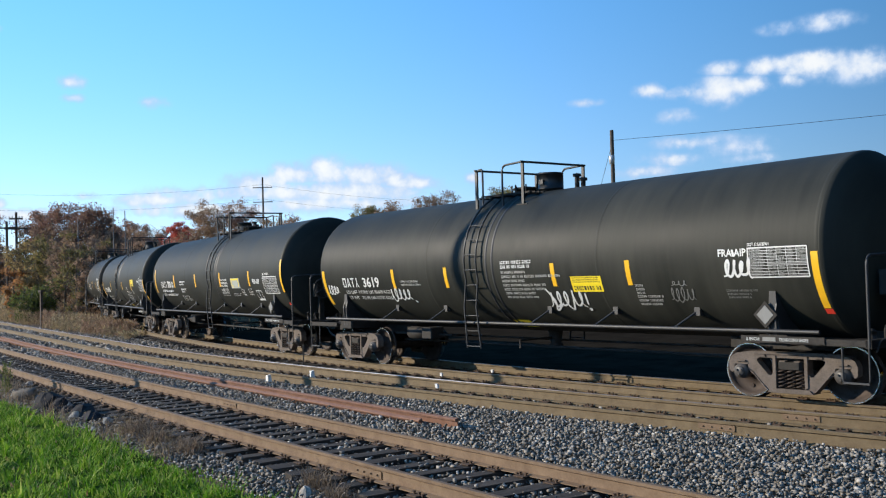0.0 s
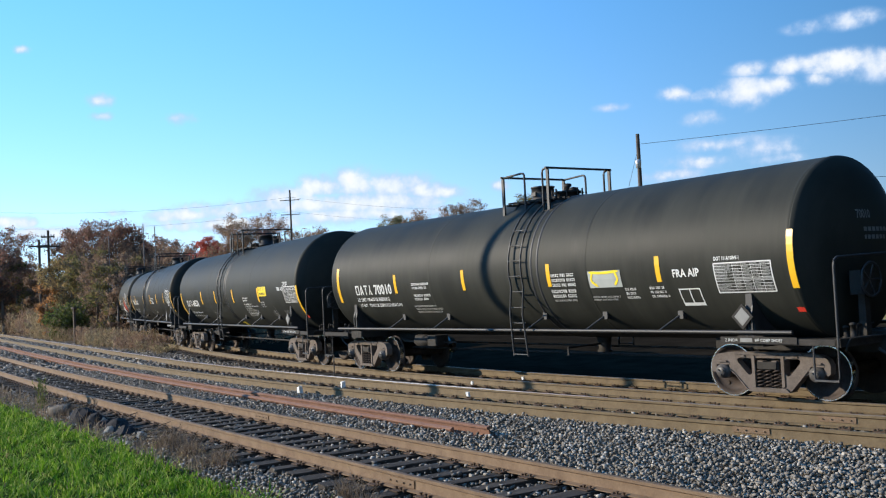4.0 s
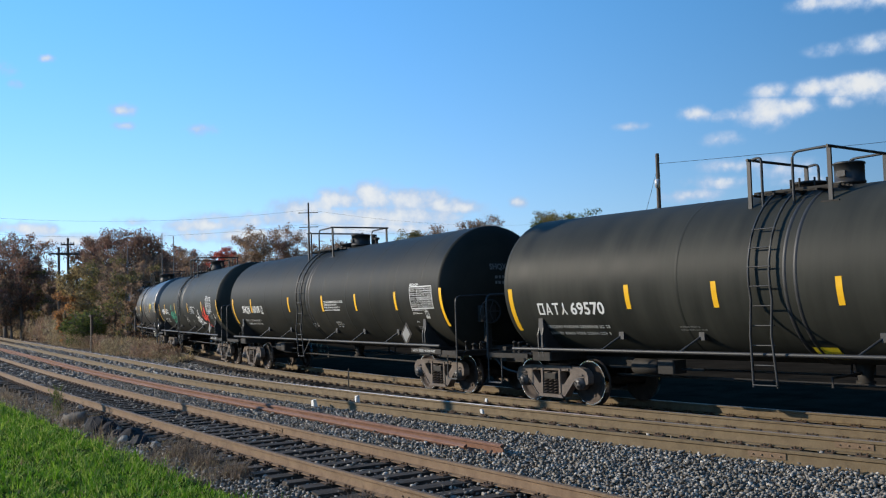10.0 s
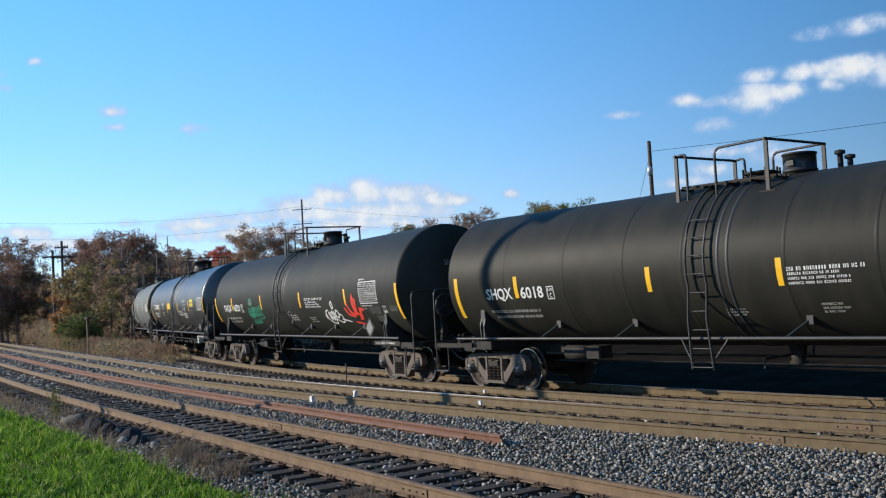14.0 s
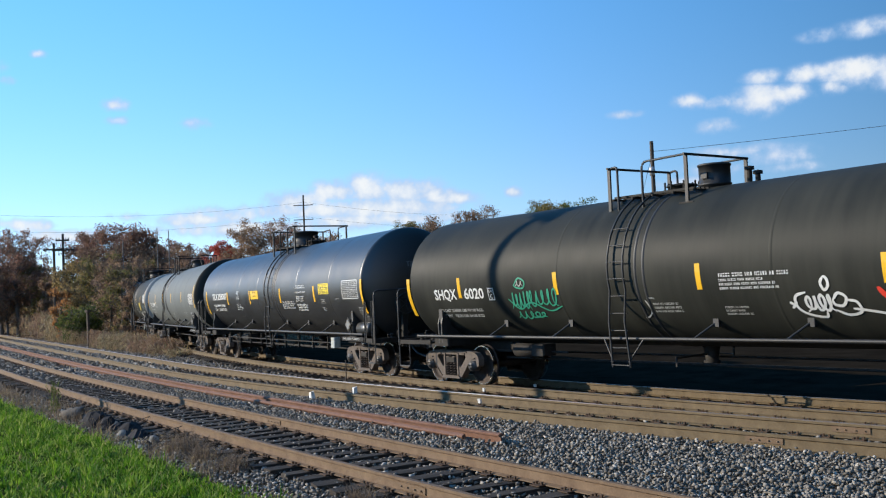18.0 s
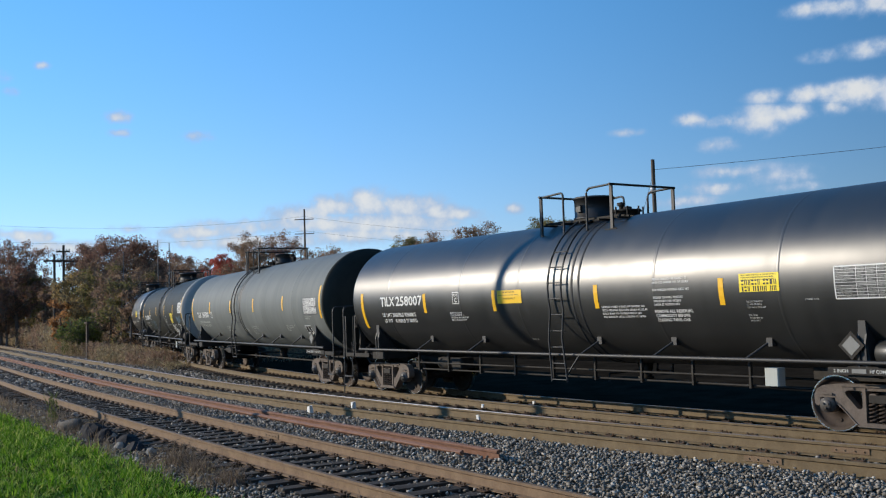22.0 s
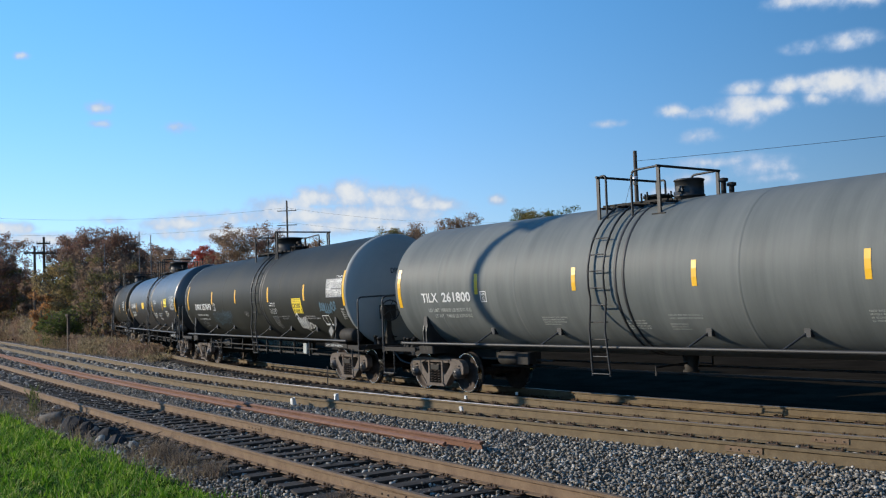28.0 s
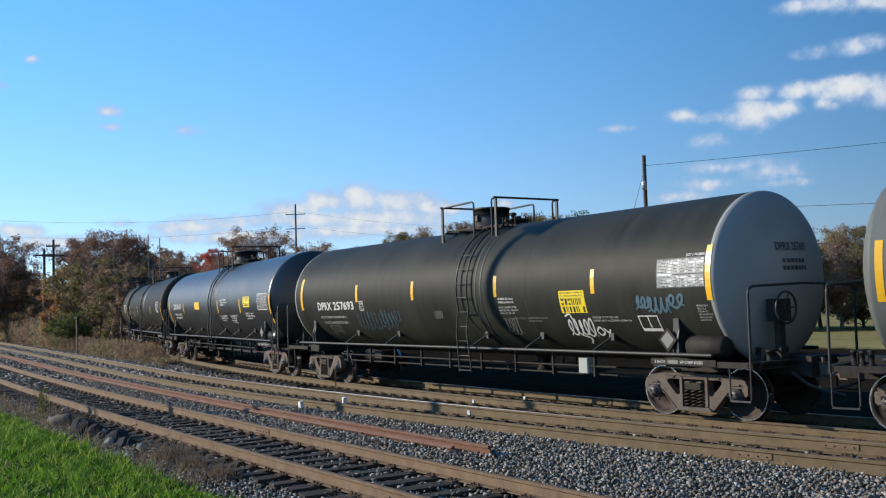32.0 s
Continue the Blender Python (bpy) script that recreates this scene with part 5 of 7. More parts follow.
def marks_e(car, r, half, h):
    W, F, G, D = M["white"], M["faint"], M["green"], M["red"]
    stripes(car, r, (-7.85, 7.72), (-5.86, -2.66, 0.99, 4.48), -0.21, -0.41)
    mark(car, "SHQX", -6.82, -5.99, -0.47, 0.24, r, "white stencilled reporting mark"), mark(car, "6020", -5.7, -5.0, -0.47, 0.24, r)
    plate_box(car, -4.85, -0.24, 0.2, 0.28, r)
    words("LD LMT 208800 LBS 93100 KGS", 0.075, -6.78, -0.79, r, F, car, width=1.57), words("LT WT   78200 LBS 34100 KGS", 0.075, -6.75, -0.94, r, F, car, width=1.5)
    spray([curl(-4.15, -3.55, -0.78, -0.3, 5, 42), curl(-3.6, -2.7, -0.72, -0.3, 5, 43), [(-3.95, -0.22), (-3.78, -0.06), (-3.6, -0.14), (-3.66, -0.27), (-3.86, -0.26), (-3.95, -0.2)], curl(-4.1, -3.2, -1.0, -0.8, 5, 44),
           [(-4.2, -0.5), (-3.9, -0.75), (-3.5, -0.6), (-3.0, -0.8), (-2.6, -0.7)]], 0.035, r, G, car, "green spray-can scribble")
    spray([curl(-3.9, -3.66, -0.25, -0.1, 2, 45)], 0.02, r, F, car)
    lines(1.43, -0.17, 1.42, 1, 0.085, r, W, car, 46, 0.75)
    for k, w in enumerate((0.9, 1.15, 1.2)):
        lines(1.42, -0.27 - 0.075 * k, w, 1, 0.075, r, W, car, 47 + k)
    lines(-0.18, -0.68, 0.75, 3, 0.08, r, F, car, 50), lines(1.4, -0.78, 0.55, 3, 0.07, r, F, car, 51), lines(-0.3, -0.56, 0.2, 1, 0.07, r, F, car, 151)
    spray([[(-0.35, -0.62), (-0.3, -0.72), (-0.28, -0.86), (-0.4, -0.98), (-0.5, -1.0)]], 0.03, r, F, car)
    # the white tag: two round eyes, a knot of loops between and a bar that runs out
    spray([[(3.06, -0.55), (2.86, -0.62), (2.84, -0.82), (3.0, -0.96), (3.28, -1.02), (3.34, -0.9)], curl(3.0, 3.5, -0.92, -0.58, 4, 52, 0.0),
           [(3.5, -0.7), (3.62, -0.58), (3.74, -0.66), (3.66, -0.8), (3.52, -0.78), (3.5, -0.68)], [(3.5, -0.88), (3.7, -0.98), (3.92, -0.92), (3.9, -0.74), (3.72, -0.7)],
           [(3.8, -0.86), (4.05, -0.9), (4.38, -0.97)], [(3.42, -0.3), (3.36, -0.4), (3.4, -0.52), (3.48, -0.46), (3.48, -0.34), (3.42, -0.29)],
           [(2.72, -0.72), (2.86, -0.82)], [(2.86, -0.72), (2.74, -0.84)]], 0.05, r, W, car, "white spray-can tag")
    # the red blot: flames over a long underline
    spray([[(4.3, -0.5), (4.5, -0.72), (4.9, -0.78)], [(4.5, -0.35), (4.62, -0.6), (4.85, -0.74)], [(5.0, -0.12), (4.9, -0.4), (4.98, -0.72), (5.08, -0.45), (4.98, -0.18)], [(5.14, -0.24), (5.08, -0.5), (4.96, -0.76)],
           [(5.55, -0.6), (5.36, -0.58), (5.24, -0.86), (5.12, -0.7)], [(5.3, -0.5), (5.2, -0.8), (5.05, -0.9)], [(4.7, -0.75), (5.0, -0.66), (5.2, -0.78)], [(4.62, -0.98), (5.0, -1.02), (5.3, -1.15)], [(4.95, -0.35), (5.0, -0.62), (4.9, -0.74)]],
          0.085, r, D, car, "red spray-paint flames")
    table(5.48, 0.17, 1.08, 0.58, r, car, 48)
    lines(5.5, 0.26, 0.42, 1, 0.07, r, W, car, 148), lines(5.48, -0.46, 0.7, 1, 0.06, r, W, car, 149), lines(5.5, -0.55, 0.3, 1, 0.05, r, F, car, 150)
    spray([curl(5.95, 6.6, -0.72, -0.5, 6, 53), curl(6.15, 6.6, -0.98, -0.76, 5, 54), curl(7.15, 7.6, -0.66, -0.5, 5, 55)], 0.014, r, M["dim"], car, "faint grey pencilled scribble")
    twin_box(car, 6.75, -0.5, 0.2, 0.2, r, F)
    diamond(car, h - 0.85, 1.42, 0.3, "grey diamond placard"), shoe_plate(car, h, half)
    end_mark(car, "SHQX 6020", 0, half, r)


def marks_f(car, r, half, h):
    W, F = M["white"], M["faint"]
    stripes(car, r, (-7.46, 7.96), (-4.55, -1.84, 1.38, 4.44), -0.17, -0.32)
    mark(car, "TILX", -6.55, -5.88, -0.20, 0.23, r, "white stencilled reporting mark"), mark(car, "258007", -5.82, -4.64, -0.20, 0.23, r)
    words("LD LMT 204200LB 92600KG", 0.095, -6.53, -0.48, r, W, car, width=1.52), words("LT WT    81800LB 37100KG", 0.095, -6.5, -0.64, r, W, car, width=1.48)
    plate_box(car, -3.38, 0.07, 0.25, 0.28, r)
    lines(-3.55, -0.40, 0.72, 4, 0.06, r, W, car, 52)
    part("emergency_card", decal(Shape(), -1.7, -0.88, -0.24, 0.05, r), M["yellow_card"], car, "orange-yellow warning card")
    lines(-1.5, 0.02, 0.4, 1, 0.06, r, M["ink"], car, 53, 0.5, "print"), lines(-1.5, -0.12, 0.4, 1, 0.06, r, M["ink"], car, 153, 0.5, "print"), lines(-1.65, -0.05, 0.7, 1, 0.04, r, M["ink"], car, 154, 0.4, "print")
    for v, rows, w in ((0.13, 2, 0.95), (-0.07, 1, 0.88), (-0.21, 3, 0.7)):
        lines(2.88, v, w, rows, 0.066, r, W, car, 54 + rows, 0.6, ragged=0.15)
    for k, body in enumerate(("REMOVE ALL RESIDUAL", "COMMODITY BEFORE", "CLOSING TANK CAR")):
        words(body, 0.058, 2.86, -0.52 - 0.085 * k, r, W, car, width=(0.9, 0.8, 0.78)[k])
    lines(1.5, -0.36, 1.25, 4, 0.068, r, W, car, 59)
    yellow_card(car, 4.83, 0.12, 0.79, 0.31, r, 60, 2)
    lines(4.94, -0.34, 0.42, 3, 0.05, r, F, car, 61), lines(4.93, -0.58, 0.3, 3, 0.05, r, F, car, 62), lines(6.08, -0.33, 0.25, 1, 0.045, r, F, car, 162)
    lines(-0.98, -1.1, 0.2, 1, 0.06, r, F, car, 163)
    table(6.63, 0.15, 1.08, 0.5, r, car, 63)
    for k, body in enumerate(("EMPTY LOAD", "IN ADJ BLOCK")):
        words(body, 0.05, 7.5, -0.66 - 0.068 * k, r, F, car, width=(0.36, 0.34)[k])
    lines(7.5, -0.76, 0.46, 3, 0.062, r, F, car, 64)
    diamond(car, h - 0.15), shoe_plate(car, h, half)
    end_mark(car, "TILX 258007", 0, half, r)


def marks_g(car, r, half, h):
    W, P = M["white"], M["pale_tank"]
    stripes(car, r, (-7.72, 7.7), (-4.84, -1.85, 1.08, 4.3), 0.02, 0.0)
    mark(car, "TILX", -6.84, -6.25, -0.36, 0.21, r, "white stencilled reporting mark"), mark(car, "261800", -6.08, -5.06, -0.36, 0.21, r)
    plate_box(car, -4.72, -0.15, 0.2, 0.24, r)
    words("LD LMT 188600 LB 85550 KG", 0.085, -6.68, -0.60, r, P, car, width=1.55), words("LT WT   74400 LB 33750 KG", 0.085, -6.5, -0.75, r, P, car, width=1.35)
    lines(-2.95, -0.76, 0.75, 4, 0.055, r, P, car, 72), lines(0.35, -0.73, 0.85, 2, 0.07, r, P, car, 73), lines(0.3, -0.93, 0.6, 3, 0.06, r, P, car, 74), lines(-0.7, -0.85, 0.55, 4, 0.06, r, P, car, 75), lines(4.2, -0.70, 1.0, 2, 0.06, r, P, car, 76), lines(4.2, -0.82, 0.5, 2, 0.06, r, P, car, 78)
    table(6.27, 0.14, 1.14, 0.49, r, car, 77, True)
    lines(6.3, -0.41, 0.55, 2, 0.06, r, P, car, 79)
    twin_box(car, 5.96, -0.71, 0.49, 0.32, r, W)
    part("print", decal(decal(Shape(), 6.0, 6.19, -0.95, -0.74, r, .005), 6.24, 6.42, -0.95, -0.74, r, .005), M["frame"], car)
    diamond(car, h - 0.15), shoe_plate(car, h, half)
    end_mark(car, "TILX 261800", 0, half, r)


def marks_h(car, r, half, h):
    W, F, B = M["white"], M["faint"], M["dim"]
    stripes(car, r, (-7.53, 7.9), (-4.25, -1.47, 1.9, 5.02), 0.04, 0.1)
    mark(car, "DPRX", -6.54, -5.72, -0.39, 0.22, r, "white stencilled reporting mark"), mark(car, "257693", -5.62, -4.46, -0.39, 0.22, r)
    plate_box(car, -4.15, -0.17, 0.21, 0.26, r)
    lines(-6.5, -0.57, 1.5, 1, 0.12, r, F, car, 81), lines(-6.45, -0.74, 1.4, 1, 0.12, r, F, car, 181)
    spray([curl(-4.5, -2.5, -1.02, -0.45, 11, 82), curl(-3.2, -2.2, -0.8, -0.4, 6, 83)], 0.016, r, M["blue"], car, "faded grey-blue scratched scribble")
    spray([curl(-6.3, -5.6, -1.2, -0.75, 5, 84), curl(-0.65, -0.3, -0.7, -0.45, 5, 85)], 0.016, r, B, car)
    lines(1.98, -0.22, 0.78, 2, 0.075, r, W, car, 86), lines(1.96, -0.41, 0.68, 3, 0.068, r, F, car, 87), lines(2.0, -0.67, 0.8, 1, 0.07, r, B, car, 88), lines(2.85, -0.66, 0.68, 2, 0.075, r, B, car, 89)
    spray([curl(1.95, 2.45, -1.15, -0.62, 4, 90)], 0.02, r, B, car)
    yellow_card(car, 4.01, -0.12, 0.75, 0.46, r, 91, 2)
    spray([curl(4.0, 4.75, -1.15, -0.68, 5, 92), [(4.05, -0.65), (4.2, -0.6), (4.25, -0.72)], [(4.3, -1.1), (4.5, -1.2), (4.4, -1.35)], [(4.8, -1.0), (4.92, -0.9), (5.0, -1.02), (4.88, -1.1), (4.8, -1.0)], [(5.02, -0.92), (5.2, -1.15)], [(5.2, -0.95), (5.02, -1.18)]],
          0.04, r, W, car, "white spray-can tag")
    lines(4.85, -0.66, 1.05, 2, 0.07, r, F, car, 93)
    spray([curl(6.1, 6.5, -0.55, -0.25, 3, 94), curl(6.4, 6.95, -0.6, -0.3, 4, 95), curl(6.9, 7.3, -0.5, -0.25, 2, 96)], 0.05, r, M["blue"], car, "faded blue scribble")
    table(6.72, 0.37, 1.1, 0.51, r, car, 97, True)
    words("DOT 111A100W1", 0.05, 7.4, 0.4, r, W, car, width=0.42)
    twin_box(car, 6.08, -0.65, 0.49, 0.34, r, W)
    lines(7.57, -0.46, 0.3, 6, 0.055, r, F, car, 98)
    part("band", ring(half - 0.03, r, 0.05, 0.004), M["white_head"], car, "grey-white edge of the painted head")
    part("band", ring(-half + 0.03, r, 0.05, 0.004), M["white_head"], car, "grey-white edge of the painted head")
    diamond(car, h - 0.15), shoe_plate(car, h, half)
    end_mark(car, "DPRX 257693", 0, half, r, M["print_grey"])


def marks_i(car, r, half, h):
    W = M["white"]
    stripes(car, r, (-7.46, 7.96), (-4.6, 1.3, 4.4), -0.17, -0.32)
    lines(-6.5, 0.02, 1.7, 1, 0.24, r, W, car, 101, 0.95)
    lines(-6.4, -0.4, 1.4, 2, 0.15, r, W, car, 102)
    part("emergency_card", decal(Shape(), -2.5, -1.7, -0.25, 0.05, r), M["yellow_card"], car, "orange-yellow warning card")
    yellow_card(car, 4.85, 0.14, 0.8, 0.36, r, 103)
    for u, v, rows in ((1.7, 0.1, 3), (1.5, -0.5, 3), (2.9, -0.5, 4), (5.0, -0.42, 3)):
        lines(u, v, 1.0, rows, 0.09, r, W, car, 104 + rows)
    table(6.6, 0.2, 1.08, 0.52, r, car, 109)
    diamond(car, h - 0.15), shoe_plate(car, h, half)


def marks_j(car, r, half, h):
    stripes(car, r, (-half + 0.1, half - 0.1), (-3.0, 0.0, 3.2), -0.2, -0.3)
    lines(-5.5, -0.2, 1.5, 2, 0.2, r, M["dim"], car, 111, 0.8)
    table(5.6, 0.2, 0.9, 0.5, r, car, 112)
    shoe_plate(car, h, half)


def end_mark(car, body, bars, half, r, mat=None):
    """The number on the front head."""
    mat = mat or M["dim"]
    on_head = lambda u, v: (half + 0.085 + 0.42 * (1 - min(1.0, (u * u + v * v) / (r * r))), u, ZC + v)
    words(body, 0.14, -0.34, 0.46, r, mat, car, "number", "small stencilled number on the tank head", 0.36 if bars else 0.86, head=on_head)
    sh, rng = Shape(), random.Random(len(body))
    for k in range(2):
        y = -0.22
        while y < 0.4:
            w = rng.uniform(0.05, 0.1)
            z = 0.24 - k * 0.13
            sh.add([on_head(y, z), on_head(y + w, z), on_head(y + w, z + 0.07), on_head(y, z + 0.07)], [(0, 1, 2, 3)])
            y += w + 0.03
    part("stencil_lines", sh, mat, car)


CARS = [
    dict(at=50.9, span=12.7, paint="black_tank", rig=False, ladder=-0.97, dome=(-0.09, 0.27, 0.4), cage=(-1.51, -1.3, -0.64, 0.02), marks=marks_a,
         label="dusty black tank car with white graffiti and yellow strips"),
    dict(at=33.83, span=12.75, paint="black_tank", rig=False, ladder=0.63, dome=(-0.18, 0.26, 0.34), cage=(-0.47, 0.27, 0.86, 1.03), marks=marks_b,
         label="dusty black tank car with plain white stencils"),
    dict(at=16.85, span=12.6, over=0.9, paint="black_tank", rig=False, ladder=-0.87, dome=(-0.08, 0.25, 0.4), cage=(-1.44, -1.19, -0.59, 0.09), marks=marks_c,
         label="weathered black tank car with a yellow card"),
    dict(at=-0.6, span=13.8, paint="brown_tank", ladder=-0.83, dome=(0.36, 0.29, 0.37), cage=(-1.64, -1.41, -0.77, 0.3), rig=False, marks=marks_d, braces=(-1, 1),
         bands=(-6.0, -4.2, -2.6, -1.2, 0.9, 2.5, 4.1, 5.6, 7.0), label="brownish black tank car with dented ring seams"),
    dict(at=-18.42, span=13.55, paint="black_tank", ladder=-0.89, dome=(0.3, 0.3, 0.45), cage=(-1.58, -1.36, -0.72, 0.36), rig=False, marks=marks_e, braces=(-1, 1),
         bands=(-2.6, 2.5, 5.6), label="black tank car with green, white and red graffiti"),
    dict(at=-36.55, span=13.9, paint="gloss_tank", ladder=0.28, dome=(-0.14, 0.43, 0.52), cage=(-0.84, -0.13, 0.58, 1.3), drum="gloss_tank", box=5.2, marks=marks_f, braces=(1,), posts=True,
         bands=(-6.2, -3.1, -1.0, 2.9, 5.6), label="glossy black tank car with fresh white stencils"),
    dict(at=-54.27, span=13.8, paint="grey_tank", ladder=-1.17, dome=(-0.12, 0.28, 0.38), cage=(-1.66, -1.45, -0.79, -0.12), marks=marks_g, rig=False,
         bands=(-6.2, -3.6, 2.0, 5.2), label="weathered grey tank car with a black front head", head_front="black_tank"),
    dict(at=-72.6, span=14.0, paint="black_tank", ladder=0.75, dome=(-0.16, 0.44, 0.5), cage=(-0.95, 0.36, 1.06, 1.22), marks=marks_h, drum="frame", box=4.4,
         head_front="white_head", head_rear="white_head", head_label="grey-white painted tank head",
         label="black tank car with a grey-white head and graffiti"),
    dict(at=-90.6, span=13.9, paint="gloss_tank", ladder=0.4, dome=(-0.14, 0.43, 0.52), cage=(-0.84, -0.13, 0.58, 1.3), drum="gloss_tank", marks=marks_i, braces=(1,), posts=True,
         label="glossy black tank car reflecting the blue sky"),
    dict(at=-108.2, span=13.2, paint="brown_tank", ladder=-0.4, dome=(0.4, 0.32, 0.42), marks=marks_j, bands=(-6, -4, -2, 2, 4, 6),
         label="brown weathered tank car"),
    dict(at=-125.5, span=13.2, paint="black_tank", ladder=-0.4, dome=(0.4, 0.32, 0.42), marks=marks_j, label="dark tank car at the train's far end"),
    dict(at=-143.0, span=13.2, paint="black_tank", ladder=-0.4, dome=(0.4, 0.32, 0.42), marks=marks_j, label="dark tank car at the train's far end"),
]

TRAIN = [tank_car(c) for c in CARS]

# ---------------------------------------------------------------- trees


def crown_mesh(name, rng, blobs, count, size, mat):
    """Many small leaf pieces scattered in uneven clumps."""
    c = np.array([b[:3] for b in blobs])
    rad = np.array([b[3] for b in blobs])
    w = rad ** 2 * rng.uniform(0.2, 1.8, len(rad))
    pick = rng.choice(len(blobs), count, p=w / np.sum(w))
    way = rng.normal(size=(count, 3))
    way /= np.linalg.norm(way, axis=1)[:, None]
    P = c[pick] + way * (rad[pick] * 0.95 * rng.random(count) ** 0.45)[:, None] * np.array([1, 1, 0.8])
    a = rng.normal(size=(count, 3))
    a /= np.linalg.norm(a, axis=1)[:, None]
    b = np.cross(a, rng.normal(size=(count, 3)))
    b /= np.linalg.norm(b, axis=1)[:, None]
    s = size * (0.45 + 1.1 * rng.random(count) ** 1.5)[:, None]
    V = np.stack([P - a * s - b * s * 0.35, P + a * s * 0.9 - b * s * 0.2, P + b * s * 0.75], 1).reshape(-1, 3)
    F = np.arange(count * 3).reshape(-1, 3)
    return arrays(name, V, F, mat)


def tree(x, y, height, mat, seed, label, thin=0.5, wide=0.27, leaf=0.1, count=15000, low=0.25):
    """A tapered trunk that forks into limbs and twigs, and a crown in clumps."""
    rng = np.random.default_rng(seed)
    r = random.Random(seed)
    top = tagged(new("tree"), label, "tree", "trees beyond the tracks")
    top.location = (x, y, ground_z(x, y) - 0.05)
    wood, blobs = Shape(), []
    lean = Vector((r.uniform(-.05, .05), r.uniform(-.05, .05), 1))
    spine = [lean * height * q + Vector((r.uniform(-.02, .02), r.uniform(-.02, .02), 0)) * height * q for q in (0, 0.15, 0.35, 0.55, 0.75, 0.92)]
    r0 = height * 0.014 + 0.03
    wood.tube(spine, [r0 * f for f in (1.3, 1, 0.8, 0.55, 0.32, 0.06)], 7)
    for k in range(20):
        q = r.uniform(low, 0.92)
        base = spine[0].lerp(spine[-1], q / 0.92)
        a = k * 2.4 + r.uniform(-.5, .5)
        reach = height * wide * (1.2 - abs(q - 0.5)) * r.uniform(0.6, 1.1)
        tip = base + Vector((math.cos(a) * reach, math.sin(a) * reach, reach * r.uniform(0.45, 1.0)))
        mid = base.lerp(tip, 0.5) + Vector((0, 0, -reach * 0.08))
        wood.tube([base, mid, tip], [r0 * 0.42 * (1.1 - q), r0 * 0.25 * (1.1 - q) + 0.01, 0.012], 5)
        for j in range(9):
            t2 = base.lerp(tip, r.uniform(0.3, 1.0))
            e = t2 + Vector((r.uniform(-1, 1), r.uniform(-1, 1), r.uniform(-0.1, 1.0))) * reach * 0.42
            wood.tube([t2, e], [0.028, 0.010], 3, False)
            blobs.append((*e, reach * r.uniform(0.22, 0.40)))
            for i in range(2):
                e2 = e + Vector((r.uniform(-1, 1), r.uniform(-1, 1), r.uniform(0.0, 1.1))) * reach * 0.22
                wood.tube([t2.lerp(e, 0.6), e2], [0.018, 0.008], 3, False)
        blobs.append((*tip, reach * r.uniform(0.25, 0.42)))
    # bring the crown's top to the tree's height
    k = height / max(b[2] + 0.55 * b[3] for b in blobs)
    wood.v = [(a, b, c * k) for a, b, c in wood.v]
    blobs = [(a, b, c * k, q) for a, b, c, q in blobs]
    part("trunk", wood, M["bark"], top)
    part("crown", crown_mesh("crown", rng, blobs, int(count * thin), leaf, mat), None, top)
    return top


def bearing(deg, d):
    """Level place at a bearing (degrees left of straight across the tracks) and a distance."""
    a = radians(deg)
    return -math.sin(a) * d, math.cos(a) * d


# height of the treetops over the level, in degrees, by bearing
SKYLINE = ((20, 3.4), (30, 3.6), (36, 3.3), (37.5, 4.2), (38.2, 4.9), (39.5, 4.95), (40.5, 4.6), (41.2, 3.6), (42.1, 3.4), (42.9, 4.3), (43.5, 4.73), (44.6, 4.5), (45.2, 4.0), (46.4, 4.28), (47.7, 4.1), (48.5, 3.4),
           (51, 3.3), (53.3, 3.74), (54, 3.98), (55.6, 4.55), (56.8, 4.04), (57.8, 3.1), (58.5, 2.98), (59.9, 3.32), (60.8, 3.49), (61.8, 4.16), (63.2, 4.36), (64, 4.46), (65.0, 4.2), (65.5, 3.4), (66.75, 3.0),
           (67.2, 3.5), (67.7, 3.98), (68.5, 4.2), (69.3, 4.1), (73, 4.1))


def tall(b, d, part_of=1.0):
    """Height of a tree that reaches a share of the skyline."""
    e = np.interp(b, [p[0] for p in SKYLINE], [p[1] for p in SKYLINE]) * part_of * 1.04
    return 2.18 - ground_z(*bearing(b, d)) + d * math.tan(radians(e))


# bearing, distance, share of the skyline, leaves, density, width
WOOD_EDGE = (
    (70.2, 116, 0.97, "leaf_brown", 0.42, 0.24), (69.3, 110, 0.97, "leaf_red", 0.42, 0.22), (68.5, 108, 1, "leaf_red", 0.42, 0.2), (67.9, 114, 0.95, "leaf_brown", 0.36, 0.17),
    (66.9, 122, 0.92, "leaf_brown", 0.35, 0.18), (65.9, 114, 0.92, "leaf_olive", 0.5, 0.2), (64.9, 114, 0.93, "leaf_red", 0.8, 0.18), (64.4, 108, 1, "leaf_red", 0.8, 0.22),
    (63.6, 112, 0.98, "leaf_red", 0.8, 0.24), (62.8, 114, 0.97, "leaf_red", 0.7, 0.24), (61.9, 112, 0.98, "leaf_red", 0.8, 0.22), (61.1, 118, 0.95, "leaf_red", 0.9, 0.2),
    (60.2, 130, 0.95, "leaf_brown", 0.8, 0.24), (64.0, 104, 0.8, "leaf_brown", 0.6, 0.28), (62.3, 106, 0.8, "leaf_brown", 0.6, 0.28), (66.35, 84, 0.4, "leaf_orange", 0.16, 0.2),
)
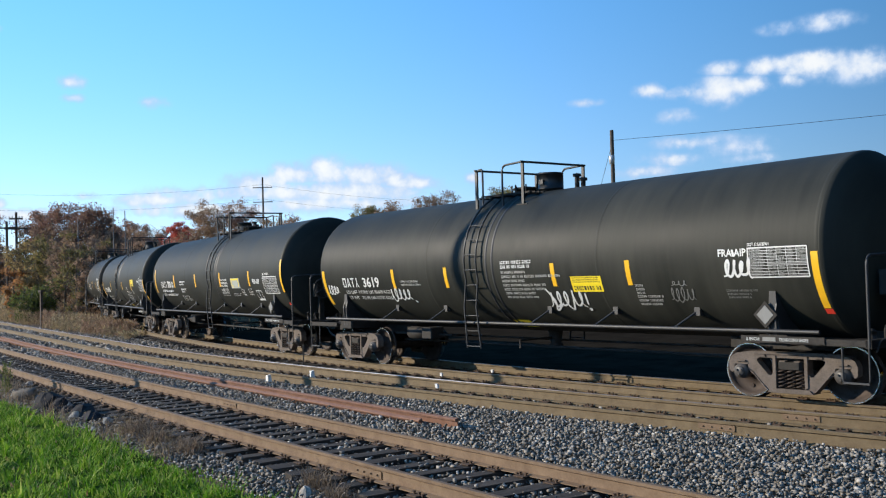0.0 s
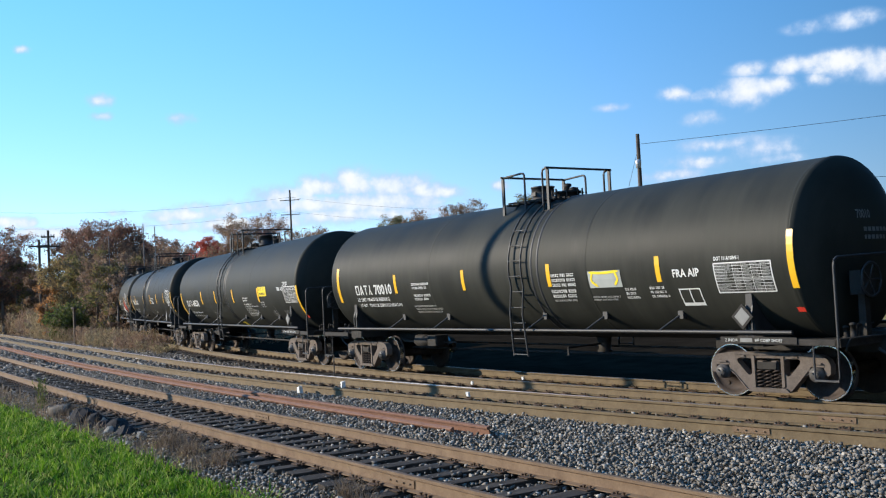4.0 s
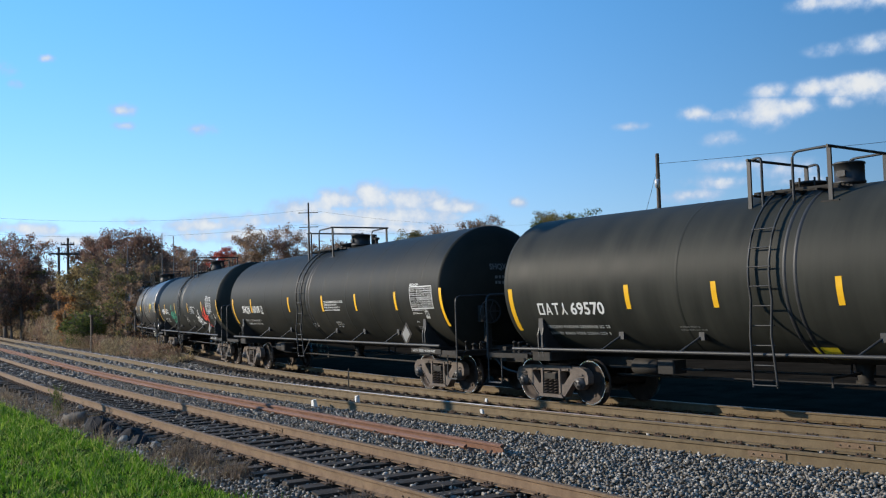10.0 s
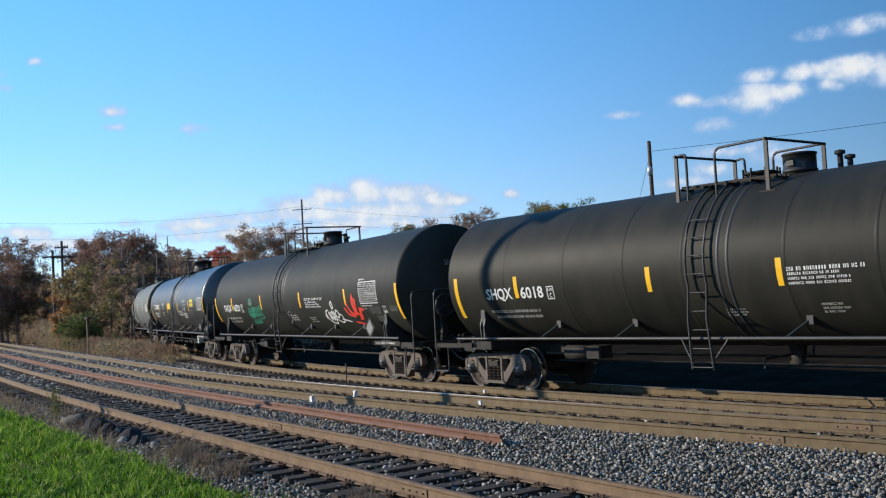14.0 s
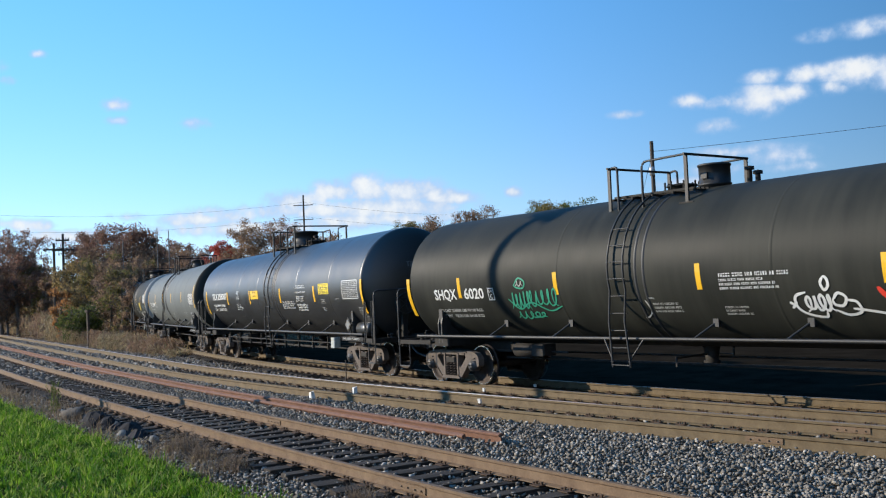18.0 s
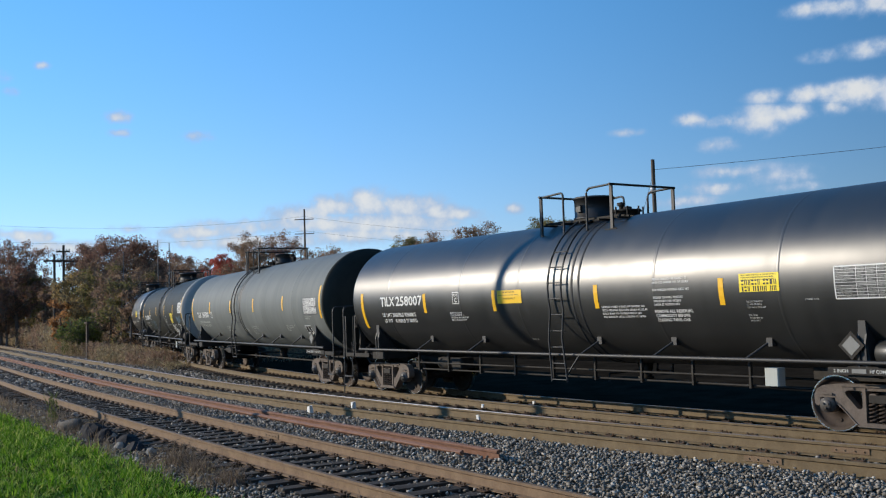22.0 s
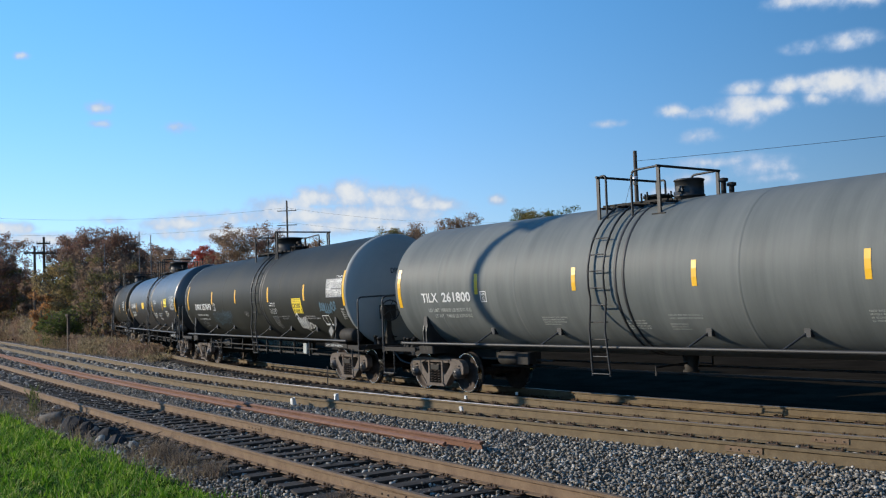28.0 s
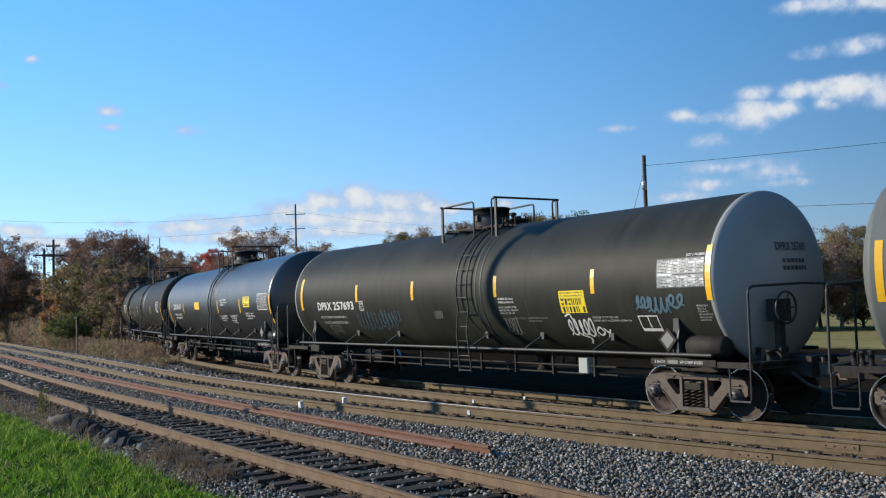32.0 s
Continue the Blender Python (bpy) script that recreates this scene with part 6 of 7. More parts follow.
WOOD_MIDDLE = (
    (65.7, 86, 0.72, "leaf_gold", 0.26, 0.19), (65.15, 84, 0.66, "leaf_gold", 0.22, 0.2), (65.6, 77, 0.16, "leaf_green", 0.3, 0.5), (64.6, 82, 0.62, "leaf_olive", 0.28, 0.2),
    (63.9, 78, 0.56, "leaf_brown", 0.24, 0.2), (63.3, 74, 0.5, "leaf_olive", 0.22, 0.2), (62.85, 72, 0.4, "leaf_brown", 0.16, 0.2), (64.3, 101, 0.66, "leaf_olive", 0.8, 0.28),
    (63.2, 98, 0.6, "leaf_brown", 0.9, 0.3), (62.2, 98, 0.58, "leaf_olive", 0.8, 0.3), (61.2, 100, 0.62, "leaf_brown", 0.9, 0.3), (60.2, 108, 0.6, "leaf_brown", 0.9, 0.3),
    (70.6, 110, 0.64, "leaf_olive", 0.35, 0.25), (69.0, 108, 0.5, "leaf_brown", 0.3, 0.25), (67.6, 112, 0.6, "leaf_olive", 0.35, 0.22), (66.7, 104, 0.5, "leaf_brown", 0.6, 0.26),
)
WOOD_BACK = (
    (70.9, 128, 0.55, "leaf_brown", 1.0, 0.34), (69.7, 130, 0.6, "leaf_olive", 1.0, 0.34), (68.6, 132, 0.55, "leaf_brown", 1.0, 0.34), (67.5, 134, 0.55, "leaf_brown", 1.0, 0.34), (66.4, 134, 0.55, "leaf_olive", 1.0, 0.34),
)
WOOD_FAR = (
    (59.6, 190, 1, "leaf_red", 1.0, 0.26), (58.8, 200, 1, "leaf_red", 1.0, 0.26), (57.9, 195, 1, "leaf_scarlet", 1.0, 0.22), (57.4, 190, 0.95, "leaf_scarlet", 0.9, 0.2),
    (56.6, 170, 0.95, "leaf_brown", 0.9, 0.22), (55.7, 172, 1, "leaf_brown", 1.0, 0.24), (54.9, 174, 0.98, "leaf_red", 0.9, 0.24), (54.0, 176, 0.98, "leaf_brown", 0.9, 0.24),
    (53.0, 185, 1, "leaf_brown", 0.9, 0.25), (52.0, 190, 1, "leaf_brown", 0.8, 0.25), (51.0, 210, 1, "leaf_brown", 0.8, 0.26), (49.6, 215, 1, "leaf_olive", 0.8, 0.26),
    (48.0, 158, 0.95, "leaf_olive", 0.8, 0.2), (47.3, 155, 0.98, "leaf_olive", 1.0, 0.2), (46.4, 152, 1, "leaf_brown", 1.0, 0.22), (45.6, 158, 0.97, "leaf_brown", 0.9, 0.2),
)
WOOD_ROW = (
    (44.4, 150, 0.98, "leaf_brown", 0.4, 0.18), (43.5, 152, 1, "leaf_brown", 0.42, 0.2), (42.0, 170, 0.95, "leaf_olive", 0.8, 0.2), (40.5, 150, 0.97, "leaf_green", 0.8, 0.16),
    (39.6, 150, 0.99, "leaf_olive", 1.0, 0.2), (38.6, 148, 0.99, "leaf_green", 1.0, 0.2), (37.2, 170, 0.97, "leaf_olive", 0.8, 0.22), (34.5, 190, 1, "leaf_brown", 0.8, 0.28),
    (32, 190, 1, "leaf_olive", 0.8, 0.28), (29.5, 185, 1, "leaf_brown", 0.8, 0.28), (27.4, 175, 1, "leaf_red", 0.8, 0.28), (25.8, 165, 1, "leaf_brown", 0.8, 0.28),
    (24.8, 160, 0.95, "leaf_gold", 0.8, 0.28), (23.9, 162, 1, "leaf_brown", 0.8, 0.28), (22.9, 165, 0.97, "leaf_red", 0.8, 0.28), (21.8, 160, 1, "leaf_olive", 0.8, 0.28),
)
WOOD_FIELD = (
    (20.3, 165, 1, "leaf_brown", 0.8, 0.28),
)
HEDGE = [(17.5 + 1.05 * k, 72 + (k * 5) % 9, 5.0 + (k * 7) % 5 * 0.45, ("leaf_brown", "leaf_red", "leaf_olive", "leaf_brown", "leaf_gold")[k * 3 % 5], 0.95) for k in range(19)]
TREE_WORDS = {"leaf_red": "russet-leaved tree at the edge of a wood", "leaf_brown": "brown half-bare autumn tree in a row", "leaf_olive": "olive-green autumn tree in a row",
              "leaf_green": "dark green tree above the field", "leaf_gold": "small golden autumn tree among weeds", "leaf_scarlet": "scarlet autumn tree in a row", "leaf_orange": "small orange-leaved autumn tree among weeds"}
PLANTED = [(b, d, tall(b, d, q), leaf, thin, wide) for b, d, q, leaf, thin, wide in WOOD_EDGE + WOOD_MIDDLE + WOOD_BACK + WOOD_FAR + WOOD_ROW + WOOD_FIELD] + [(*row, 0.34) for row in HEDGE]
for k, (b, d, hh, leaf, thin, wide) in enumerate(PLANTED):
    tree(*bearing(b, d), hh, M[leaf], 50 + k, TREE_WORDS[leaf], thin, wide, 0.045 + d / 2000, low=0.02 if hh < 6 else 0.12)

# ---------------------------------------------------------------- weeds, grass, stones


def blades(name, P, height, width, mat, rng, lean=0.5, rough=0.9, swing=0.7):
    """Grass blades at the points P."""
    n = len(P)
    a = rng.random(n) * 2 * math.pi
    side = np.stack([np.cos(a), np.sin(a), np.zeros(n)], 1)
    tilt = np.stack([-np.sin(a), np.cos(a), np.zeros(n)], 1) * (rng.random(n) * lean)[:, None] + rng.normal(size=(n, 3)) * 0.12 * lean
    clump = np.array([0.75 + swing * noise.noise((p[0] * rough, p[1] * rough, 11)) for p in P])
    h = (height * clump * (0.35 + 0.85 * rng.random(n)))[:, None]
    w = (width * (0.6 + 0.8 * rng.random(n)))[:, None]
    up = np.array([0, 0, 1.0])
    mid = P + up * h * 0.55 + tilt * h * 0.35
    tip = P + up * h * 0.95 + tilt * h * 1.0
    V = np.stack([P - side * w, P + side * w, mid + side * w * 0.7, mid - side * w * 0.7, tip], 1).reshape(-1, 3)
    k = np.arange(n)[:, None] * 5
    F = np.concatenate([k + np.array([[0, 1, 2]]), k + np.array([[0, 2, 3]]), k + np.array([[3, 2, 4]])], 0)
    return arrays(name, V, F, mat)


def scatter(rng, n, x0, x1, y0, y1, keep):
    x, y = rng.uniform(x0, x1, n), rng.uniform(y0, y1, n)
    m = keep(x, y)
    x, y = x[m], y[m]
    return np.stack([x, y, np.array([ground_z(a, b) for a, b in zip(x, y)]) - 0.02], 1)


def lawn():
    rng = np.random.default_rng(8)
    patch = lambda x, y: np.array([noise.noise((a * 0.8, b * 0.8, 3)) for a, b in zip(x, y)])
    keep = lambda x, y: (y + 0.2 * x < 5.02 + 0.22 * patch(x, y)) & (y > -0.12 * x + 0.8) & (np.hypot(x, y) > 6)
    P = scatter(rng, 230000, -34, -4, 2.0, 12, keep)
    # blades stand in tufts
    P[:, :2] += 0.10 * np.stack([np.sin(P[:, 0] * 21 + 3 * np.sin(P[:, 1] * 9)), np.sin(P[:, 1] * 23 + 3 * np.sin(P[:, 0] * 8))], 1)
    tagged(new("lawn_grass", blades("lawn_grass", P, 0.135, 0.009, M["grass"], rng, 1.7, 3.2, 1.5)), "bright green unmown lawn grass", "grass", kind="stuff")
    P = scatter(rng, 2600, -30, -4, 2.0, 11, keep)
    tagged(new("dead_leaves", blades("dead_leaves", P, 0.10, 0.02, M["dry"], rng, 1.6)), "dead leaves and straw lying in the lawn", "leaves", kind="stuff")


def weeds():
    rng = np.random.default_rng(9)
    wave = lambda x, y, s: np.array([noise.noise((a * s, b * s, 7)) for a, b in zip(x, y)])
    # strip of dead weeds between the lawn and the near track
    keep = lambda x, y: (y + 0.2 * x > 4.95) & (y + 0.2 * x < 5.75 + 0.5 * wave(x, y, 0.6)) & (x < -12.6 + 0.8 * wave(x, y, 0.9)) & (wave(x, y, 0.9) > -0.3)
    P = scatter(rng, 30000, -32, -6, 5, 12.5, keep)
    tagged(new("dead_weeds", blades("dead_weeds", P, 0.40, 0.006, M["stalk"], rng, 0.9, 1.4, 1.2)), "dead brown weeds along the lawn's edge", "weeds", kind="stuff")
    brush(rng, scatter(rng, 60000, -32, -6, 5, 12.5, keep), lambda x: 0.24 + 0 * x, 0.02)
    # brush where the train comes out, and before the wood
    mid = np.vectorize(middle_line)
    keep = lambda x, y: (y > mid(x) + 1.6 + 1.0 * wave(x, y, 0.25)) & (y < 0.42 * (-x) + 7.2) & ((x < -47.0 - 4.5 * wave(x, y, 0.3)) | ((x < -38.0) & (wave(x, y, 1.1) > 0.32)))
    rise = lambda x: np.interp(-x, (31, 36, 48, 64, 80), (0.35, 0.5, 0.8, 1.05, 1.5))
    brush(rng, scatter(rng, 330000, -80, -30, 18, 40, keep), rise, 0.07)
    P = scatter(rng, 40000, -80, -30, 18, 40, keep)
    tagged(new("tall_dry_grass", blades("tall_dry_grass", P, rise(P[:, 0]) * 0.95, 0.010, M["brush_straw"], rng, 1.3, 0.45)), "tall dry brown grass beside the curve", "weeds", kind="stuff")
    keep = lambda x, y: (y > mid(x) + 1.5) & (y < -x * 0.62 + 4)
    brush(rng, scatter(rng, 260000, -135, -76, 33, 80, keep), lambda x: 2.6 + 0 * x, 0.12)
    # shaded brush behind the train where it curves away
    keep = lambda x, y: (y > 0.42 * (-x) + 12.0) & (y < 0.42 * (-x) + 17.0)
    brush(rng, scatter(rng, 70000, -76, -48, 20, 50, keep), lambda x: 1.3 + 0 * x, 0.08)


def brush(rng, P, height, size):
    """Tangled dead brush in mounds: reddish and straw-coloured patches."""
    tone = np.array([noise.noise((p[0] * 0.22, p[1] * 0.22, 5)) for p in P]) + rng.normal(size=len(P)) * 0.12
    for red in (True, False):
        Q = P[(tone > 0) == red]
        n = len(Q)
        mound = np.array([0.72 + 0.75 * noise.noise((p[0] * 0.45, p[1] * 0.45, 2)) for p in Q])
        Q = Q + np.stack([np.zeros(n), np.zeros(n), height(Q[:, 0]) * mound * rng.random(n) ** 0.65], 1)
        a = rng.normal(size=(n, 3)) * 0.6 + np.array([0, 0, 0.9])
        a /= np.linalg.norm(a, axis=1)[:, None]
        b = np.cross(a, rng.normal(size=(n, 3)))
        b /= np.linalg.norm(b, axis=1)[:, None]
        s = size * (0.5 + 1.6 * rng.random(n) ** 2)[:, None]
        V = np.stack([Q - a * s, Q + a * s * 1.3, Q + b * s * 0.45], 1).reshape(-1, 3)
        mesh = arrays("brush", V, np.arange(n * 3).reshape(-1, 3), M["brush_red" if red else "brush_straw"])
        tagged(new("brush", mesh), "reddish-brown dead brush beside the curve" if red else "straw-coloured dry brush and grass", "brush", kind="stuff")


def stones():
    rng = np.random.default_rng(10)
    near, mid = np.vectorize(near_line), np.vectorize(middle_line)
    base = np.array([(x, y, z) for x in (-0.8, 0.8) for y in (-0.8, 0.8) for z in (-0.8, 0.8)])
    faces = np.array([(0, 1, 3), (0, 3, 2), (4, 6, 7), (4, 7, 5), (0, 4, 5), (0, 5, 1), (2, 3, 7), (2, 7, 6), (0, 2, 6), (0, 6, 4), (1, 5, 7), (1, 7, 3)])

    def pile(name, label, P, size):
        n = len(P)
        s = size * (0.5 + rng.random(n))[:, None, None]
        V = base[None] * (0.45 + 0.8 * rng.random((n, 8, 3))) * s * np.array([1.3, 0.85, 0.62])
        a = rng.random(n) * 6.28
        c, q = np.cos(a)[:, None], np.sin(a)[:, None]
        b = rng.normal(size=n)[:, None] * 0.9
        x, y, z = V[..., 0], V[..., 1], V[..., 2]
        y, z = y * np.cos(b) - z * np.sin(b), y * np.sin(b) + z * np.cos(b)
        V = np.stack([x * c - y * q, x * q + y * c, z], -1) + P[:, None]
        F = (faces[None] + (np.arange(n) * 8)[:, None, None]).reshape(-1, 3)
        tagged(new(name, arrays(name, V.reshape(-1, 3), F, M["stone"])), label, "gravel", kind="stuff")

    def lift(P, z, jit):
        P[:, 2] = z + rng.normal(size=len(P)) * jit
        return P

    # between near and middle tracks
    keep = lambda x, y: (y > near(x) + 0.80) & (y < mid(x) - 1.6)
    pile("ballast", "loose grey crushed-stone ballast between the tracks", lift(scatter(rng, 270000, -34, 2, 5, 22, keep), -0.20, 0.022), 0.0225)
    keep = lambda x, y: (y > near(x) - 0.72) & (y < mid(x) + 1.2) & (np.abs(y - near(x) - 0.75) > 0.08)
    pile("ballast", "grey ballast far along the tracks", lift(scatter(rng, 60000, -85, -34, 10, 42, keep), -0.225, 0.02), 0.055)
    # inside the near track, lower than the ties
    keep = lambda x, y: (y > near(x) - 0.72) & (y < near(x) + 0.74)
    pile("ballast", "dark grey ballast between the near rails", lift(scatter(rng, 80000, -34, 2, 5, 18, keep), -0.235, 0.02), 0.024)
    keep = lambda x, y: (y < near(x) - 0.78) & (y > 5.0 - 0.2 * x)
    pile("ballast", "gritty ballast on the near shoulder", lift(scatter(rng, 100000, -30, 2, 5, 14, keep), -0.26, 0.02), 0.021)
    keep = lambda x, y: (y > mid(x) - 1.5) & (y < mid(x) + 2.4)
    pile("ballast", "brown-grey ballast under the middle and train tracks", lift(scatter(rng, 90000, -52, 4, 12, 28, keep), -0.265, 0.02), 0.030)


lawn(), weeds(), stones()

# ---------------------------------------------------------------- poles and wires


def utility_pole(x, y, height, arms, label, r=0.15, lean=(0, 0), turn=0.0, mat="pole"):
    top = tagged(new("utility_pole"), label, "utility pole", "utility poles")
    top.location = (x, y, ground_z(x, y))
    tip = Vector((lean[0], lean[1], height))
    part("shaft", Shape().tube([(0, 0, -0.3), tip * 0.5, tip], [r, r * 0.85, r * 0.7], 10), M[mat], top)
    for z, w in arms:
        c = tip * (z / height)
        q = pose(c.x, c.y, z, 0, 0, turn)
        part("crossarm", Shape().box(-w, w, -0.06, 0.06, -0.07, 0.07), M["pole"], top, at=q @ pose(0, -r * 0.9, 0))
        for k in (-0.92, -0.5, 0.5, 0.92):
            part("insulator", Shape().lathe([(0.07, 0.03), (0.12, 0.06), (0.2, 0.06), (0.24, 0.0)], 8, "z"), M["ceramic"], top, at=q @ pose(k * w, -r * 0.9, 0))
    return top


def wire(a, b, sag, r=0.012, label="thin black overhead wire on poles"):
    A, B = Vector(a), Vector(b)
    pts = [A.lerp(B, k / 16) - Vector((0, 0, sag * 4 * (k / 16) * (1 - k / 16))) for k in range(17)]
    ob = new("overhead_wire", Shape().tube(pts, r, 4).mesh("overhead_wire", M["wire"]))
    return tagged(ob, label, "wire")


px, py = bearing(33.7, 60)
field_pole = utility_pole(px, py, 10.5 - ground_z(px, py), (), "weathered wooden pole with a lamp bracket and guy wire", 0.16)
part("transformer", Shape().lathe([(0, 0.0), (0, 0.15), (0.45, 0.17), (0.5, 0.1), (0.5, 0.0)], 14, "z"), M["ceramic"], field_pole, "small pale metal canister", at=pose(0.1, -0.22, 8.9))
wire((px, py, 9.9), (px + 34, py + 10, 10.6), 0.25)
wire((px, py, 9.7), (px - 3.2, py - 0.6, -0.3), 0.0, 0.014, "taut guy wire of the field pole")
wire((px, py, 7.2), (px + 60, py + 25, 6.8), 0.4)
wire((px, py, 7.4), (px - 50, py + 40, 6.4), 0.6)
ax, ay = bearing(53.4, 198)
utility_pole(ax, ay, 23.0, ((21.0, 1.9), (18.2, 1.9)), "tall transmission pole with crossarms behind the trees", 0.22, turn=40)
utility_pole(*bearing(66.69, 99), 8.6, ((8.0, 0.95),), "old wooden pole with a crossarm before the wood", 0.15, turn=35)
utility_pole(*bearing(66.23, 99), 9.5, ((8.9, 0.6), (8.0, 1.0)), "old wooden pole with two crossarms before the wood", 0.15, turn=50)
for b, hh in ((61.4, 10.6), (60.8, 10.3), (63.2, 9.6)):
    utility_pole(*bearing(b, 96), hh - 0.7, (), "thin bare grey pole among the trees", 0.06, mat="ceramic_dull")
for dz in (0, -2.8):
    wire((ax, ay, 21 + dz), (*bearing(74, 190), 20 + dz), 2.0, 0.016)
    wire((ax, ay, 21 + dz), (*bearing(38, 260), 22 + dz), 2.0, 0.016)
# the pole beside the lawn whose shadow lies over the tracks
sp = Vector((-15.0, 16.6, 0)) - SUN_WAY * 21
lawn_pole = utility_pole(sp.x, sp.y, 12.0, ((10.95, 0.5),), "tall wooden utility pole beside the lawn", 0.145, turn=112)
part("transformer", Shape().lathe([(0, 0.0), (0, 0.17), (0.5, 0.18), (0.56, 0.1), (0.56, 0.0)], 14, "z"), M["ceramic"], lawn_pole, "small pale metal canister", at=pose(0.22, -0.2, 10.9))

# marker stake by the train's track and the post in the weeds
sx, sy = -21.3, 17.0
stake = tagged(new("marker_stake", Shape().tube([(0, 0, -0.1), (0.03, 0, 0.75)], 0.018, 6).mesh("marker_stake", M["pole"])), "thin pale wooden stake between the tracks", "stake")
stake.location = (sx, sy, -0.25)
wp = tagged(new("sign_post"), "weathered wooden post with a small cap in the weeds", "post")
wp.location = (-62.2, 28.9, -0.3)
part("post", Shape().box(-0.07, 0.07, -0.07, 0.07, 0, 2.24), M["pole"], wp)
part("cap", Shape().box(-0.22, 0.22, -0.12, 0.12, 2.22, 2.36, 0.04), M["pole"], wp)

# white scraps beside the rails and the heap of rubble at the lawn's edge
def paper_scrap(x, y, z, w, seed):
    """A folded white scrap, boxy with bent corners."""
    r, sh = random.Random(seed), Shape()
    v = [(a * w * r.uniform(0.6, 1.0), b * w * r.uniform(0.4, 0.8), c * w * r.uniform(0.7, 1.15)) for a in (-1, 1) for b in (-1, 1) for c in (-1, 1)]
    sh.add(v, [(0, 1, 3, 2), (4, 6, 7, 5), (0, 4, 5, 1), (2, 3, 7, 6), (0, 2, 6, 4), (1, 5, 7, 3)])
    ob = tagged(new("paper_scrap", sh.mesh("paper_scrap", M["white"])), "crumpled white scrap caught against a rail", "litter", "white scraps")
    ob.matrix_world = pose(x, y, z, 0, 0, r.uniform(-28, -5))


for k, place in enumerate(((-19.3, 14.37, -0.08, 0.082), (-19.26, 15.63, -0.08, 0.082), (-14.61, 15.16, -0.08, 0.045), (-15.98, 16.74, -0.05, 0.035), (-15.49, 17.95, -0.05, 0.035))):
    paper_scrap(*place, 30 + k)


def lump(x, y, wide, tall, seed, mat, label, category="rubble", group="rubble heap", sink=0.35):
    """A broken lump: rings of uneven corners, flat shaded."""
    rng, sh = random.Random(seed), Shape()
    n, rings = 9, ((-0.4, 0.8), (0.1, 1.0), (0.55, 0.85), (0.9, 0.45))
    v = []
    for z, q in rings:
        for i in range(n):
            a = 6.283 * i / n + rng.uniform(-0.2, 0.2)
            k = q * rng.uniform(0.75, 1.15)
            v.append((wide * k * math.cos(a), wide * 0.8 * k * math.sin(a), tall * (z + rng.uniform(-0.1, 0.1))))
    f = [(j * n + i, j * n + (i + 1) % n, (j + 1) * n + (i + 1) % n, (j + 1) * n + i) for j in range(3) for i in range(n)]
    top = len(v)
    v += [(rng.uniform(-0.2, 0.2) * wide, rng.uniform(-0.2, 0.2) * wide, tall * rng.uniform(0.92, 1.1)), (0, 0, -0.5 * tall)]
    f += [(3 * n + i, 3 * n + (i + 1) % n, top) for i in range(n)] + [((i + 1) % n, i, top + 1) for i in range(n)]
    ob = tagged(new(category + "_lump" if category == "rubble" else category, sh.add(v, f).mesh(category + "_lump", mat)), label, category, group)
    ob.matrix_world = pose(x, y, ground_z(x, y) + tall * (0.4 - sink), rng.uniform(-12, 12), rng.uniform(-12, 12), rng.uniform(0, 360))
    return ob


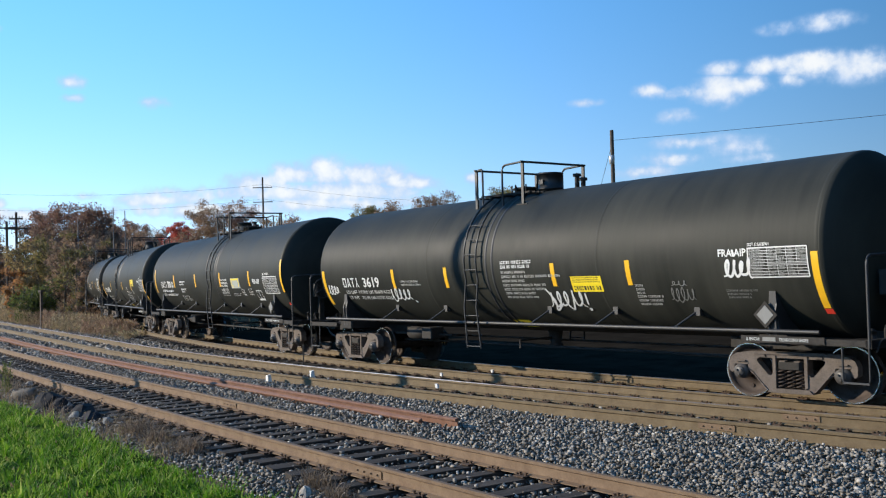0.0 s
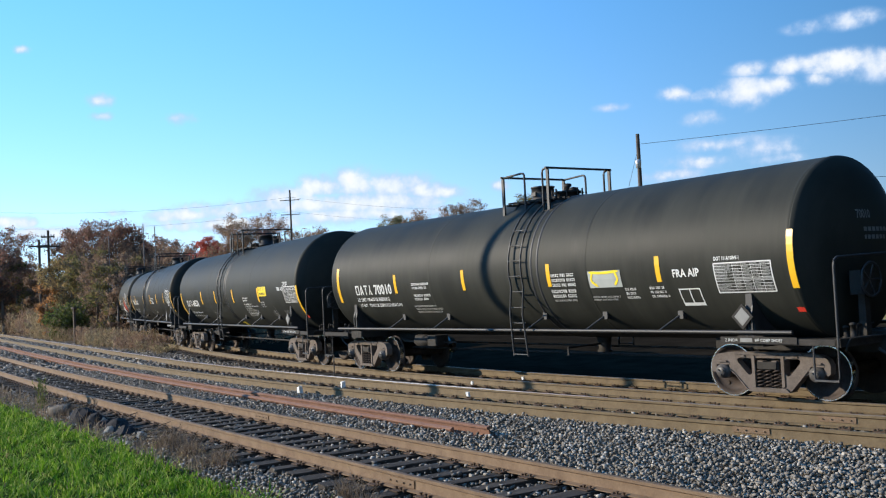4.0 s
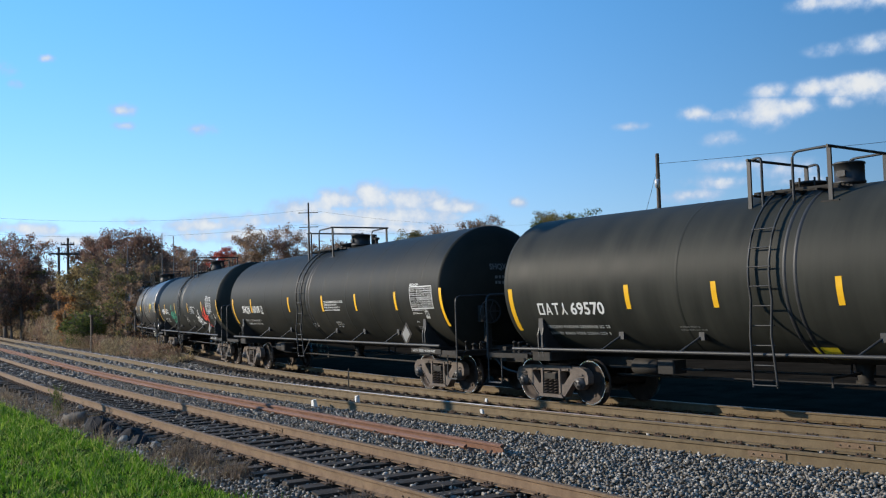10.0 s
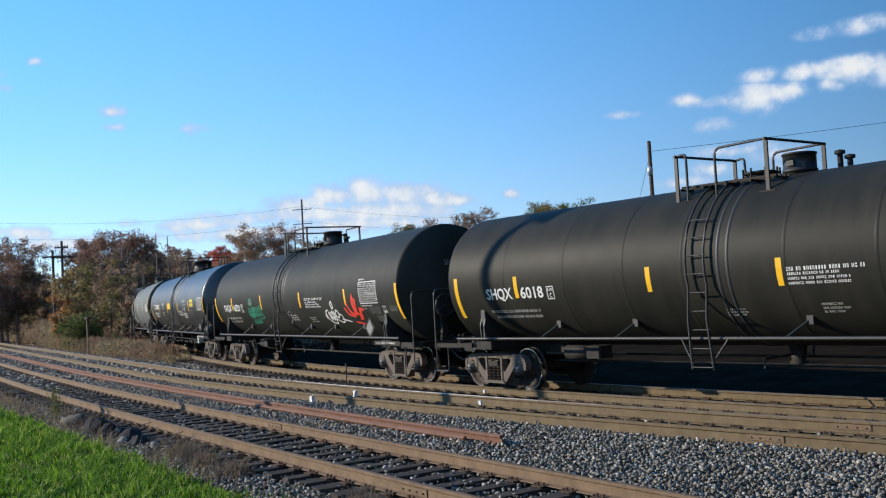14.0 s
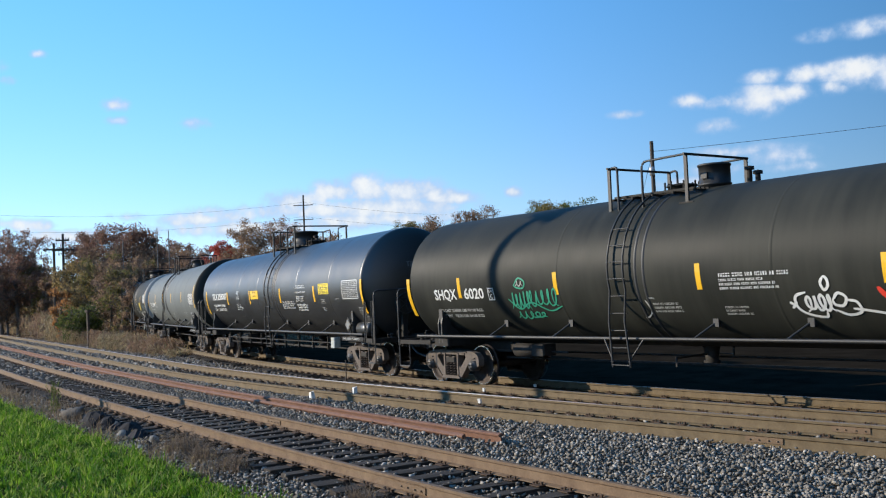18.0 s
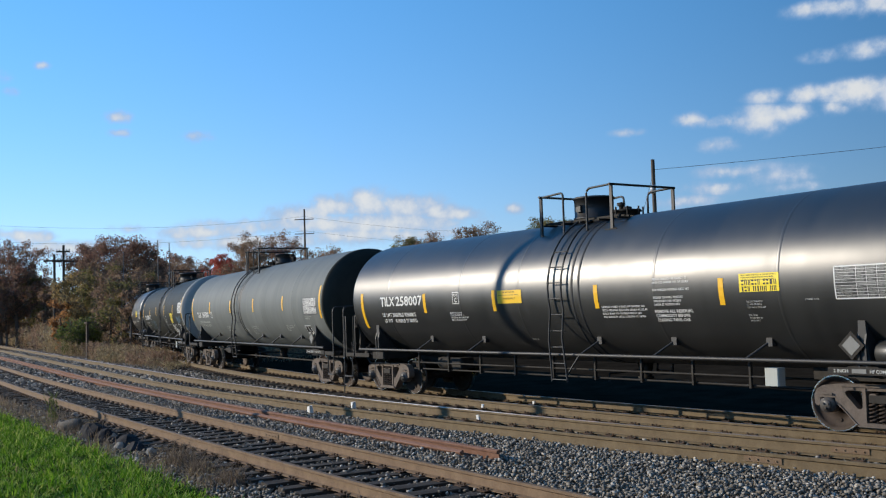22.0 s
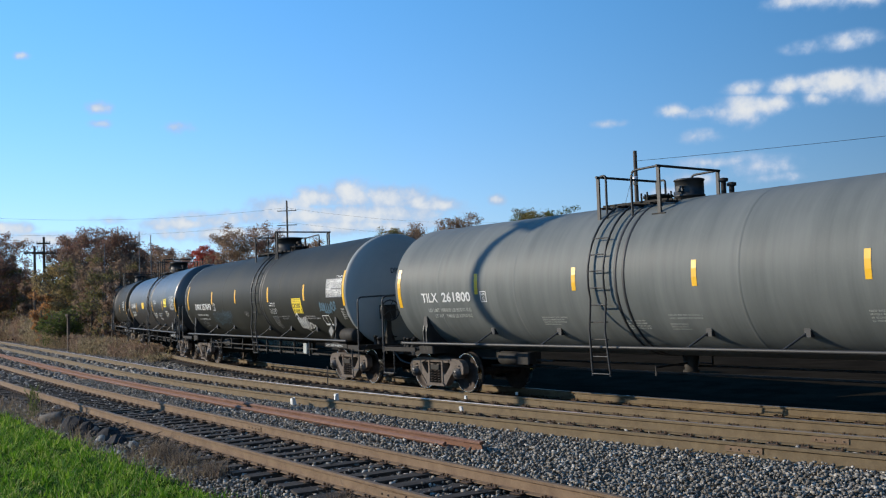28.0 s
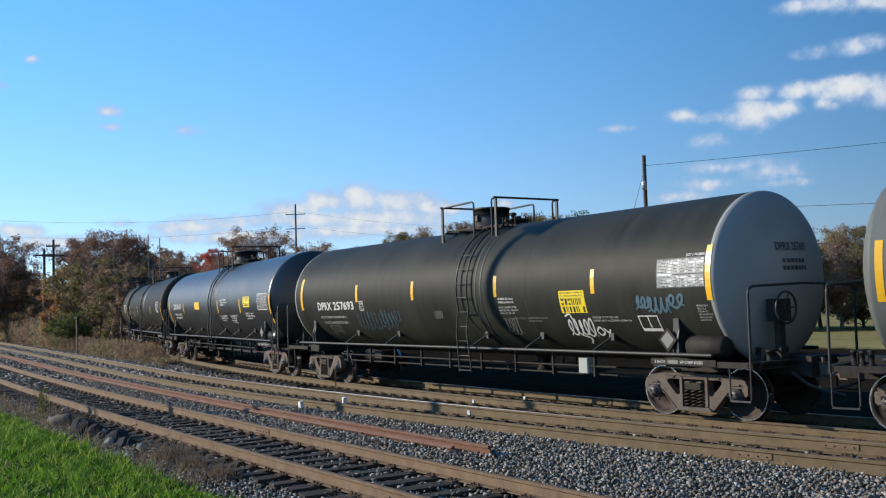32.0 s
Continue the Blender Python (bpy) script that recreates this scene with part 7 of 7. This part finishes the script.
def rubble():
    rng = random.Random(12)
    dark, pale = "dark broken rubble lump at the lawn's edge", "pale broken stone at the lawn's edge"
    for k, (x, y, w, t) in enumerate(((-20.1, 9.45, 0.34, 0.36), (-19.6, 9.5, 0.24, 0.26), (-18.2, 9.25, 0.36, 0.26), (-17.6, 9.1, 0.28, 0.2), (-22.2, 9.95, 0.2, 0.28), (-22.7, 9.9, 0.22, 0.22), (-18.9, 9.3, 0.2, 0.18))):
        lump(x, y, w, t, 300 + k, M["char"], dark)
    for k, (x, y, w, t) in enumerate(((-22.3, 9.72, 0.10, 0.26), (-19.4, 9.55, 0.09, 0.18), (-25.0, 11.3, 0.2, 0.15), (-25.3, 10.6, 0.16, 0.08), (-24.3, 10.5, 0.1, 0.08), (-21.0, 9.6, 0.14, 0.12), (-9.15, 7.3, 0.12, 0.14), (-16.1, 8.95, 0.09, 0.1), (-14.6, 8.5, 0.08, 0.07), (-10.7, 7.2, 0.05, 0.04))):
        lump(x, y, w, t, 330 + k, M["pale_stone"], pale)
    for k in range(60):
        x = -20.6 + rng.gauss(0, 2.4)
        y = 9.55 - 0.2 * (x + 20.6) + rng.gauss(0.1, 0.25)
        s = rng.uniform(0.04, 0.16)
        black = rng.random() < 0.6
        lump(x, y, s, s * rng.uniform(0.6, 1.1), 360 + k, M["char"] if black else M["pale_stone"], dark if black else pale)
    # a broken reddish stump lying among the lumps
    stump = Shape().lathe([(-0.26, 0.0), (-0.26, 0.11), (-0.1, 0.13), (0.1, 0.12), (0.24, 0.10), (0.26, 0.05), (0.18, 0.0)], 9, "x")
    stump.v = [(x + 0.03 * noise.noise((x * 9, y * 9, z * 9)), y * (1 + 0.25 * noise.noise((x * 6, y * 6, z * 6))), z * (1 + 0.25 * noise.noise((x * 5, y * 7, z * 6)))) for x, y, z in stump.v]
    ob = tagged(new("log", stump.mesh("log", M["bark"])), "short broken reddish-brown log on the rubble", "log")
    ob.matrix_world = pose(-21.7, 9.7, ground_z(-21.7, 9.7) + 0.2, 0, -12, 25)
    for k in range(34):
        x = -19.0 + rng.gauss(0, 2.8)
        y = 9.35 - 0.2 * (x + 19.0) + rng.gauss(0.1, 0.3)
        a, l = rng.uniform(0, 3.1), rng.uniform(0.25, 0.7)
        z = ground_z(x, y) + 0.04
        st = Shape().tube([(0, 0, 0), (l * 0.5 * math.cos(a), l * 0.5 * math.sin(a), rng.uniform(0.03, 0.16)), (l * math.cos(a), l * math.sin(a), rng.uniform(0.02, 0.25))], [0.014, 0.010, 0.005], 5)
        ob = tagged(new("dead_branch", st.mesh("dead_branch", M["pole"])), "dry dead branch lying on the rubble", "branch", "dead branches")
        ob.location = (x, y, z)
    # a tall green weed on the heap and dry tufts by the near rail
    nr = np.random.default_rng(77)
    for x, y, h, count, mat, name, label in ((-23.6, 10.1, 0.75, 160, "leaf_green", "weed", "tall green weed growing on the rubble"), (-9.35, 7.6, 0.34, 420, "stalk", "grass_tuft", "dry pale grass tuft beside the near rail"), (-8.7, 7.35, 0.28, 320, "stalk", "grass_tuft", "dry pale grass tuft beside the near rail"),
                                             (-12.9, 8.15, 0.4, 380, "stalk", "grass_tuft", "dry brown grass tuft at the lawn's edge"), (-14.1, 8.35, 0.45, 420, "stalk", "grass_tuft", "dry brown grass tuft at the lawn's edge"), (-15.3, 8.7, 0.48, 420, "stalk", "grass_tuft", "dry brown grass tuft at the lawn's edge")):
        P = np.stack([x + nr.normal(size=count) * h * 0.3, y + nr.normal(size=count) * h * 0.25, np.full(count, ground_z(x, y) - 0.02)], 1)
        if name == "weed":
            P = np.stack([x + nr.normal(size=count) * 0.06, y + nr.normal(size=count) * 0.06, ground_z(x, y) + nr.random(count) * h], 1)
        tagged(new(name, blades(name, P, h * (0.25 if name == "weed" else 1.0), 0.012 if name == "weed" else 0.005, M[mat], nr, 1.6, 0.2, 0.3)), label, "weed" if name == "weed" else "grass", kind="stuff")


rubble()

# ---------------------------------------------------------------- tracks, last of the setting
railway("rusty near track with dark worn ties", NEAR_PTS, (M["rail"], M["rail"]), (-72, 0), seed=2, joints=((-9.0, -0.7525), (-16, 0.7525)))
railway("brown middle track with a worn bright rail", MID_PTS, (M["rail_olive"], M["rail_olive"]), (-60, 0), (None, M["shine"]), 3, ((-7.2, -0.7525), (-6.6, 0.7525)), 1.22)
railway("curved track under the train", TRAIN_PTS, (M["rail_olive"], M["rail_olive"]), (-58, 2), (M["steel_head"], M["steel_head"]), 4)
for off, lean, drop, start in ((0.0, 0.22, 0.03, -10.7), (-0.15, 0.5, 0.09, -11.3)):
    pts = offset_line([(x, loose_line(x)) for x in np.arange(-85.75, start, 0.75)], off)
    tagged(new("loose_rail", rail_mesh("loose_rail", pts, M["rail_red"], None, lean, drop)), "red-rusted loose rail lying beside the middle track", "rail", "loose rails")


def motions():
    """The train rolls along its track; trucks follow the curve and wheels turn."""
    every = [0.5 * k for k in range(65)]
    fine = [k * 4 / 30 for k in range(240)] + [32.0]
    for car, trucks, o, h in TRAIN:
        walk(car, [(t, car_pose(o, h, t)) for t in every])
        for (tr, axles), side in zip(trucks, (-1, 1)):
            walk(tr, [(t, truck_pose(o, h, side, t)) for t in every[::2]])
            for k, axle in enumerate(axles):
                a = -0.889 if k == 0 else 0.889
                walk(axle, [(t, pose(a, 0, 0.457) @ Matrix.Rotation((run(t) - RUN[0]) / 0.457, 4, "Y")) for t in fine])


motions()
